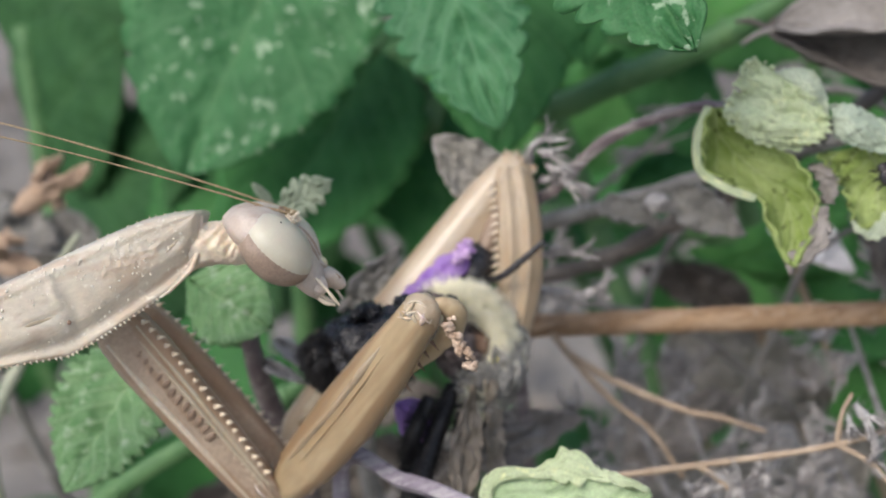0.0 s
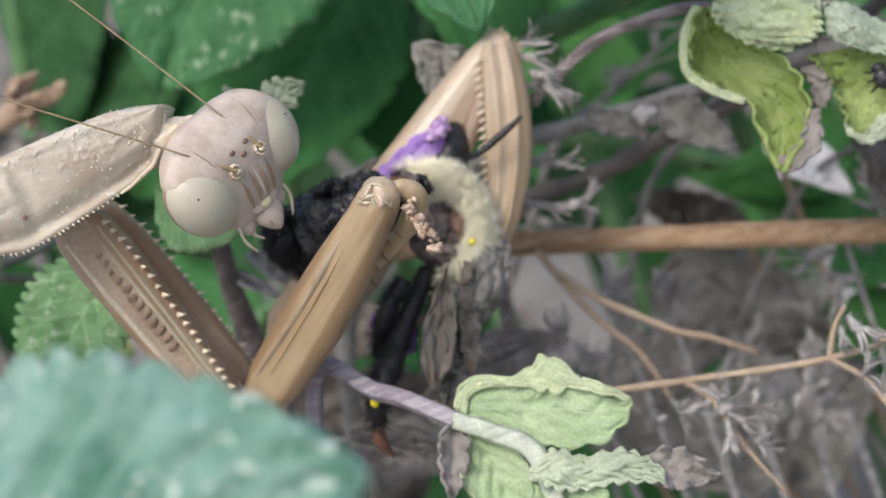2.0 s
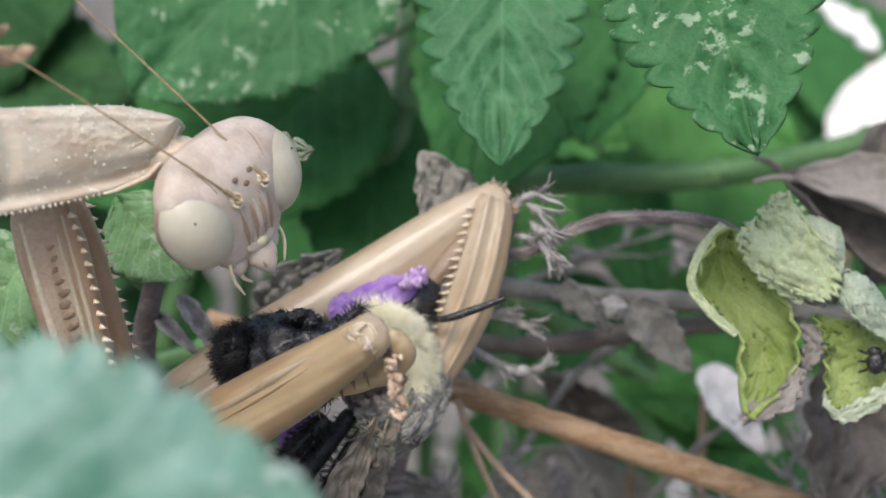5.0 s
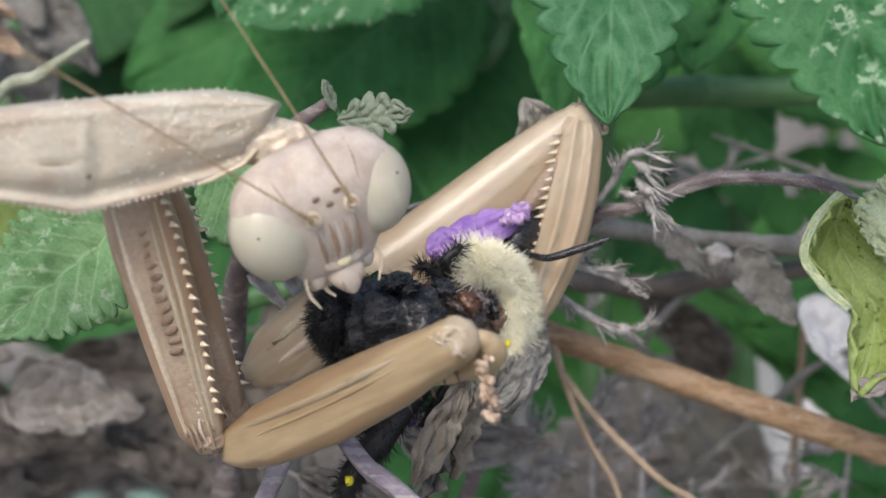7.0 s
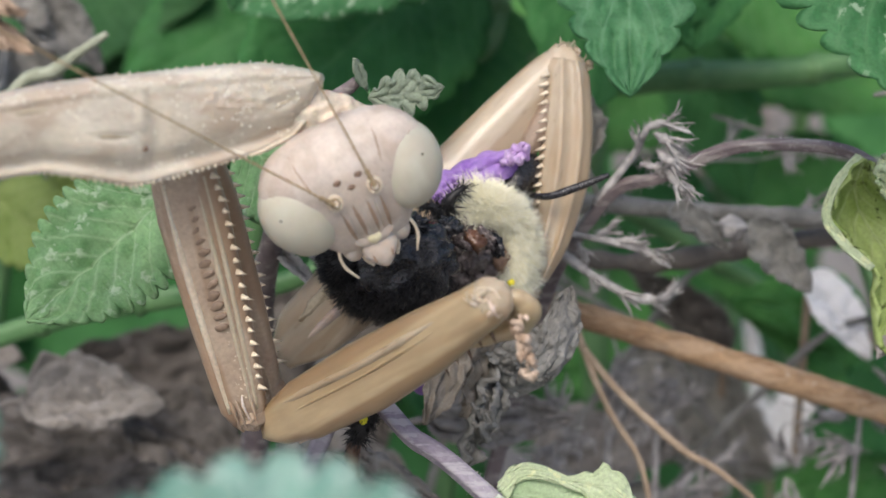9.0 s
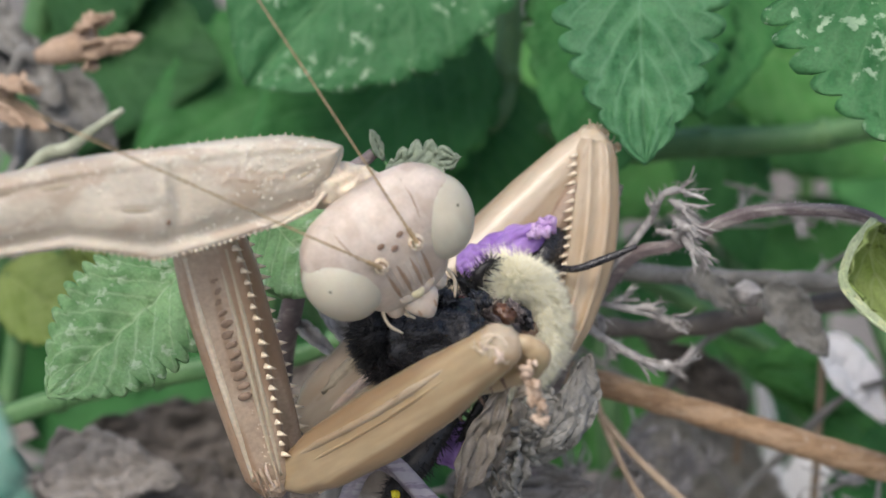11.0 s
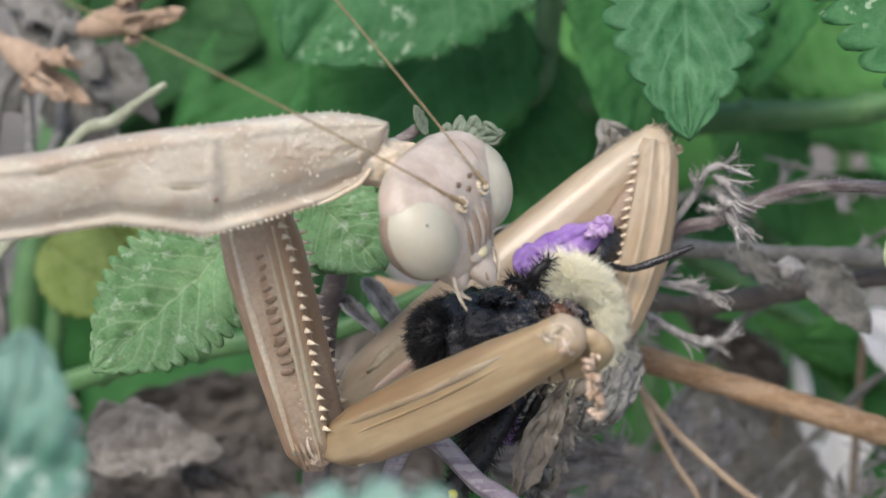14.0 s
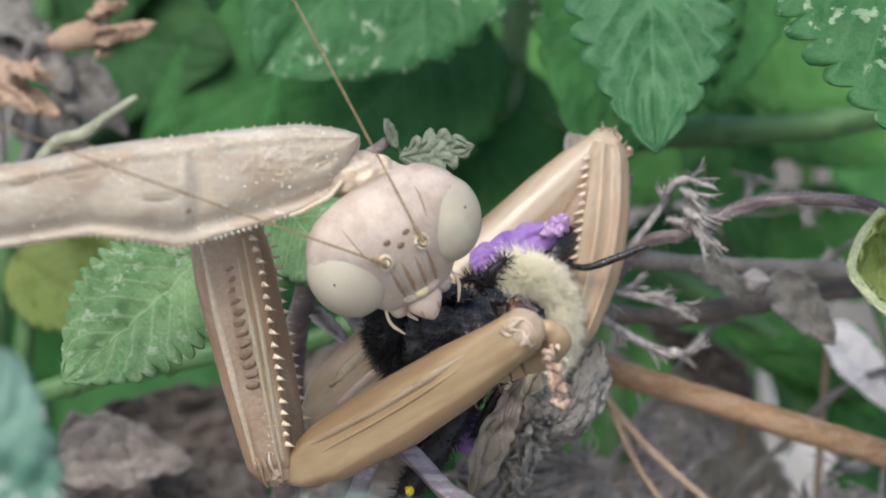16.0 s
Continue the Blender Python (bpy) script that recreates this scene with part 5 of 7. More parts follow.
    part("wing_root", bm, PIT, bee, "dark brown wing root in the fur")
    bm = bmesh.new()
    ball(bm, (5.75, -3.95, -74.6), (0.17, 0.16, 0.13), 10, 8, rough=0.4)
    part("pollen_grain", bm, BRIGHT_POLLEN, bee, "bright yellow pollen grain")
    hd = Vector((5.9, 0.45, -76.4))
    bm = bmesh.new()
    ball(bm, hd, (1.0, 1.6, 1.0), 20, 14, Euler((0, 0, radians(-30))).to_matrix(), rough=0.08)
    part("head", bm, BLACK, bee, "glossy black head")
    bm = bmesh.new()
    ball(bm, hd + Vector((0.05, -0.05, 0.62)), (0.52, 0.85, 0.48), 18, 12, Euler((0, 0, radians(-25))).to_matrix())
    part("eye", bm, BLACK, bee, "glossy black eye")
    bm = bmesh.new()
    tube(bm, [hd + Vector((0.5, -0.5, 0.8)), (7.3, -0.15, -74.5), (8.6, 0.28, -74.3), (9.95, 0.82, -74.2)], (0.14, 0.15, 0.19, 0.19, 0.11), seg=10, n=40, wobble=0.15)
    part("antenna", bm, BLACK, bee, "straight black antenna")
    # legs: bristly, some dangling below
    legs = (([(3.2, -4.5, -74.9), (1.7, -6.5, -73.4), (0.5, -8.1, -72.3), (-0.4, -9.3, -71.8), (-0.9, -10.6, -71.9)], (0.4, 0.5, 0.68, 0.55, 0.3)),
            ([(4.0, -4.8, -74.8), (3.0, -6.2, -74.2), (2.2, -7.6, -74.0)], (0.2, 0.22, 0.1)),
            ([(3.2, -1.4, -74.4), (3.0, -0.4, -73.6), (3.7, 0.3, -73.6)], (0.26, 0.24, 0.1)),
            ([(3.0, -1.6, -74.0), (2.4, -0.7, -73.0), (1.9, -0.6, -72.6)], (0.24, 0.22, 0.1)),
            ([(4.4, -4.9, -75.0), (3.6, -6.4, -74.8), (3.3, -8.0, -74.8)], (0.2, 0.2, 0.1)),
            ([(2.2, -4.6, -73.6), (0.9, -5.9, -73.2), (0.1, -7.2, -73.6), (0.2, -8.6, -74.0)], (0.4, 0.42, 0.36, 0.2)),
            ([(4.6, -5.0, -75.4), (4.6, -6.6, -75.6), (4.0, -8.6, -75.8)], (0.34, 0.36, 0.2)))
    for pts, rad in legs:
        bm = bmesh.new()
        tube(bm, pts, rad, seg=9, n=26, wobble=0.2)
        line = smooth_line(pts, 40)
        for k in range(900 if len(pts) > 3 else 160):
            i = rng.randrange(1, 40)
            d = Vector((rng.gauss(0, 1), rng.gauss(0, 1), rng.gauss(0, 1))).normalized()
            r = float(np.interp(i / 40, np.linspace(0, 1, len(rad)), rad))
            hair(bm, line[i] + d * r * 0.8, d + (line[i] - line[i - 1]).normalized() * 0.6, rng.uniform(0.35, 0.75), 0.028)
        part("leg", bm, BLACK_HAIR, bee, "bristly black leg")
    bm = bmesh.new()
    ball(bm, (-0.55, -9.5, -71.25), (0.2, 0.24, 0.16), 10, 8, rough=0.4)
    part("pollen_grain", bm, BRIGHT_POLLEN, bee)
    bm = bmesh.new()
    tube(bm, [(-0.8, -10.3, -71.9), (-1.05, -11.3, -72.2), (-0.8, -12.2, -72.6)], (0.3, 0.36, 0.12), seg=8, n=16)
    part("foot", bm, AMBER, bee, "amber-brown leg tip")
    for base, tip, face, w in (((4.3, -4.6, -73.6), (1.9, -9.9, -72.6), (0.35, 0, 1), 1.7), ((4.9, -4.6, -74.4), (3.4, -9.8, -74.4), (0.9, 0, 0.5), 1.5)):
        bm = bmesh.new()
        blade(bm, base, tip, face, w, teeth=3, tooth=0.12, widest=0.6, pucker=0.1, veins=3, nu=60, nv=18, bend=0.35, roll=0.6, crumple=0.4, frill=0.12)
        wing = thick(part("wing", bm, WING, bee, "smoky brown crumpled wing"), 0.03)
        for k in (0.12, 0.62):
            bm = bmesh.new()
            a, b = Vector(base), Vector(tip)
            off = (b - a).cross(Vector(face)).normalized() * w * 0.5 * (k - 0.5)
            tube(bm, [a + Vector((0, 0, 0.1)), a.lerp(b, 0.5) + off * 0.9 + Vector((0, 0, 0.16)), a.lerp(b, 0.92) + off * 0.6 + Vector((0, 0, 0.12))], (0.045, 0.035, 0.015), seg=6, n=16)
            part("wing_vein", bm, STREAK, bee, "dark wing vein")
    return belly


# how far the torn abdomen hangs from its place as the bee is turned about: time, x, y
ABDOMEN = [(0, -0.2, 1.6), (0.5, 0.2, 0.8), (1, 0, 1.2), (1.5, -0.4, 1.6), (3, -0.1, 1.4), (4, 0, 1.1), (4.5, 0, 1.0), (7, 0, 0), (16, 0, 0)]
abdomen = build_bee()

# ---- the purple blossom that lies on the bee's head ----
blossom = thing("flower_petal", (4.6, 0.6, -76.3), "crumpled purple flower petal lying on the bee", "petal")
bm = bmesh.new()
blade(bm, (2.5, 0.1, -74.9), (6.2, 1.75, -75.3), (-0.1, 0.35, 1), 2.2, teeth=3, tooth=0.3, roll=-1.3, pucker=0.16, veins=2, widest=0.45, seed=4, nu=60, nv=24, frill=0.1, crumple=0.14)
thick(part("blade", bm, PURPLE, blossom), 0.2)
bm = bmesh.new()
blade(bm, (3.9, 0.7, -74.7), (2.2, -0.1, -74.6), (-0.2, 0.2, 1), 1.7, teeth=3, tooth=0.2, roll=-0.9, pucker=0.2, veins=3, widest=0.6, seed=9, nu=26)
thick(part("lip", bm, PURPLE, blossom, "darker purple petal lip"), 0.2)
bm = bmesh.new()
blade(bm, (5.3, 1.2, -74.9), (6.5, 2.0, -75.0), (-0.4, 0.3, 1), 0.9, teeth=3, tooth=0.5, roll=-0.8, pucker=0.15, veins=2, widest=0.6, seed=12, nu=30, frill=0.15, crumple=0.3)
thick(part("tip_lobe", bm, PINK_PETAL, blossom, "pale pinkish petal tip"), 0.15)
low_blossom = thing("flower_petal", (1.9, -7.7, -75.2), "purple petal caught under the bee", "petal")
bm = bmesh.new()
blade(bm, (1.2, -6.6, -75.2), (2.6, -8.8, -74.9), (0, 0.2, 1), 2.2, teeth=4, tooth=0.2, roll=-0.9, pucker=0.2, veins=4, widest=0.5, seed=2, nu=30)
thick(part("blade", bm, PURPLE, low_blossom), 0.2)


# ---- the plants ----
def sprig_leaf(parent, material, root, base, tip, face, width, label="", stalk=STEM_GREEN, r=0.35, **kw):
    """A leaf with its stalk, from the stem at root."""
    add_leaf(parent, material, base, tip, face, width, label=label, **kw)
    add_tube(parent, stalk, [root, (Vector(root) + Vector(base)) / 2 + Vector((0, 0.3, -0.3)), Vector(base) * 0.97 + Vector(tip) * 0.03], (r, r * 0.8, r * 0.5), name="leaf_stalk", seg=8)


def build_upper_plant():
    """The healthy catmint whose leaves hang into the view from above."""
    p = thing("catmint_plant", ground_below((12, 20, -100)), "green catmint with toothed leaves hanging down", "plant")
    foot = ground_below((12, 20, -100))
    add_tube(p, STEM_GREEN, [foot, (13, -40, -112), (12, 5, -108), (12, 24, -92), (13, 34, -84)], (1.1, 1.0, 0.9, 0.8, 0.6), n=50, seg=12, ribs=4, rib_depth=0.12)
    sprig_leaf(p, LEAF_TOP, (12.4, 29, -88), (10.6, 20.5, -80), (10.5, 4.7, -75.6), (-0.12, 0.1, 1), 7.4, "dark green toothed leaf hanging tip down", teeth=13, tooth=0.3, pucker=0.36, fold=0.12, veins=8, widest=0.46, bend=-0.25, seed=1, sharp=1.25, nu=160, nv=22, slant=0.3)
    sprig_leaf(p, LEAF_SPOTTED, (12.6, 31, -86), (17.4, 18, -70), (20.2, 4.2, -65.5), (-0.25, 0.1, 1), 8.0, "green toothed leaf dusted with white mildew", teeth=13, tooth=0.3, pucker=0.36, fold=0.12, veins=8, widest=0.48, bend=-0.2, seed=2, sharp=1.25, nu=160, nv=22, slant=0.3)
    sprig_leaf(p, LEAF_SPOTTED, (12.2, 26, -92), (5.5, 24.5, -90), (-8.2, 9.2, -85.5), (-0.1, -0.1, 1), 14.5, "large green leaf with white mildew blotches", teeth=12, tooth=0.12, pucker=0.4, fold=0.06, veins=8, widest=0.5, bend=-0.3, seed=3, nu=80)
    sprig_leaf(p, LEAF_SHADED, (12, 22, -95), (13, 18, -92), (9.0, 4.0, -89), (0.1, 0, 1), 11, "leaf in shaded green", teeth=10, tooth=0.12, pucker=0.3, seed=5, fold=0.1)
    sprig_leaf(p, LEAF_SHADED, (12, 20, -97), (17, 19, -95), (15.5, 7.5, -90), (0.1, 0, 1), 8, "leaf in shaded green", teeth=10, tooth=0.12, pucker=0.3, seed=15, fold=0.1)
    sprig_leaf(p, LEAF_SHADED, (12, 19, -98), (3, 14, -100), (-9, 2.0, -92), (-0.2, 0, 1), 12, "leaf in shaded green", teeth=10, tooth=0.1, pucker=0.3, seed=6, fold=0.1)
    sprig_leaf(p, LEAF_SHADED, (12, 16, -100), (4, 12, -104), (3.5, -2, -98), (0.2, 0, 1), 10, "shaded leaf in shaded green", teeth=9, tooth=0.1, pucker=0.3, seed=7)
    sprig_leaf(p, LEAF_SHADED, (12, 15, -101), (-4, 13, -108), (-17, 6, -104), (0, 0.2, 1), 12, "shaded leaf in shaded green", teeth=9, tooth=0.1, pucker=0.3, seed=8)
    sprig_leaf(p, LEAF_LIT, (12, 14, -103), (20, 14, -108), (30, 9.5, -104), (0, 0.2, 1), 9, "leaf in lit green", teeth=9, tooth=0.1, pucker=0.3, seed=9)
    sprig_leaf(p, LEAF_SHADED, (12, 12, -106), (19, 10, -112), (22, -1, -110), (0, 0.1, 1), 6, "green leaf", teeth=9, tooth=0.1, pucker=0.3, seed=10)


def build_shade_plant():
    """Broad leaves, coloured dark for the shade on them, that fill the upper left."""
    p = thing("leafy_plant", ground_below((-30, 12, -118)), "broad-leaved green plant in the shade", "plant", group="background plants")
    add_tube(p, STEM_GREEN, [ground_below((-30, 12, -118)), (-30, -20, -118), (-26, 10, -114), (-22, 26, -110)], (1.2, 1.1, 1.0, 0.7), n=40)
    for k, (b, t, w) in enumerate((((-26, 14, -113), (-12, 12, -104), 13), ((-25, 18, -112), (-14, 22, -104), 13), ((-24, 8, -114), (-10, 5, -106), 10), ((-24, 24, -111), (-10, 30, -106), 14))):
        # deep green in place of the shade that overhanging leaves would cast
        sprig_leaf(p, LEAF_DEEP_SHADE, (-26 + 0.2 * k, 4 + 3 * k, -114), b, t, (0, 0.2, 1), w, nu=40, nv=12, teeth=9, tooth=0.15, pucker=0.4, seed=70 + k, bend=-0.4)
    p = thing("leafy_plant", ground_below((34, -14, -104)), "green leafy plant behind the woody stem", "plant", group="background plants")
    add_tube(p, STEM_GREEN, [ground_below((34, -14, -104)), (33, -30, -104), (30, -12, -101), (27, 0, -104)], (1.0, 0.9, 0.7, 0.5), n=40)
    for k, (b, t, w) in enumerate((((28, -7, -101), (19, -6.0, -96), 4.5), ((33, -11.5, -101), (23.5, -13.5, -97), 6.5), ((32, -16, -101), (22, -17.5, -99), 6))):
        sprig_leaf(p, LEAF_SHADED if k % 2 else LEAF_LIT, (30, -12 + 0.8 * k, -101), b, t, (0, 0.3, 1), w, nu=40, nv=12, teeth=9, tooth=0.15, pucker=0.4, seed=80 + k, bend=-0.4)


def build_mid_growth():
    """A leafy plant in lit and shaded green that fills the gaps behind the grey twigs."""
    foot = ground_below((24, 2, -128))
    p = thing("leafy_plant", foot, "leafy plant in lit and shaded green behind grey twigs", "plant", group="background plants")
    add_tube(p, STEM_GREEN, [foot, (25, -34, -126), (23, -6, -122), (22, 9, -121), (23, 22, -121)], (1.2, 1.1, 0.9, 0.8, 0.5), n=40)
    for k, (b, t, w) in enumerate((((21, 9, -120), (10.5, 3.0, -116), 8), ((23, 12, -120), (34, 6.0, -116), 9), ((21, 1, -120), (12, -4.5, -116), 7), ((24, 2, -120), (36, -3, -116), 8), ((22, 16, -120), (12, 13, -116), 8))):
        sprig_leaf(p, (LEAF_LIT, LEAF_LIT, LEAF_SHADED)[k % 3], (22.5, b[1] - 1.5, -121), b, t, (0, 0.3, 1), w, nu=40, nv=12, teeth=9, tooth=0.15, pucker=0.4, seed=120 + k, bend=-0.4)


def build_green_blade():
    """A leafy shoot that leans across behind the brown stem."""
    foot = ground_below((34, -15, -104))
    p = thing("leafy_plant", foot, "green shoot leaning behind the brown stem", "plant", group="background plants")
    add_tube(p, STEM_GREEN, [foot, (34, -30, -103), (32.5, -17, -101), (30, -12.6, -100)], (0.8, 0.7, 0.6, 0.4), n=30)
    add_leaf(p, LEAF_LIT, (31, -13.2, -100), (17.6, -4.5, -98), (0.2, 0.4, 1), 3.4, nu=50, nv=12, teeth=10, tooth=0.15, pucker=0.3, seed=141, bend=-0.3)
    add_leaf(p, LEAF_SHADED, (33, -16.5, -101), (25, -17.5, -102), (0.1, 0.4, 1), 4.2, nu=40, nv=12, teeth=9, tooth=0.15, pucker=0.3, seed=142, bend=-0.3)


def build_back_stems():
    """Green stems crossing the shade behind the mantis."""
    for pts, r, mat in (([ground_below((-20, 0, -118)), (-16, -30, -116), (-6, 5.5, -104), (3.2, 7.6, -100), (5.6, 12, -101), (6, 30, -104)], 0.8, STEM_GREEN),
                        ([ground_below((2, 5, -110)), (2, -30, -110), (6, 4.5, -105), (14, 6.6, -101), (26, 7.6, -101), (45, 13, -104)], 0.85, STEM_GREEN),
                        ([ground_below((44, -20, -108)), (40, -20, -106), (26.5, -9.6, -101), (17, -3.0, -100), (10, 0.5, -101), (4, 1.5, -104)], 0.62, STEM_GREEN),
                        ([ground_below((-40, -18, -90)), (-34, -14, -88), (-20, -7.4, -85.5), (-11, -5.2, -85), (-6.0, -4.6, -85), (-1, -2.6, -86)], 0.6, STEM_GREEN)):
        s = thing("tall_plant", pts[0], "tall plant with a thick green square stem", "plant", group="green stems")
        add_tube(s, mat, pts, (r * 1.1, r, r, r * 0.8), n=60, seg=12, ribs=4, rib_depth=0.1)
        for q in smooth_line(pts, 9)[2:-1]:
            bm = bmesh.new()
            ball(bm, q, (r * 1.15, r * 1.15, r * 1.15), 12, 8, rough=0.3)
            part("node", bm, mat, s, "swollen stem joint")


def build_left_leaves():
    p = thing("catmint_shoot", ground_below((-8, -10, -92)), "catmint shoot with pale toothed leaves behind the mantis", "plant")
    add_tube(p, STEM_PURPLE, [ground_below((-8, -10, -92)), (-8, -40, -94), (-6.5, -9, -82), (-5.2, -1.5, -76.5), (-3.5, 3.2, -75), (-1.5, 5.0, -74)], (0.8, 0.8, 0.7, 0.5, 0.4, 0.25), n=50)
    sprig_leaf(p, LEAF_PALE, (-5.4, -1.2, -76.6), (-9.3, 0.2, -73.2), (-15.1, -5.2, -71.5), (-0.2, 0.25, 1), 5.9, "pale green toothed leaf with raised veins", teeth=14, tooth=0.24, pucker=0.35, fold=0.1, veins=7, widest=0.42, seed=4, sharp=1.25, nu=150)
    sprig_leaf(p, LEAF_PALE, (-5.0, 0.5, -76), (-6.4, 2.6, -73.8), (-2.9, -1.0, -72.2), (0.1, 0.2, 1), 4.2, "pale green wrinkled leaf behind the neck", teeth=8, tooth=0.15, pucker=0.32, veins=7, widest=0.5, seed=6)
    sprig_leaf(p, LEAF_SPRIG, (-1.5, 5.0, -74), (-0.9, 4.3, -73.6), (2.2, 4.75, -72.8), (0.1, -0.1, 1), 1.5, "small downy leaf at the shoot's top", r=0.15, teeth=5, tooth=0.8, pucker=0.2, veins=5, widest=0.5, seed=7, nu=60, sharp=1.8, crumple=0.15)
    sprig_leaf(p, LEAF_SPRIG, (-1.5, 5.0, -74), (-1.1, 4.7, -73.6), (-1.55, 5.9, -73.0), (0.5, 0, 1), 0.5, "small downy leaf at the shoot's top", r=0.12, teeth=3, tooth=0.2, pucker=0.1, veins=3, widest=0.5, seed=8, nu=24, nv=8)
    # withered purplish tube flowers
    for base, tip, w in (((-4.0, -1.6, -77), (-1.6, -4.6, -76), 1.2), ((-5.2, -2.4, -77.5), (-3.0, -4.2, -76), 0.9)):
        add_leaf(p, DRY_LAV, base, tip, (0.2, 0, 1), w, name="withered_flower", label="withered purplish flower", teeth=5, tooth=0.3, roll=1.6, pucker=0.15, seed=3, nu=30, nv=10)


def build_yellow_leaves():
    p = thing("yellowing_plant", ground_below((-26, -8, -100)), "plant with yellowing leaves among dry litter", "plant")
    add_tube(p, STEM_GREEN, [ground_below((-26, -8, -100)), (-26, -30, -100), (-23, -6, -98), (-21, 4, -97)], (0.8, 0.7, 0.6, 0.4), n=40)
    sprig_leaf(p, LEAF_YELLOW, (-23, -4, -98), (-23, -0.5, -96), (-16.5, -4.0, -92), (0, 0.1, 1), 5.0, "yellow-green leaf", teeth=8, pucker=0.3, seed=2)
    sprig_leaf(p, LEAF_YELLOW, (-22, 0, -98), (-20, 2.2, -97), (-14.2, -1.6, -94), (0, 0.1, 1), 2.9, "yellow-green leaf", teeth=8, pucker=0.3, seed=3)


def build_wilted_shoot():
    """The purplish stem that bends over to a cluster of wilted, curled leaves."""
    p = thing("wilted_shoot", ground_below((2, -30, -92)), "catmint shoot with wilted curled yellow-green leaves", "plant")
    add_tube(p, STEM_PURPLE, [ground_below((2, -30, -92)), (3, -30, -90), (6.5, -8, -83.5), (9.6, -0.4, -79.5), (12.2, 1.0, -78), (15.2, 2.3, -77.4), (18, 2.5, -77), (20.4, 2.2, -76.4), (22.3, 1.0, -75.6)],
             (0.6, 0.5, 0.36, 0.29, 0.27, 0.26, 0.25, 0.24, 0.18), n=80, seg=16, ribs=4, rib_depth=0.22, wobble=0.15)
    bristle(p, DRY_LAV, [(9.6, -0.4, -79.5), (12.2, 1.0, -78), (15.2, 2.3, -77.4), (18, 2.5, -77), (20.4, 2.2, -76.4)], 0.3, 500, 0.14, random.Random(3))
    def line(z, *pts):
        return [(x, y, z + 0.12 * math.sin(2.3 * k)) for k, (x, y) in enumerate(pts)]

    cupped_leaf(p, LEAF_CURL, line(-75.1, (20.4, 2.0), (19.5, 0.9), (19.1, -0.6), (19.9, -1.8), (21.0, -2.8), (21.1, -4.4), (21.4, -6.2)), line(-75.0, (21.2, 1.7), (21.6, 0.5), (23.1, -0.8), (23.9, -2.1), (24.1, -3.4), (23.7, -5.0), (21.8, -6.7)),
                bulge=1.5, curl=0.42, label="wilted yellow-green leaf cupped and hanging with dark specks", seed=1, teeth=7, tooth=0.3, pucker=0.11, wrinkle=0.14, crumple=0.3)
    # its margin, rolled over and pale
    cupped_leaf(p, LEAF_CREAM, line(-74.75, (20.3, 2.1), (19.3, 0.9), (18.9, -0.7), (19.7, -2.0), (21.0, -3.0)), line(-74.7, (20.6, 2.0), (19.7, 0.9), (19.25, -0.55), (20.0, -1.7), (21.2, -2.8)),
                bulge=-0.35, curl=0.1, label="pale rolled leaf margin", name="margin", seed=2, teeth=5, tooth=0.1, pucker=0.06, crumple=0.12, nu=44, nv=12)
    cupped_leaf(p, LEAF_CREAM, line(-74.5, (21.4, 0.9), (21.8, -0.25), (22.7, -0.9), (23.8, -1.5)), line(-74.2, (21.8, 0.9), (22.7, 0.3), (23.6, -0.4), (24.1, -1.2)),
                bulge=-0.4, curl=0.15, label="pale leaf lip turned outward", name="margin", seed=3, teeth=6, tooth=0.4, pucker=0.12, crumple=0.25, nu=50, nv=14)
    cupped_leaf(p, LEAF_CREAM, line(-74.6, (21.6, 0.1), (21.1, 1.5), (21.9, 2.4), (22.4, 2.9), (23.2, 3.4)), line(-74.3, (23.4, -1.0), (24.7, -1.4), (25.5, -0.8), (25.3, 0.6), (23.7, 2.6)),
                bulge=-0.7, curl=0.3, label="cream-green curled leaf with a crisp edge", seed=4, teeth=12, tooth=0.6, pucker=0.12, crumple=0.5, veins=7, wrinkle=0.25)
    rng = random.Random(8)
    bm = bmesh.new()
    for k, q in enumerate(smooth_line(line(-74.35, (21.55, 0.2), (21.1, 1.4), (21.9, 2.4), (22.4, 2.9), (23.2, 3.4), (23.9, 2.5)), 40)):
        r = rng.uniform(0.07, 0.17)
        ball(bm, q + Vector((rng.uniform(-0.12, 0.12), rng.uniform(-0.12, 0.12), rng.uniform(0, 0.2))), (r, r, r * 0.8), 9, 7, rough=0.5, freq=2)
    part("crisp_edge", bm, LEAF_CREAM, p, "beaded crisp leaf edge")
    cupped_leaf(p, LEAF_WHITE, line(-75.4, (22.6, 1.6), (23.6, 2.5), (24.7, 2.55), (25.5, 2.1)), line(-75.0, (25.3, -0.9), (25.8, -0.2), (25.95, 1.0), (25.7, 2.0)),
                bulge=-1.2, curl=0.2, label="downy grey-green leaf folded over", seed=5, teeth=8, tooth=0.15, pucker=0.16, crumple=0.2, veins=9)
    cupped_leaf(p, LEAF_MOULD, line(-75.4, (26.0, 0.3), (26.9, -0.05), (27.8, -1.0), (28.8, -2.2), (30.0, -3.6)), line(-74.5, (25.5, -1.5), (26.3, -2.3), (27.2, -2.9), (28.3, -3.5), (29.6, -4.2)),
                bulge=-1.0, curl=0.3, label="downy grey-green leaf rolled inwards with black mould", seed=6, teeth=10, tooth=0.2, pucker=0.2, crumple=0.2, veins=11)
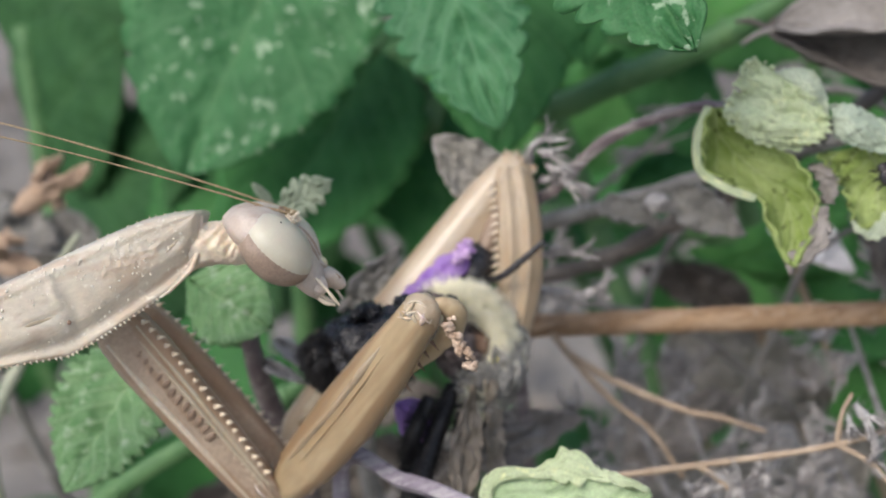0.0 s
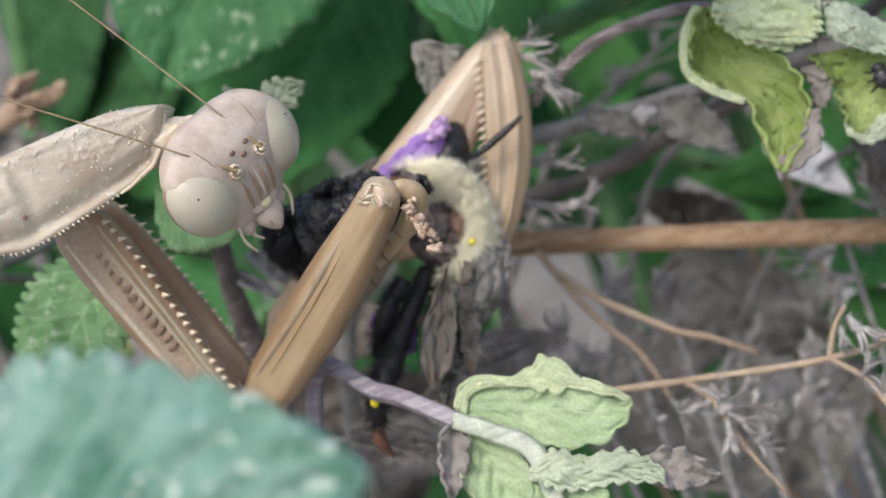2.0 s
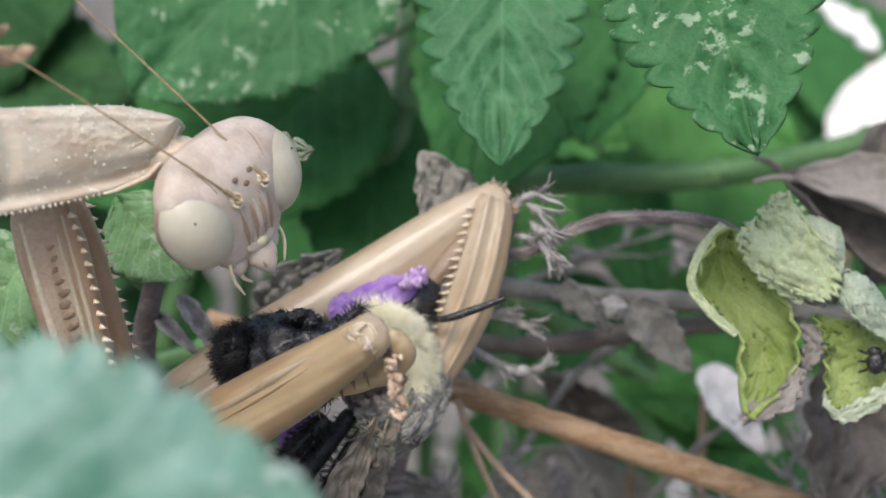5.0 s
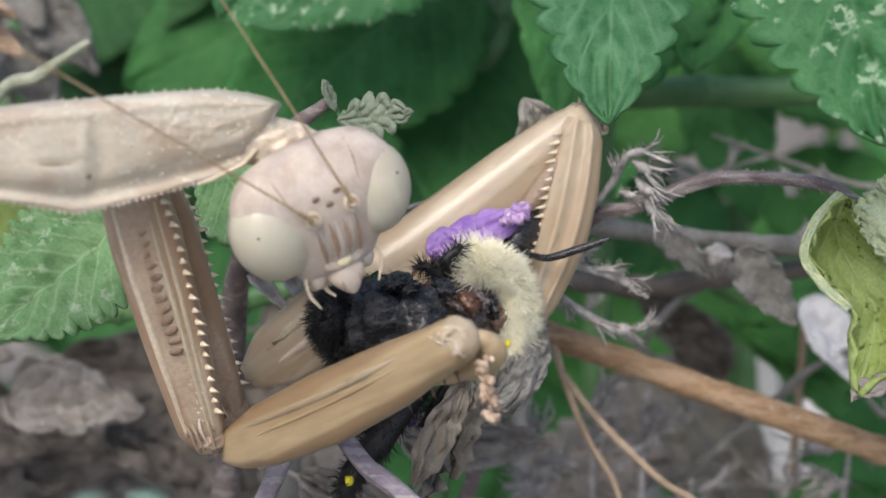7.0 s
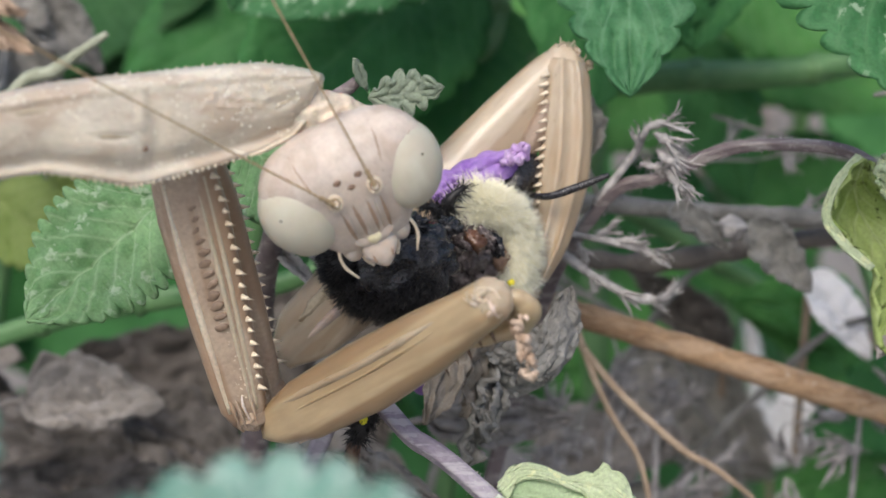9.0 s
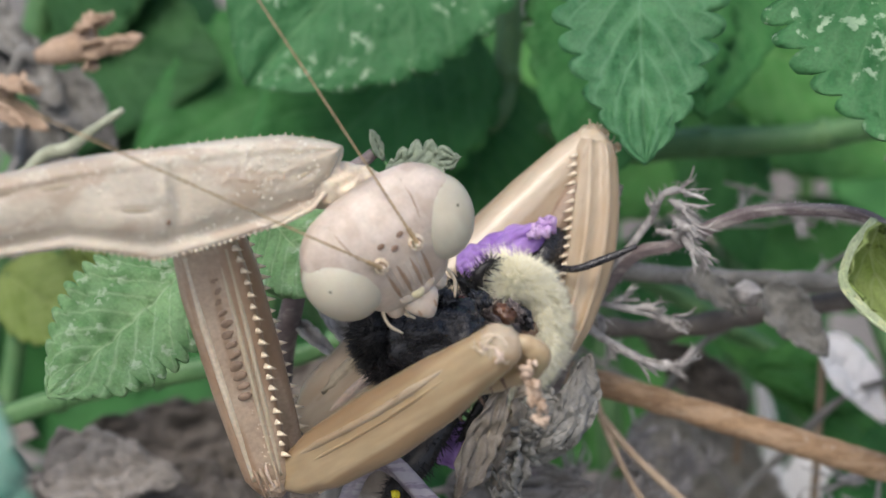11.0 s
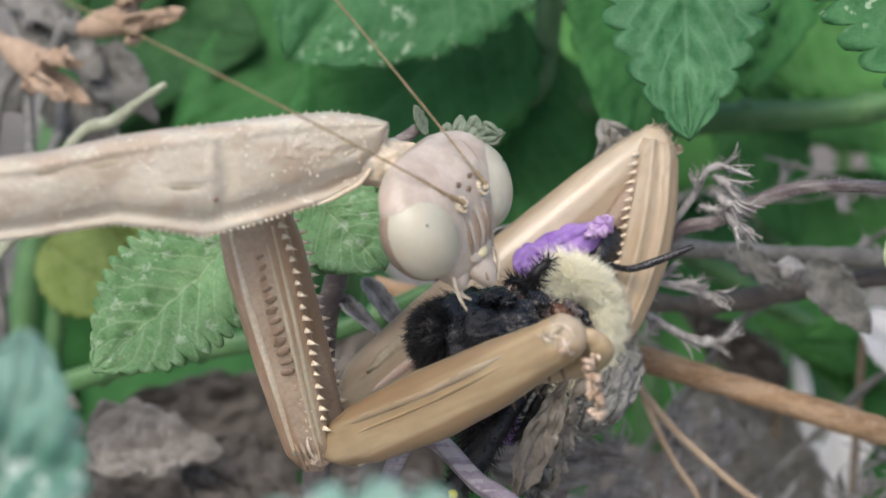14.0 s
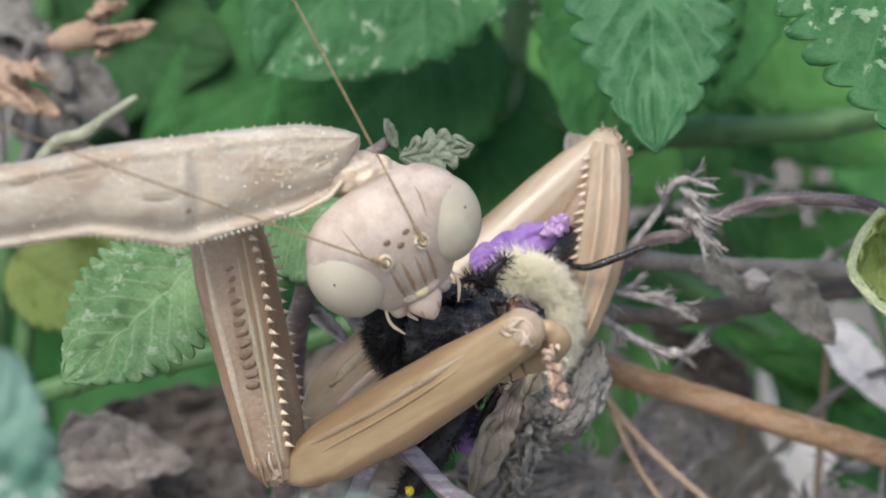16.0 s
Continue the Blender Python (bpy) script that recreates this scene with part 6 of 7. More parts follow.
    cupped_leaf(p, LEAF_CURL, line(-75.3, (24.2, -1.8), (24.8, -2.8), (25.0, -4.0), (25.0, -5.6), (25.6, -6.3)), line(-75.4, (29.4, -2.6), (29.4, -3.8), (28.6, -4.7), (27.8, -5.5), (26.3, -6.2)),
                bulge=0.6, curl=0.35, label="yellow-green leaf with a crinkled white edge", seed=7, teeth=9, tooth=0.4, pucker=0.1, wrinkle=0.12, crumple=0.35)
    cupped_leaf(p, LEAF_WHITE, line(-74.9, (25.0, -5.3), (25.5, -6.0), (26.3, -5.8), (27.2, -5.2), (28.2, -4.6)), line(-74.9, (25.0, -5.9), (25.6, -6.6), (26.4, -6.6), (27.7, -5.9), (28.7, -5.2)),
                bulge=-0.3, curl=0.1, label="crinkled white leaf margin", name="margin", seed=8, teeth=6, tooth=0.5, pucker=0.15, crumple=0.4, nu=48, nv=12)
    cupped_leaf(p, DRY, line(-74.6, (23.8, -0.3), (23.7, -0.9), (24.2, -1.4)), line(-74.4, (25.0, -0.6), (25.4, -1.1), (25.0, -1.6)), bulge=-0.5, curl=0.15, label="dry shrivelled young leaf", seed=9, teeth=3, pucker=0.1, crumple=0.2, nu=30, nv=14)
    cupped_leaf(p, DRY_TAUPE, line(-74.8, (23.6, -4.2), (22.8, -5.5), (21.4, -6.0)), line(-74.7, (24.2, -4.4), (23.6, -6.1), (21.4, -6.9)), bulge=-0.2, curl=0.1, label="brown withered leaf margin", name="margin", seed=10, teeth=4, tooth=0.4, pucker=0.12, crumple=0.35, nu=40, nv=12)
    cupped_leaf(p, DRY_TAUPE, line(-75.6, (24.0, -2.2), (24.2, -3.2), (24.0, -4.2)), line(-75.3, (24.9, -2.4), (25.1, -3.4), (24.6, -4.4)), bulge=-0.2, curl=0.1, label="brown withered leaf scrap", name="leaf_scrap", seed=11, teeth=4, tooth=0.5, crumple=0.3, nu=30, nv=10)


def build_bug():
    b = thing("beetle", (27.3, -3.9, -74.7), "tiny black beetle on the wilted leaf", "beetle")
    bm = bmesh.new()
    ball(bm, (27.3, -4.0, -74.7), (0.42, 0.52, 0.32), 16, 10, rough=0.1)
    part("body", bm, BLACK, b)
    bm = bmesh.new()
    ball(bm, (27.25, -3.5, -74.7), (0.34, 0.24, 0.24), 12, 8)
    part("head", bm, BLACK, b)
    for s in (-1, 1):
        for k in range(3):
            bm = bmesh.new()
            y = -3.6 - 0.35 * k
            tube(bm, [(27.3 + 0.4 * s, y, -74.7), (27.3 + 0.58 * s, y + 0.1 - 0.1 * k, -74.95), (27.3 + 0.68 * s, y + 0.15 - 0.15 * k, -75.2)], (0.07, 0.06, 0.03), seg=6, n=8)
            part("leg", bm, BLACK, b)


def build_lower_shoot():
    """The downy shoot below the mantis, with pale leaves seen from below."""
    p = thing("downy_shoot", ground_below((8, -40, -70)), "downy catmint shoot with pale green leaves", "plant")
    add_tube(p, STEM_LILAC, [ground_below((-4, -20, -76)), (-6, -30, -78), (-2.5, -9.5, -73.5), (1.4, -10.0, -70), (4.5, -12.2, -68.6)], (0.6, 0.55, 0.42, 0.38, 0.38), n=50, seg=16, ribs=4, rib_depth=0.22)
    bristle(p, STEM_DOWN, [(3.2, -11.2, -69.3), (4.5, -12.2, -68.6), (6.0, -13.2, -68.2), (7.4, -14.6, -68), (7.5, -18, -68)], 0.4, 420, 0.16, random.Random(5))
    add_tube(p, STEM_DOWN, [(4.4, -12.1, -68.6), (6.0, -13.2, -68.2), (7.4, -14.6, -68), (7.5, -18, -68), (7, -26, -69)], (0.4, 0.42, 0.46, 0.5, 0.5), n=36, seg=14, ribs=4, rib_depth=0.14, label="white downy stem")
    kw = dict(pucker=0.22, veins=7, nu=72, nv=20)
    def line(z, *pts):
        return [(x, y, z + 0.1 * math.sin(2.3 * k)) for k, (x, y) in enumerate(pts)]

    cupped_leaf(p, LEAF_UNDER, line(-68.9, (4.6, -11.3), (5.6, -10.8), (7.4, -11.3), (9.2, -11.3), (10.2, -12.3), (11.1, -12.9), (12.0, -13.7)), line(-68.7, (4.5, -12.2), (5.9, -13.2), (7.2, -14.2), (8.6, -14.8), (10.2, -15.1), (11.4, -14.6), (12.0, -13.9)),
                bulge=0.12, curl=0.06, label="pale green leaf folded to show its veined underside", seed=21, teeth=6, tooth=0.25, pucker=0.12, crumple=0.08, veins=6)
    cupped_leaf(p, LEAF_CREAM, line(-68.78, (4.5, -11.5), (5.5, -10.55), (7.4, -11.1), (8.4, -10.9), (9.2, -10.7), (10.2, -12.0), (11.1, -12.7), (12.0, -13.6)), line(-68.62, (4.9, -12.0), (5.7, -11.15), (7.3, -11.5), (8.3, -12.0), (9.0, -12.35), (9.9, -12.5), (10.9, -13.1), (11.9, -13.75)),
                bulge=-0.1, curl=0.03, label="folded-over white leaf edge", name="margin", seed=22, teeth=7, tooth=0.35, pucker=0.06, crumple=0.1, nu=60, nv=16)
    cupped_leaf(p, LEAF_WHITE, line(-67.9, (7.0, -15.0), (8.3, -14.5), (9.3, -15.2), (10.9, -15.4), (11.8, -16.0), (12.4, -16.9)), line(-67.3, (6.8, -15.4), (7.8, -16.2), (8.7, -16.6), (10.0, -16.7), (11.2, -17.0), (12.3, -17.4)),
                bulge=-0.6, curl=0.2, label="white downy young leaf", seed=23, teeth=9, tooth=0.35, pucker=0.2, crumple=0.25, veins=9)
    add_leaf(p, LEAF_UNDER, (7.3, -15.2, -68.2), (9.6, -19.5, -67), (0.2, 0.2, 1), 3.0, label="pale green young leaf", teeth=9, tooth=0.2, roll=0.8, seed=24, **kw)
    add_leaf(p, LEAF_UNDER, (4.9, -12.9, -68.9), (6.2, -19.2, -68.4), (0.1, 0.1, 1), 3.0, label="green leaf with a pale margin", teeth=8, tooth=0.1, roll=0.6, seed=25, **kw)
    add_leaf(p, DRY_TAUPE, (4.2, -12.3, -68.7), (3.2, -15.4, -67.9), (0.3, 0, 1), 1.7, label="shrivelled pinkish leaf", teeth=5, tooth=0.3, roll=1.3, frill=0.3, seed=26, pucker=0.2, nu=40, nv=12)
    add_leaf(p, DRY_TAUPE, (11.6, -16.6, -68.2), (14.5, -18.0, -68.6), (0, 0.4, 1), 2.2, label="dry crumpled leaf tip", teeth=5, tooth=0.2, roll=1.2, frill=0.3, seed=27, pucker=0.3, nu=40, nv=14)


def dry_calyx(parent, root, way, size, rng, material=DRY_LAV):
    """A withered catmint calyx: a ribbed cup that ends in curled teeth."""
    root, way = Vector(root), Vector(way).normalized()
    side = way.orthogonal().normalized()
    other = way.cross(side)
    bm = bmesh.new()
    mid = root + way * size * 0.55 + side * rng.uniform(-0.15, 0.15) * size
    tube(bm, [root, root + way * size * 0.3, mid], (0.035 * size, 0.11 * size, 0.07 * size), seg=8, n=10, wobble=0.7)
    for k in range(7):
        a = 2 * math.pi * k / 7 + rng.random()
        out = side * math.cos(a) + other * math.sin(a)
        pts = [mid - way * size * 0.1 + out * 0.1 * size, mid + way * size * 0.22 + out * size * 0.24, mid + way * size * rng.uniform(0.25, 0.55) + out * size * rng.uniform(0.15, 0.5) + side * rng.uniform(-0.2, 0.2) * size]
        tube(bm, pts, (0.05 * size, 0.04 * size, 0.008 * size), seg=5, n=8, wobble=0.9, flat=0.3)
    for k in range(90):
        d = Vector((rng.gauss(0, 1), rng.gauss(0, 1), rng.gauss(0, 1))).normalized()
        hair(bm, root + way * size * rng.uniform(0.0, 0.8) + d * 0.09 * size, d, 0.17 * size * rng.uniform(0.5, 1.4), 0.012)
    part("calyx", bm, material, parent)


def build_dry_spikes():
    """Withered flower spikes: grey calyces on thin stalks."""
    rng = random.Random(31)
    s = thing("dried_flower_spike", (10.6, -1.0, -79), "withered grey flower spike with curled calyces", "dried flower", group="withered flower spikes")
    add_tube(s, DRY_LAV, [(9.4, -0.3, -79.4), (11.0, 2.0, -78.2), (11.8, 3.4, -77.4), (13.4, 3.0, -76.9)], (0.2, 0.16, 0.12, 0.06), n=30, seg=7, wobble=0.4)
    for root, way, z in (((11.5, 3.2, -77.5), (1, 0.4, 0.3), 1.9), ((11.8, 3.0, -77.4), (1, -0.6, 0.4), 1.8), ((12.0, 2.2, -77.5), (0.8, -0.8, 0.4), 2.0), ((12.4, 1.4, -77.5), (0.7, -1, 0.2), 1.9),
                         ((12.8, 0.9, -77.4), (0.8, -0.9, 0.2), 1.5), ((11.2, 2.2, -77.9), (-0.2, 1, 0.6), 1.3), ((11.3, 1.6, -78), (0.9, -0.2, 0.4), 1.6)):
        dry_calyx(s, root, way, z, rng)
    s = thing("dried_flower_spike", (8.2, -2.2, -80), "withered grey flower spike with curled calyces", "dried flower", group="withered flower spikes")
    add_tube(s, DRY_LAV, [(7.4, -1.6, -80.2), (9.5, -1.9, -79.6), (11.5, -2.4, -79.2), (12.9, -3.2, -79)], (0.2, 0.18, 0.15, 0.08), n=30, seg=7, wobble=0.5)
    add_tube(s, DRY_LAV, [(7.6, -2.4, -80.2), (9.3, -3.6, -79.4), (11.2, -4.6, -79.2), (12.4, -4.7, -79.1), (13.3, -4.2, -79)], (0.18, 0.2, 0.18, 0.14, 0.07), n=30, seg=7, wobble=0.5)
    for root, way, z in (((9.4, -1.8, -79.5), (1, 0.5, 0.3), 1.5), ((10.4, -2.0, -79.3), (1, 0.1, 0.4), 1.7), ((11.4, -2.4, -79.2), (1, -0.4, 0.3), 1.7), ((9.0, -3.2, -79.5), (0.5, -1, 0.3), 1.4),
                         ((10.2, -4.1, -79.3), (0.9, -0.6, 0.4), 1.6), ((11.4, -4.6, -79.2), (1, -0.1, 0.3), 1.6), ((12.4, -4.7, -79.1), (0.9, 0.7, 0.3), 1.4), ((8.6, -2.0, -79.8), (0.4, -0.9, 0.5), 1.3)):
        dry_calyx(s, root, way, z, rng)
    # the thin twig that runs along the lower right, with its withered flowers
    s = thing("dried_flower_twig", (14.2, -14.4, -76.5), "thin straw-coloured twig with withered grey flowers", "twig")
    line = [(6, -13.0, -79), (9.8, -13.6, -77), (14.2, -14.4, -76.4), (20.9, -15.5, -76), (25, -15.3, -76), (34, -13.5, -77), (44, -12, -80)]
    add_tube(s, STRAW, line, (0.16, 0.17, 0.18, 0.18, 0.18, 0.18), n=60, seg=9, wobble=0.3)
    for pts in ([(14.2, -14.4, -76.4), (15.2, -15.8, -76.2), (15.8, -18, -76), (17, -21, -76)], [(20.9, -15.5, -76), (22.2, -17.0, -75.6), (23, -19.5, -75.4)], [(20.9, -15.5, -76), (21.6, -14.2, -76), (22.4, -13.4, -76)]):
        add_tube(s, STRAW, pts, (0.17, 0.15, 0.1), n=20, seg=7, wobble=0.4, name="side_twig")
    for k in range(26):
        c = rng.choice(((14.6, -15.2, -76.3), (15.4, -16.6, -76.1), (15.9, -18.2, -76.0), (16.8, -16.2, -76.6), (22.2, -16.8, -75.6), (22.8, -18.6, -75.5), (23.8, -16.0, -76.2), (22.0, -14.0, -76.0), (25.4, -16.4, -76.2), (13.0, -15.6, -78.0)))
        dry_calyx(s, Vector(c) + Vector((rng.uniform(-0.5, 0.5), rng.uniform(-0.5, 0.5), rng.uniform(-0.5, 0.5))), (rng.uniform(-0.3, 1), rng.uniform(-1, 0.6), rng.uniform(-0.2, 0.5)), rng.uniform(1.3, 2.3), rng)
    # more withered stalks out of focus below
    s = thing("dried_flower_spike", ground_below((16, -20, -92)), "blurred mass of withered grey-brown flower stalks", "dried flower", group="withered flower spikes")
    for k in range(9):
        x = 9 + 2.6 * k
        top = (x + rng.uniform(-1, 1), rng.uniform(-17, -9), -88 - rng.uniform(0, 8))
        add_tube(s, DRY_LAV, [ground_below((x, -30, -98)), (x, -30, -97), top], (0.3, 0.25, 0.15), n=24, seg=6, wobble=0.4)
        for j in range(7):
            dry_calyx(s, Vector(top) + Vector((rng.uniform(-1.2, 1.2), rng.uniform(-4.5, 1), rng.uniform(-1, 1))), (rng.uniform(-1, 1), rng.uniform(-0.6, 1), 0.3), rng.uniform(1.8, 3.0), rng, DRY_LAV)


def build_brown_stem():
    s = thing("woody_stem", ground_below((46, -17, -90)), "woody brown stem with a forked twig", "stem")
    add_tube(s, WOOD, [ground_below((46, -17, -90)), (44, -17.0, -88.5), (36, -14.2, -87), (26, -11.1, -85.8), (17, -8.3, -85), (8.6, -5.7, -84.7), (3, -4.0, -85), (-4, -2.4, -87)],
             (0.9, 0.8, 0.74, 0.7, 0.68, 0.66, 0.6, 0.5), n=140, seg=18, wobble=0.16)
    add_tube(s, STRAW, [(8.7, -5.5, -84.4), (9.6, -8.2, -84.2), (10.8, -10.8, -84.2), (12.2, -13.0, -84.3), (13, -16, -84.6)], (0.22, 0.18, 0.17, 0.15, 0.12), n=36, seg=8, wobble=0.15, name="twig")
    add_tube(s, STRAW, [(9.4, -7.6, -84.2), (11.2, -9.7, -84), (14.2, -12.4, -84), (15.9, -13.4, -84), (18, -15, -84.4)], (0.22, 0.2, 0.18, 0.16, 0.12), n=36, seg=8, wobble=0.15, name="twig")
    # the grey dead twig with a knot behind it
    s = thing("dead_twig", ground_below((-6, -6, -92)), "grey dead twig with a withered knot", "twig")
    add_tube(s, DRY, [ground_below((-6, -6, -92)), (-5, -20, -91), (0, -3, -88), (8.2, -0.5, -86.5), (14.2, -0.7, -86), (20.4, -1.0, -86), (30, -1.6, -87), (42, -3, -90)], (0.7, 0.6, 0.55, 0.5, 0.5, 0.5), n=70, seg=9, wobble=0.3)
    add_tube(s, DRY_DARK, [(9, -3.2, -87.5), (13, -3.4, -87), (18, -2.6, -87), (24, -1.6, -88), (34, 1.5, -90)], (0.4, 0.55, 0.5, 0.5, 0.4), n=40, seg=9, wobble=0.4, name="twig")
    add_leaf(s, DRY, (13.6, -0.6, -84.6), (16.4, -2.6, -83.8), (0.2, 0.3, 1), 2.2, name="withered_leaf", roll=1.7, frill=0.3, teeth=4, tooth=0.2, pucker=0.2, seed=3, nu=36, nv=14)
    bm = bmesh.new()
    ball(bm, (16.6, -1.5, -83.9), (0.75, 0.6, 0.6), 14, 10, rough=0.4)
    part("seed_head", bm, DRY_LAV, s, "pale round seed head")
    add_leaf(s, DRY, (17.5, -1.2, -84), (20.4, -4.6, -83.4), (-0.1, 0.1, 1), 2.6, name="withered_leaf", roll=1.1, frill=0.3, teeth=5, tooth=0.25, pucker=0.3, seed=5, nu=40, nv=14)


def build_dry_leaves():
    def dry(name, label, mat, origin, pieces):
        s = thing(name, origin, label, "dry leaf", group="withered leaves")
        for base, tip, face, w, kw in pieces:
            add_leaf(s, mat, base, tip, face, w, name="blade", mm=0.14, **kw)
            base, tip = Vector(base), Vector(tip)
            way = (base - tip).normalized()
            add_tube(s, mat, [base - way * 0.4, base + way * 0.9 + Vector((0.1, -0.15, -0.1)), base + way * 2.2 + Vector((0.2, -0.7, -0.5))], (0.2, 0.16, 0.12), n=12, seg=7, wobble=0.3, name="leaf_stalk")
    c = dict(teeth=6, tooth=0.15, pucker=0.2, nu=70, nv=30, frill=0.35, crumple=0.75)
    s = thing("withered_leaf", (7.5, -6, -75), "crumpled pleated grey withered leaf below the bee", "dry leaf", group="withered leaves")
    k = dict(teeth=4, tooth=0.15, pucker=0.16, veins=13, mm=0.14, nu=80, nv=36, wrinkle=0.34)
    cupped_leaf(s, DRY, [(7.3, -4.4, -76.4), (6.6, -5.6, -75.4), (5.9, -7.0, -75.2), (5.2, -8.0, -75.4), (5.3, -8.8, -75.9)], [(8.2, -3.9, -77.0), (8.6, -5.2, -76.4), (8.4, -6.5, -76.0), (7.5, -7.8, -75.8), (5.9, -8.8, -76.0)], bulge=-1.1, curl=0.35, crumple=0.5, seed=41, name="blade", **k)
    cupped_leaf(s, DRY, [(3.9, -6.2, -75.8), (4.1, -6.9, -75.3), (4.7, -7.5, -75.2), (5.3, -7.8, -75.4)], [(6.2, -5.1, -75.8), (6.9, -6.2, -75.2), (6.5, -7.0, -75.0), (5.9, -7.6, -75.2)], bulge=-0.7, curl=0.3, crumple=0.5, seed=42, name="blade", **k)
    cupped_leaf(s, DRY, [(6.4, -5.8, -76.0), (6.6, -6.8, -74.9), (6.1, -7.8, -74.8)], [(7.2, -5.2, -76.0), (7.6, -6.5, -75.2), (6.9, -8.1, -75.1)], bulge=-0.4, curl=0.2, crumple=0.4, seed=44, name="fold", **k)
    dry("withered_leaf", "crumpled grey withered leaf hanging beside the stem", DRY, (4, -9.5, -75), [
        ((4.6, -7.2, -75.8), (2.9, -12.0, -74.6), (0.5, 0, 1), 2.2, dict(roll=1.5, bend=0.4, seed=43, **c)),
        ((4.9, -8.4, -75.6), (4.3, -10.6, -74.2), (-0.5, 0.2, 1), 1.3, dict(roll=1.6, seed=44, **c))])
    dry("withered_leaf", "taupe dry leaf further back", DRY_TAUPE, (6, -11, -84), [((1.8, -11.2, -85), (9.0, -11.0, -83.6), (0, 0.3, 1), 3.2, dict(roll=0.7, seed=45, **c))])
    calm = dict(teeth=5, tooth=0.1, pucker=0.12, nu=70, nv=34, frill=0.15, crumple=0.22)
    dry("withered_leaf", "large curled grey-brown dry leaf", DRY_TAUPE, (31, 3, -83), [
        ((25.6, 5.2, -84.2), (39.0, 1.2, -82.2), (-0.15, 0.75, 0.8), 5.4, dict(roll=1.25, widest=0.4, seed=46, **calm))])
    dry("withered_leaf", "dark brown curled dry leaf", DRY_DARK, (28, 2, -84), [
        ((25.2, 5.6, -85.0), (32.0, -1.4, -83.6), (0.45, 0.35, 0.9), 4.6, dict(roll=1.3, widest=0.4, seed=47, **calm)),
        ((31, 8.5, -87), (29.5, 0.5, -85.5), (0.2, 0, 1), 3.6, dict(roll=0.8, seed=48, **calm))])
    dry("withered_leaf", "dark brown dry leaf hanging behind the wilted shoot", DRY_DARK, (28, -7, -85), [
        ((30.5, -2.5, -85.6), (26.6, -11.6, -84), (0.2, 0.1, 1), 6.8, dict(roll=0.8, bend=0.3, seed=49, **c)),
        ((31.0, -5.0, -85.2), (33.6, -13.6, -84), (0.4, 0.1, 1), 2.0, dict(roll=1.4, seed=50, **c))])
    dry("withered_leaf", "pale thin withered leaf behind the knee", DRY_PALE, (7.8, 3.9, -79.4), [((8.8, 1.8, -80.0), (6.9, 5.6, -79.4), (0.2, 0.1, 1), 3.4, dict(teeth=6, tooth=0.15, pucker=0.2, nu=70, nv=30, frill=0.2, crumple=0.3, roll=0.8, seed=51))])
    dry("withered_leaf", "grey withered leaf between the stalks", DRY, (26, -19, -79), [((24.5, -16.6, -79), (27, -22, -78), (0.1, 0.2, 1), 4.6, dict(roll=1.2, seed=52, **c))])
    dry("withered_leaf", "grey withered leaf behind the bee", DRY, (1.8, -2, -80), [((-0.6, -2.2, -81), (3.4, 0.8, -79.4), (0, 0.2, 1), 2.6, dict(roll=1.2, seed=53, **c))])
    dry("withered_leaf", "grey dry leaf below the foreleg", DRY_TAUPE, (-1, -13.5, -78), [((-2.6, -12.2, -79), (3.0, -14.6, -77), (0, 0.3, 1), 2.4, dict(roll=1.1, seed=54, **c))])
    for k, (x, y, z) in enumerate(((-16, -11, -90), (-22, -14, -94), (-11, -14, -92), (-3, -15, -94), (-8, -18, -90), (-20, -19, -92), (-25, -9, -97), (-17, -15, -97), (-4, -9, -99))):
        rng = random.Random(60 + k)
        dry("withered_leaf", "grey-brown dry leaf in the litter", (DRY_TAUPE, DRY_DARK, DRY_DARK)[k % 3], (x, y, z), [
            ((x - 3.5, y + rng.uniform(-1, 2), z), (x + 4, y + rng.uniform(-2, 1), z + 1), (rng.uniform(-0.4, 0.4), 0.5, 0.9), 5.0, dict(roll=rng.uniform(0.6, 1.3), seed=60 + k, **c))])


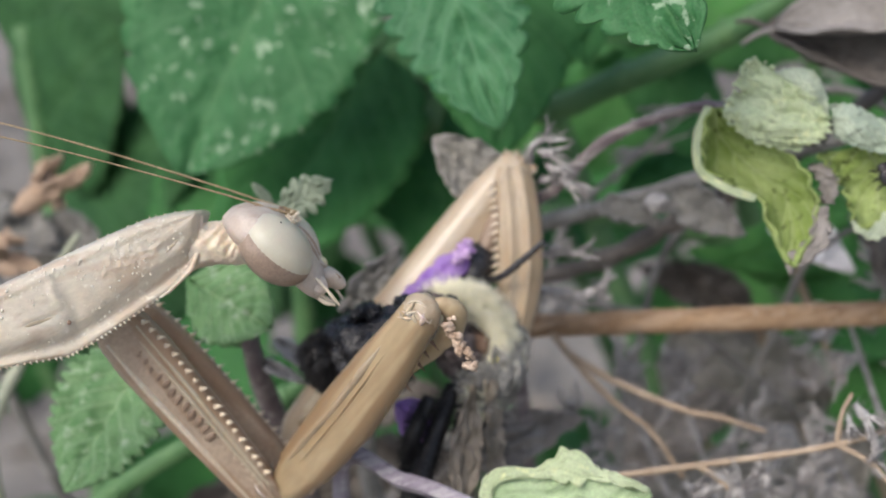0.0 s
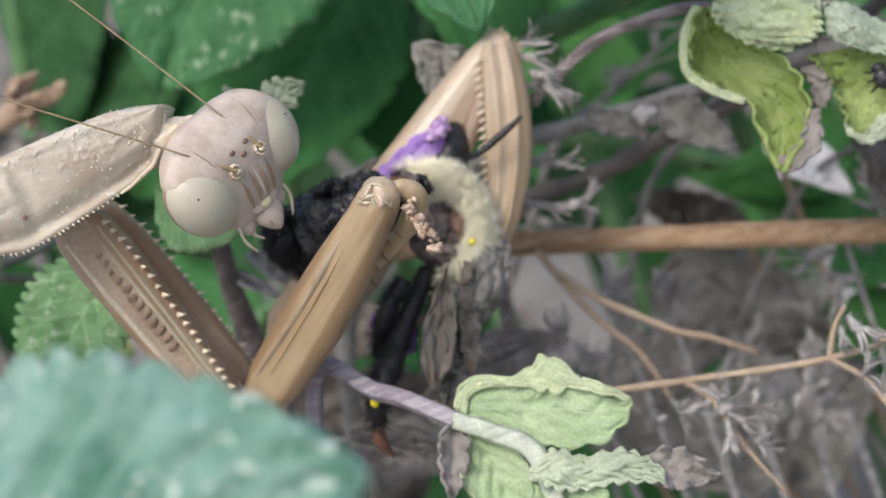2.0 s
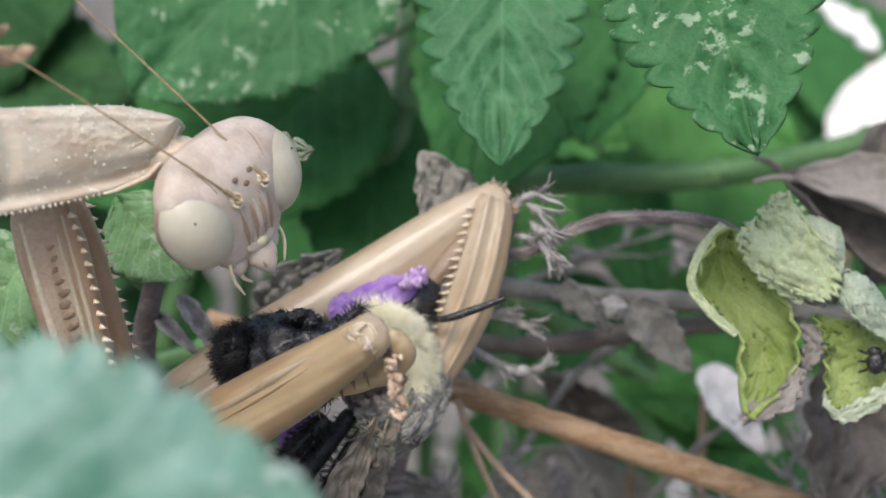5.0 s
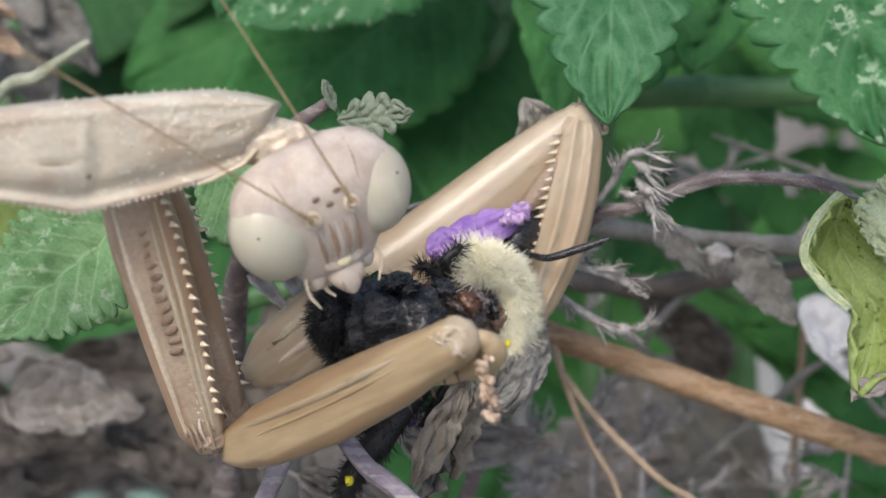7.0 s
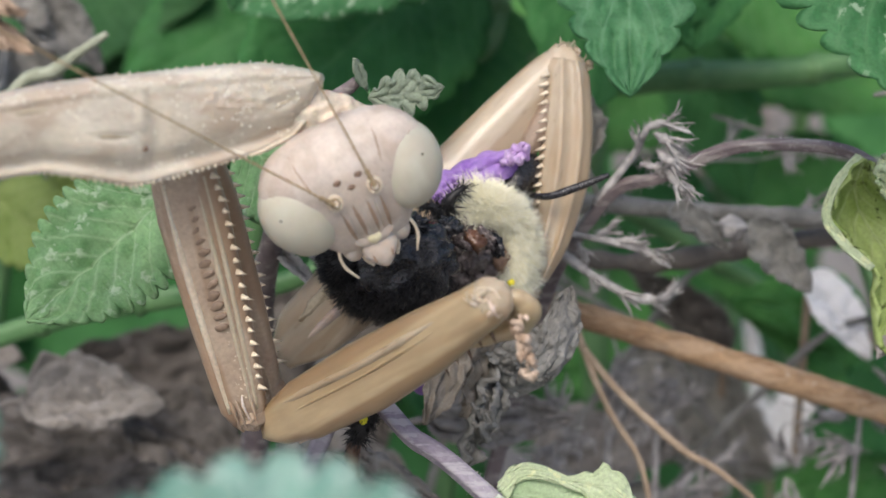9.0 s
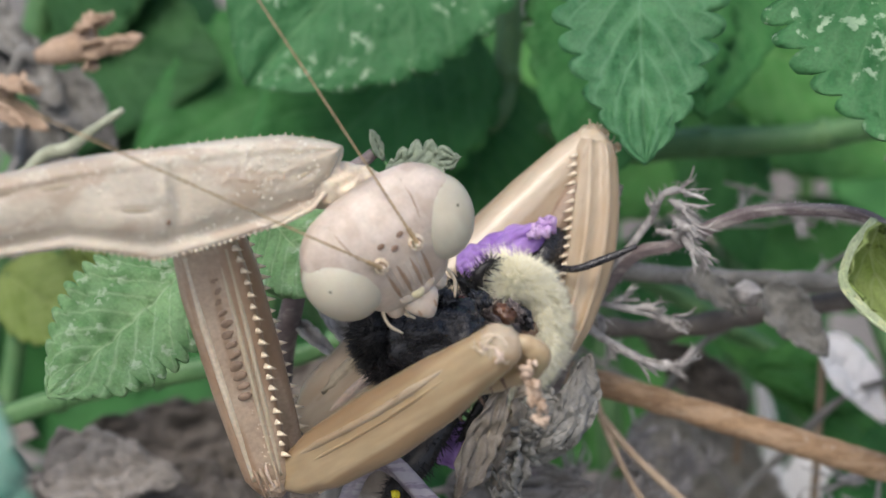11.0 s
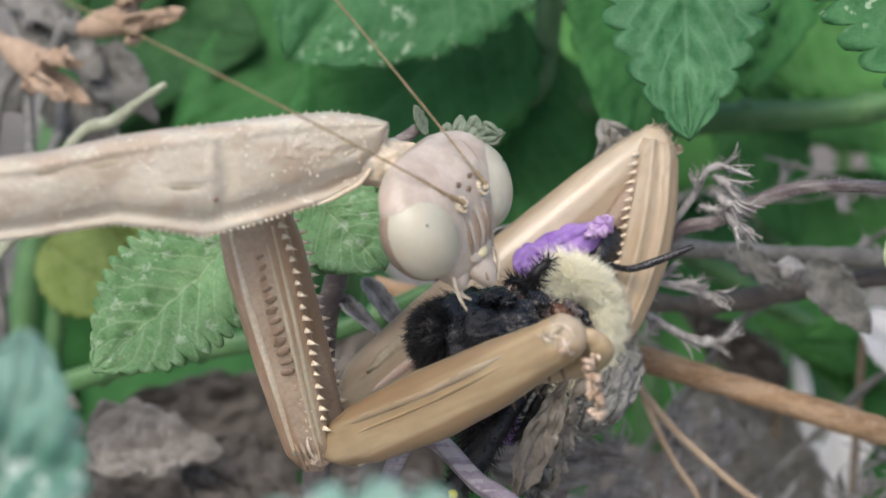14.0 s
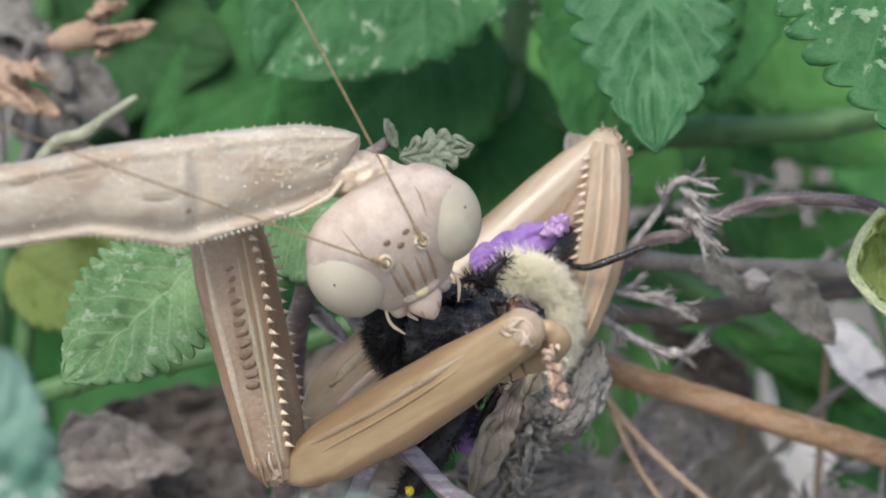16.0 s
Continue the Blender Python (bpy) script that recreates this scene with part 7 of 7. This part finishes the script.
def build_dry_heap():
    """Large dead leaves heaped behind the foreleg and below the woody stem."""
    rng = random.Random(123)
    for k, (x, y, z, l, w) in enumerate(((-25, -13, -100, 11, 8), (-14, -11.5, -103, 12, 7), (-18, -18, -99, 13, 9), (-6, -13, -104, 12, 8), (-9, -20, -100, 14, 9), (-30, -19, -101, 12, 9),
                                         (13, -16, -103, 9, 6), (12, -21, -102, 12, 8), (18.5, -14.5, -107, 12, 8), (17, -7.5, -105, 8, 4), (21, -22, -104, 10, 7))):
        a = rng.uniform(-0.7, 0.7) + (math.pi if k % 2 else 0)
        d = Vector((math.cos(a), math.sin(a), rng.uniform(-0.2, 0.3))).normalized()
        # leaf tone carries the light: dark in shaded gaps, pale over bright ground
        pale = k in (7, 8, 10)
        mat = DRY_PALE if pale else (DRY_DARK if k < 6 else DRY, DRY_DARK, DRY_TAUPE, DRY_DARK)[k % 4]
        c = Vector((x, y, z))
        label = "curled dead leaf coloured pale for bright ground" if pale else ("dead leaf coloured dark for the shaded gaps" if k < 6 else "grey curled dead leaf in the shade", "dead leaf coloured dark for the shaded gaps", "taupe curled dead leaf in the shade", "dead leaf coloured dark for the shaded gaps")[k % 4]
        s = thing("withered_leaf", c - d * l * 0.5, label, "dry leaf", group="withered leaves")
        add_leaf(s, mat, c - d * l * 0.5, c + d * l * 0.5, (rng.uniform(-0.4, 0.4), rng.uniform(0.2, 0.7), 1), w, name="blade", mm=0.2, teeth=6, tooth=0.12, roll=rng.uniform(0.7, 1.5), frill=0.5, pucker=0.3, crumple=1.3, bend=rng.uniform(-0.6, 0.6), seed=200 + k, nu=60, nv=24)
        foot = ground_below(c - d * l * 0.5 + Vector((rng.uniform(-3, 3), 0, -4)))
        add_tube(s, STRAW, [foot, foot.lerp(c - d * l * 0.5, 0.6) + Vector((1.5, 0, -2)), c - d * l * 0.47], (0.45, 0.4, 0.25), n=20, seg=7, wobble=0.3, name="stalk")


def build_dead_twigs():
    """Thin grey twigs that cross the shade behind the bee."""
    rng = random.Random(55)
    for k in range(5):
        c = Vector((11 + 4.4 * k, rng.uniform(-7, 3), -91 - rng.uniform(0, 8)))
        d = Vector((rng.uniform(0.6, 1.0) * (1 if k % 3 else -1), rng.uniform(0.1, 0.5), rng.uniform(-0.2, 0.2))).normalized()
        foot = ground_below(c - d * 22 + Vector((0, 0, -4)))
        s = thing("dead_twig", foot, "thin grey dead twig with a side shoot", "twig", group="dead twigs")
        add_tube(s, DRY, [foot, c - d * 16 - UP * 18, c - d * 7 - UP * 1.5, c, c + d * 7 + UP * rng.uniform(-1, 1)], (0.35, 0.3, 0.25, 0.2, 0.08), n=50, seg=7, wobble=0.5)
        e = (d + Vector((rng.uniform(-0.5, 0.5), rng.uniform(-0.9, 0.5), 0.2))).normalized()
        add_tube(s, DRY, [c, c + e * 2 + Vector((0, 0.3, 0)), c + e * 4.5], (0.17, 0.13, 0.05), n=16, seg=6, wobble=0.5, name="side_twig")
        for j in range(3):
            dry_calyx(s, c + d * 1.6 * j, Vector((rng.uniform(-1, 1), rng.uniform(-1, 1), 0.3)), rng.uniform(1.2, 2.0), rng)


def build_orange_flowers():
    for k, (a, b) in enumerate((((-19.6, 11.0, -90), (-14.4, 11.9, -88)), ((-24.0, 10.6, -90), (-19.2, 7.4, -88)))):
        s = thing("dried_flower", a, "dry orange-brown tubular flower with pointed lobes", "dried flower", group="dry orange flowers")
        a, b = Vector(a), Vector(b)
        add_tube(s, DRY_ORANGE, [a, a.lerp(b, 0.35), a.lerp(b, 0.6)], (0.4, 0.75, 0.85), n=14, seg=12, wobble=0.5, name="tube")
        d = (b - a).normalized()
        side = d.orthogonal().normalized()
        other = d.cross(side)
        for j in range(5):
            an = 2 * math.pi * j / 5
            out = side * math.cos(an) + other * math.sin(an)
            add_leaf(s, DRY_ORANGE, a.lerp(b, 0.55) + out * 0.7, a.lerp(b, 0.85 + 0.25 * math.sin(j * 2.4)) + out * (1.0 + 0.3 * math.cos(3 * j)), out, 1.1, name="lobe", teeth=2, tooth=0.2, roll=0.9, pucker=0.15, crumple=0.4, nu=18, nv=8, seed=j)
        add_tube(s, DRY, [ground_below(a + Vector((-6, 0, -6))), a + Vector((-6, -14, -6)), a + Vector((-1.5, -1, -0.6)), a], (0.5, 0.4, 0.35, 0.4), n=30, seg=8, name="stalk")
    s = thing("plant_shoot", ground_below((-22, 2, -86)), "grey-green withered shoot beside dry flowers", "plant")
    add_tube(s, SHOOT, [ground_below((-22, 2, -86)), (-24, -14, -86), (-19.4, 3.2, -84), (-16.2, 6.0, -83), (-13.8, 7.6, -82.4)], (0.5, 0.4, 0.36, 0.3, 0.14), n=40, seg=9, wobble=0.4)
    for x, y in ((-21.5, 10.8), (-18.6, 8.6), (-23.5, 13.5), (-20.6, 6.4), (-26, 9)):
        add_leaf(s, DRY, (x - 2, y + 1.5, -97), (x + 2.2, y - 2.2, -95), (0.2, 0.2, 1), 3.8, name="withered_leaf", roll=1.1, frill=0.3, teeth=5, pucker=0.3, crumple=0.5, seed=int(x), nu=50, nv=20)
        add_tube(s, DRY, [(-20.5, 2.5, -83), (x, y - 4, -94), (x - 2, y + 1.5, -97)], (0.3, 0.3, 0.2), n=16, seg=6, name="stalk")


FRONT_AT = ground_below((-10, -40, -42))
# the leaves close to the camera nod in the wind: time, rise
NOD = [(0, 0), (1, 0.3), (1.5, 0.8), (2, 1.0), (2.5, 0.6), (3, 0.5), (3.5, 1.2), (4, 1.5), (4.5, 1.5), (7, 0.9), (7.5, 2.2), (8, 1.45), (10.3, -0.1), (11, 0), (12, 0.5), (13, 0.8), (14, 0.7), (15, 0.6), (16, 0.4)]


def build_front_plant():
    """Blue-green leaves close to the camera, far out of focus."""
    p = thing("catmint_plant", FRONT_AT, "catmint with blue-green toothed leaves close to the camera", "plant")
    add_tube(p, STEM_GREEN, [FRONT_AT - UP * 6, (-9, -34, -42), (-7.5, -16, -42.5)], (1.0, 0.9, 0.7), n=30)
    kw = dict(teeth=12, tooth=0.16, pucker=0.5, veins=7, nu=120, nv=20, frill=0.2)
    sprig_leaf(p, LEAF_TEAL, (-7.6, -18, -42.5), (-8.5, -10.5, -38.5), (6.9, -11.4, -38), (-0.05, 0.2, 1), 10.2, "large blue-green toothed leaf close to the camera", widest=0.42, seed=31, **kw)
    sprig_leaf(p, LEAF_TEAL, (-7.8, -19, -42.5), (-13.2, -12, -44), (-11.3, -2.4, -45.5), (0.1, 0.2, 1), 4.6, "blue-green toothed leaf close to the camera", widest=0.55, seed=33, **kw)
    return p


def build_litter():
    rng = random.Random(77)
    bm = bmesh.new()
    for k in range(420):
        c = Vector((rng.uniform(-0.22, 0.3), rng.uniform(0.12, 0.75), 0)) / MM
        a = rng.uniform(0, 6.28)
        w, l = rng.uniform(3, 8), rng.uniform(8, 22)
        d = Vector((math.cos(a), math.sin(a), rng.uniform(-0.2, 0.3)))
        e = Vector((-math.sin(a), math.cos(a), rng.uniform(-0.3, 0.3)))
        z = rng.uniform(0, 10)
        pts = [c - d * l * 0.5, c + e * w * 0.5 + Vector((0, 0, 2)), c + d * l * 0.5, c - e * w * 0.5 + Vector((0, 0, 2)), c + Vector((0, 0, -1))]
        v = [bm.verts.new((p + Vector((0, 0, z))) * MM) for p in pts]
        for i in range(4):
            bm.faces.new((v[i], v[(i + 1) % 4], v[4]))
    me = bpy.data.meshes.new("leaf_litter")
    bm.to_mesh(me)
    bm.free()
    me.materials.append(LITTER)
    tagged(thick(new("leaf_litter", me), 0.4), "scattered dry brown leaf litter on the soil", "leaf litter", kind="stuff")
    # whitish leaf shapes on stalks, added to stand for bright background between the stems
    for k, (x, y, z, r) in enumerate(((41, 15.5, -127, 4.2), (46, 20, -132, 6), (38.5, 22, -128, 2.5), (23.5, -5.6, -94.5, 3.3), (31, -11, -104, 3.2), (25.4, -15.4, -128, 4.6), (30.0, -16.4, -128, 4.4), (44, -13, -118, 4.5), (21.5, -23.7, -112, 3.4), (34, -24, -108, 3.2), (37.5, -8.6, -99, 4.0))):
        p = Vector((x, y, z))
        foot = ground_below(p + Vector((0, 0, -4)))
        s = thing("withered_leaf", foot, "whitish leaf shape standing for a bright background patch", "dry leaf", group="withered leaves")
        a = {3: -0.95, 5: 1.5, 6: 1.05}[k] if k in (3, 5, 6) else 1.1 + 0.7 * k
        d = Vector((math.cos(a), math.sin(a), 0.1))
        root = 0.45 if k == 3 else 1.2
        add_leaf(s, PALE_PATCH, p - d * r * root, p + d * r * 1.3, (0.2 * math.sin(k), 0.75, 0.75), r * (0.95 if k in (3, 5, 6) else 1.5), name="blade", teeth=4, tooth=0.08, roll=0.5, pucker=0.3, crumple=0.4, seed=90 + k, nu=40, nv=14)
        add_tube(s, STRAW, [foot, foot.lerp(p, 0.5) + Vector((2, 0, -3)), p - d * r * (root - 0.1)], (0.4, 0.35, 0.25), n=20, seg=6, name="stalk")


def build_back_growth():
    """Leafy growth further back that closes the view with green shade."""
    rng = random.Random(91)
    for k in range(9):
        x = -42 + 12 * k
        foot = ground_below((x, 0, -150 - 12 * (k % 3)))
        top = Vector((x + rng.uniform(-4, 4), 22 + rng.uniform(0, 10), -140 - 12 * (k % 3)))
        p = thing("leafy_plant", foot, "leafy green garden plant in the shade behind", "plant", group="background plants")
        stem = [foot, foot.lerp(top, 0.5) + Vector((rng.uniform(-4, 4), 0, 0)), top]
        add_tube(p, STEM_GREEN, stem, (1.2, 1.0, 0.6), n=30, seg=8)
        line = smooth_line(stem, 40)
        for j in range(11 if k < 5 else 7):
            q = line[rng.randrange(15, 41)]
            a = rng.uniform(-2.6, 2.6) + (0 if rng.random() < 0.5 else 3.14)
            way = Vector((math.cos(a), 0.5 * math.sin(a) - 0.3, rng.uniform(-0.1, 0.6)))
            b = q + way * 3
            sprig_leaf(p, rng.choice((LEAF_SHADED, LEAF_SHADED, LEAF_LIT if k > 3 else LEAF_DEEP_SHADE)), q, b, b + way.normalized() * rng.uniform(13, 20), (rng.uniform(-0.4, 0.4), rng.uniform(0.1, 0.7), 1), rng.uniform(8, 13), nu=30, nv=8, teeth=8, pucker=0.4, seed=j + 20 * k, bend=rng.uniform(-0.6, 0.2))


build_upper_plant()
build_shade_plant()
build_mid_growth()
build_green_blade()
build_back_stems()
build_left_leaves()
build_yellow_leaves()
build_wilted_shoot()
build_bug()
build_lower_shoot()
build_dry_spikes()
build_brown_stem()
build_dry_leaves()
build_dry_heap()
build_dead_twigs()
build_orange_flowers()
front_plant = build_front_plant()
build_back_growth()
build_litter()

# ---- what moves ----
IN_MANTIS = Matrix.Translation(-Vector(MANTIS_AT) * MM)


def motions():
    """The head turns and chews, the antennae sweep, and the forelegs lift and lower the bee."""
    walk(head, [(t, IN_MANTIS @ pose(x * MM, y * MM, z * MM, rx, ry, rz)) for t, x, y, z, rx, ry, rz in HEAD])
    for f, s, rows in ((feelers[0], -1, ANTENNA_A), (feelers[1], 1, ANTENNA_B)):
        seat = Matrix.Translation(Vector((s * 0.8, -0.02, 0.95)) * MM)
        walk(f, [(t, seat @ Vector((0, 1, 0)).rotation_difference(Vector((x, y, z))).to_matrix().to_4x4()) for t, x, y, z in rows])
    walk(near_coxa, [(t, IN_MANTIS @ bone(COXA_TOP, (hx - 0.75, hy - 0.3, hz))) for t, hx, hy, hz, *_ in NEAR_LEG])
    walk(far_coxa, [(t, IN_MANTIS @ bone(FAR_COXA_TOP, (hx - 0.35, hy + 0.4, hz - 2.8))) for t, hx, hy, hz, *_ in NEAR_LEG])
    walk(near_femur, [(t, IN_MANTIS @ bone(row[0:3], row[3:6])) for t, *row in NEAR_LEG])
    rows = []
    for t, *knee in FAR_KNEE:
        way = (Vector(knee) - Vector(FAR_HIP)).normalized()
        rows.append((t, IN_MANTIS @ bone(Vector(knee) - way * FAR_FEMUR, knee)))
    walk(far_femur, rows)
    walk(front_plant, [(t, W @ Matrix.Translation((FRONT_AT + Vector((0, y, 0))) * MM)) for t, y in NOD])
    walk(abdomen, [(t, Matrix.Translation(Vector((x, y, 0)) * MM)) for t, x, y in ABDOMEN])
    for ob, at in ((bee, BEE_AT), (blossom, (4.6, 0.6, -76.3))):
        walk(ob, [(t, W @ Matrix.Translation((Vector(at) + Vector((x, y, 0))) * MM)) for t, x, y in BEE_SHIFT])


motions()
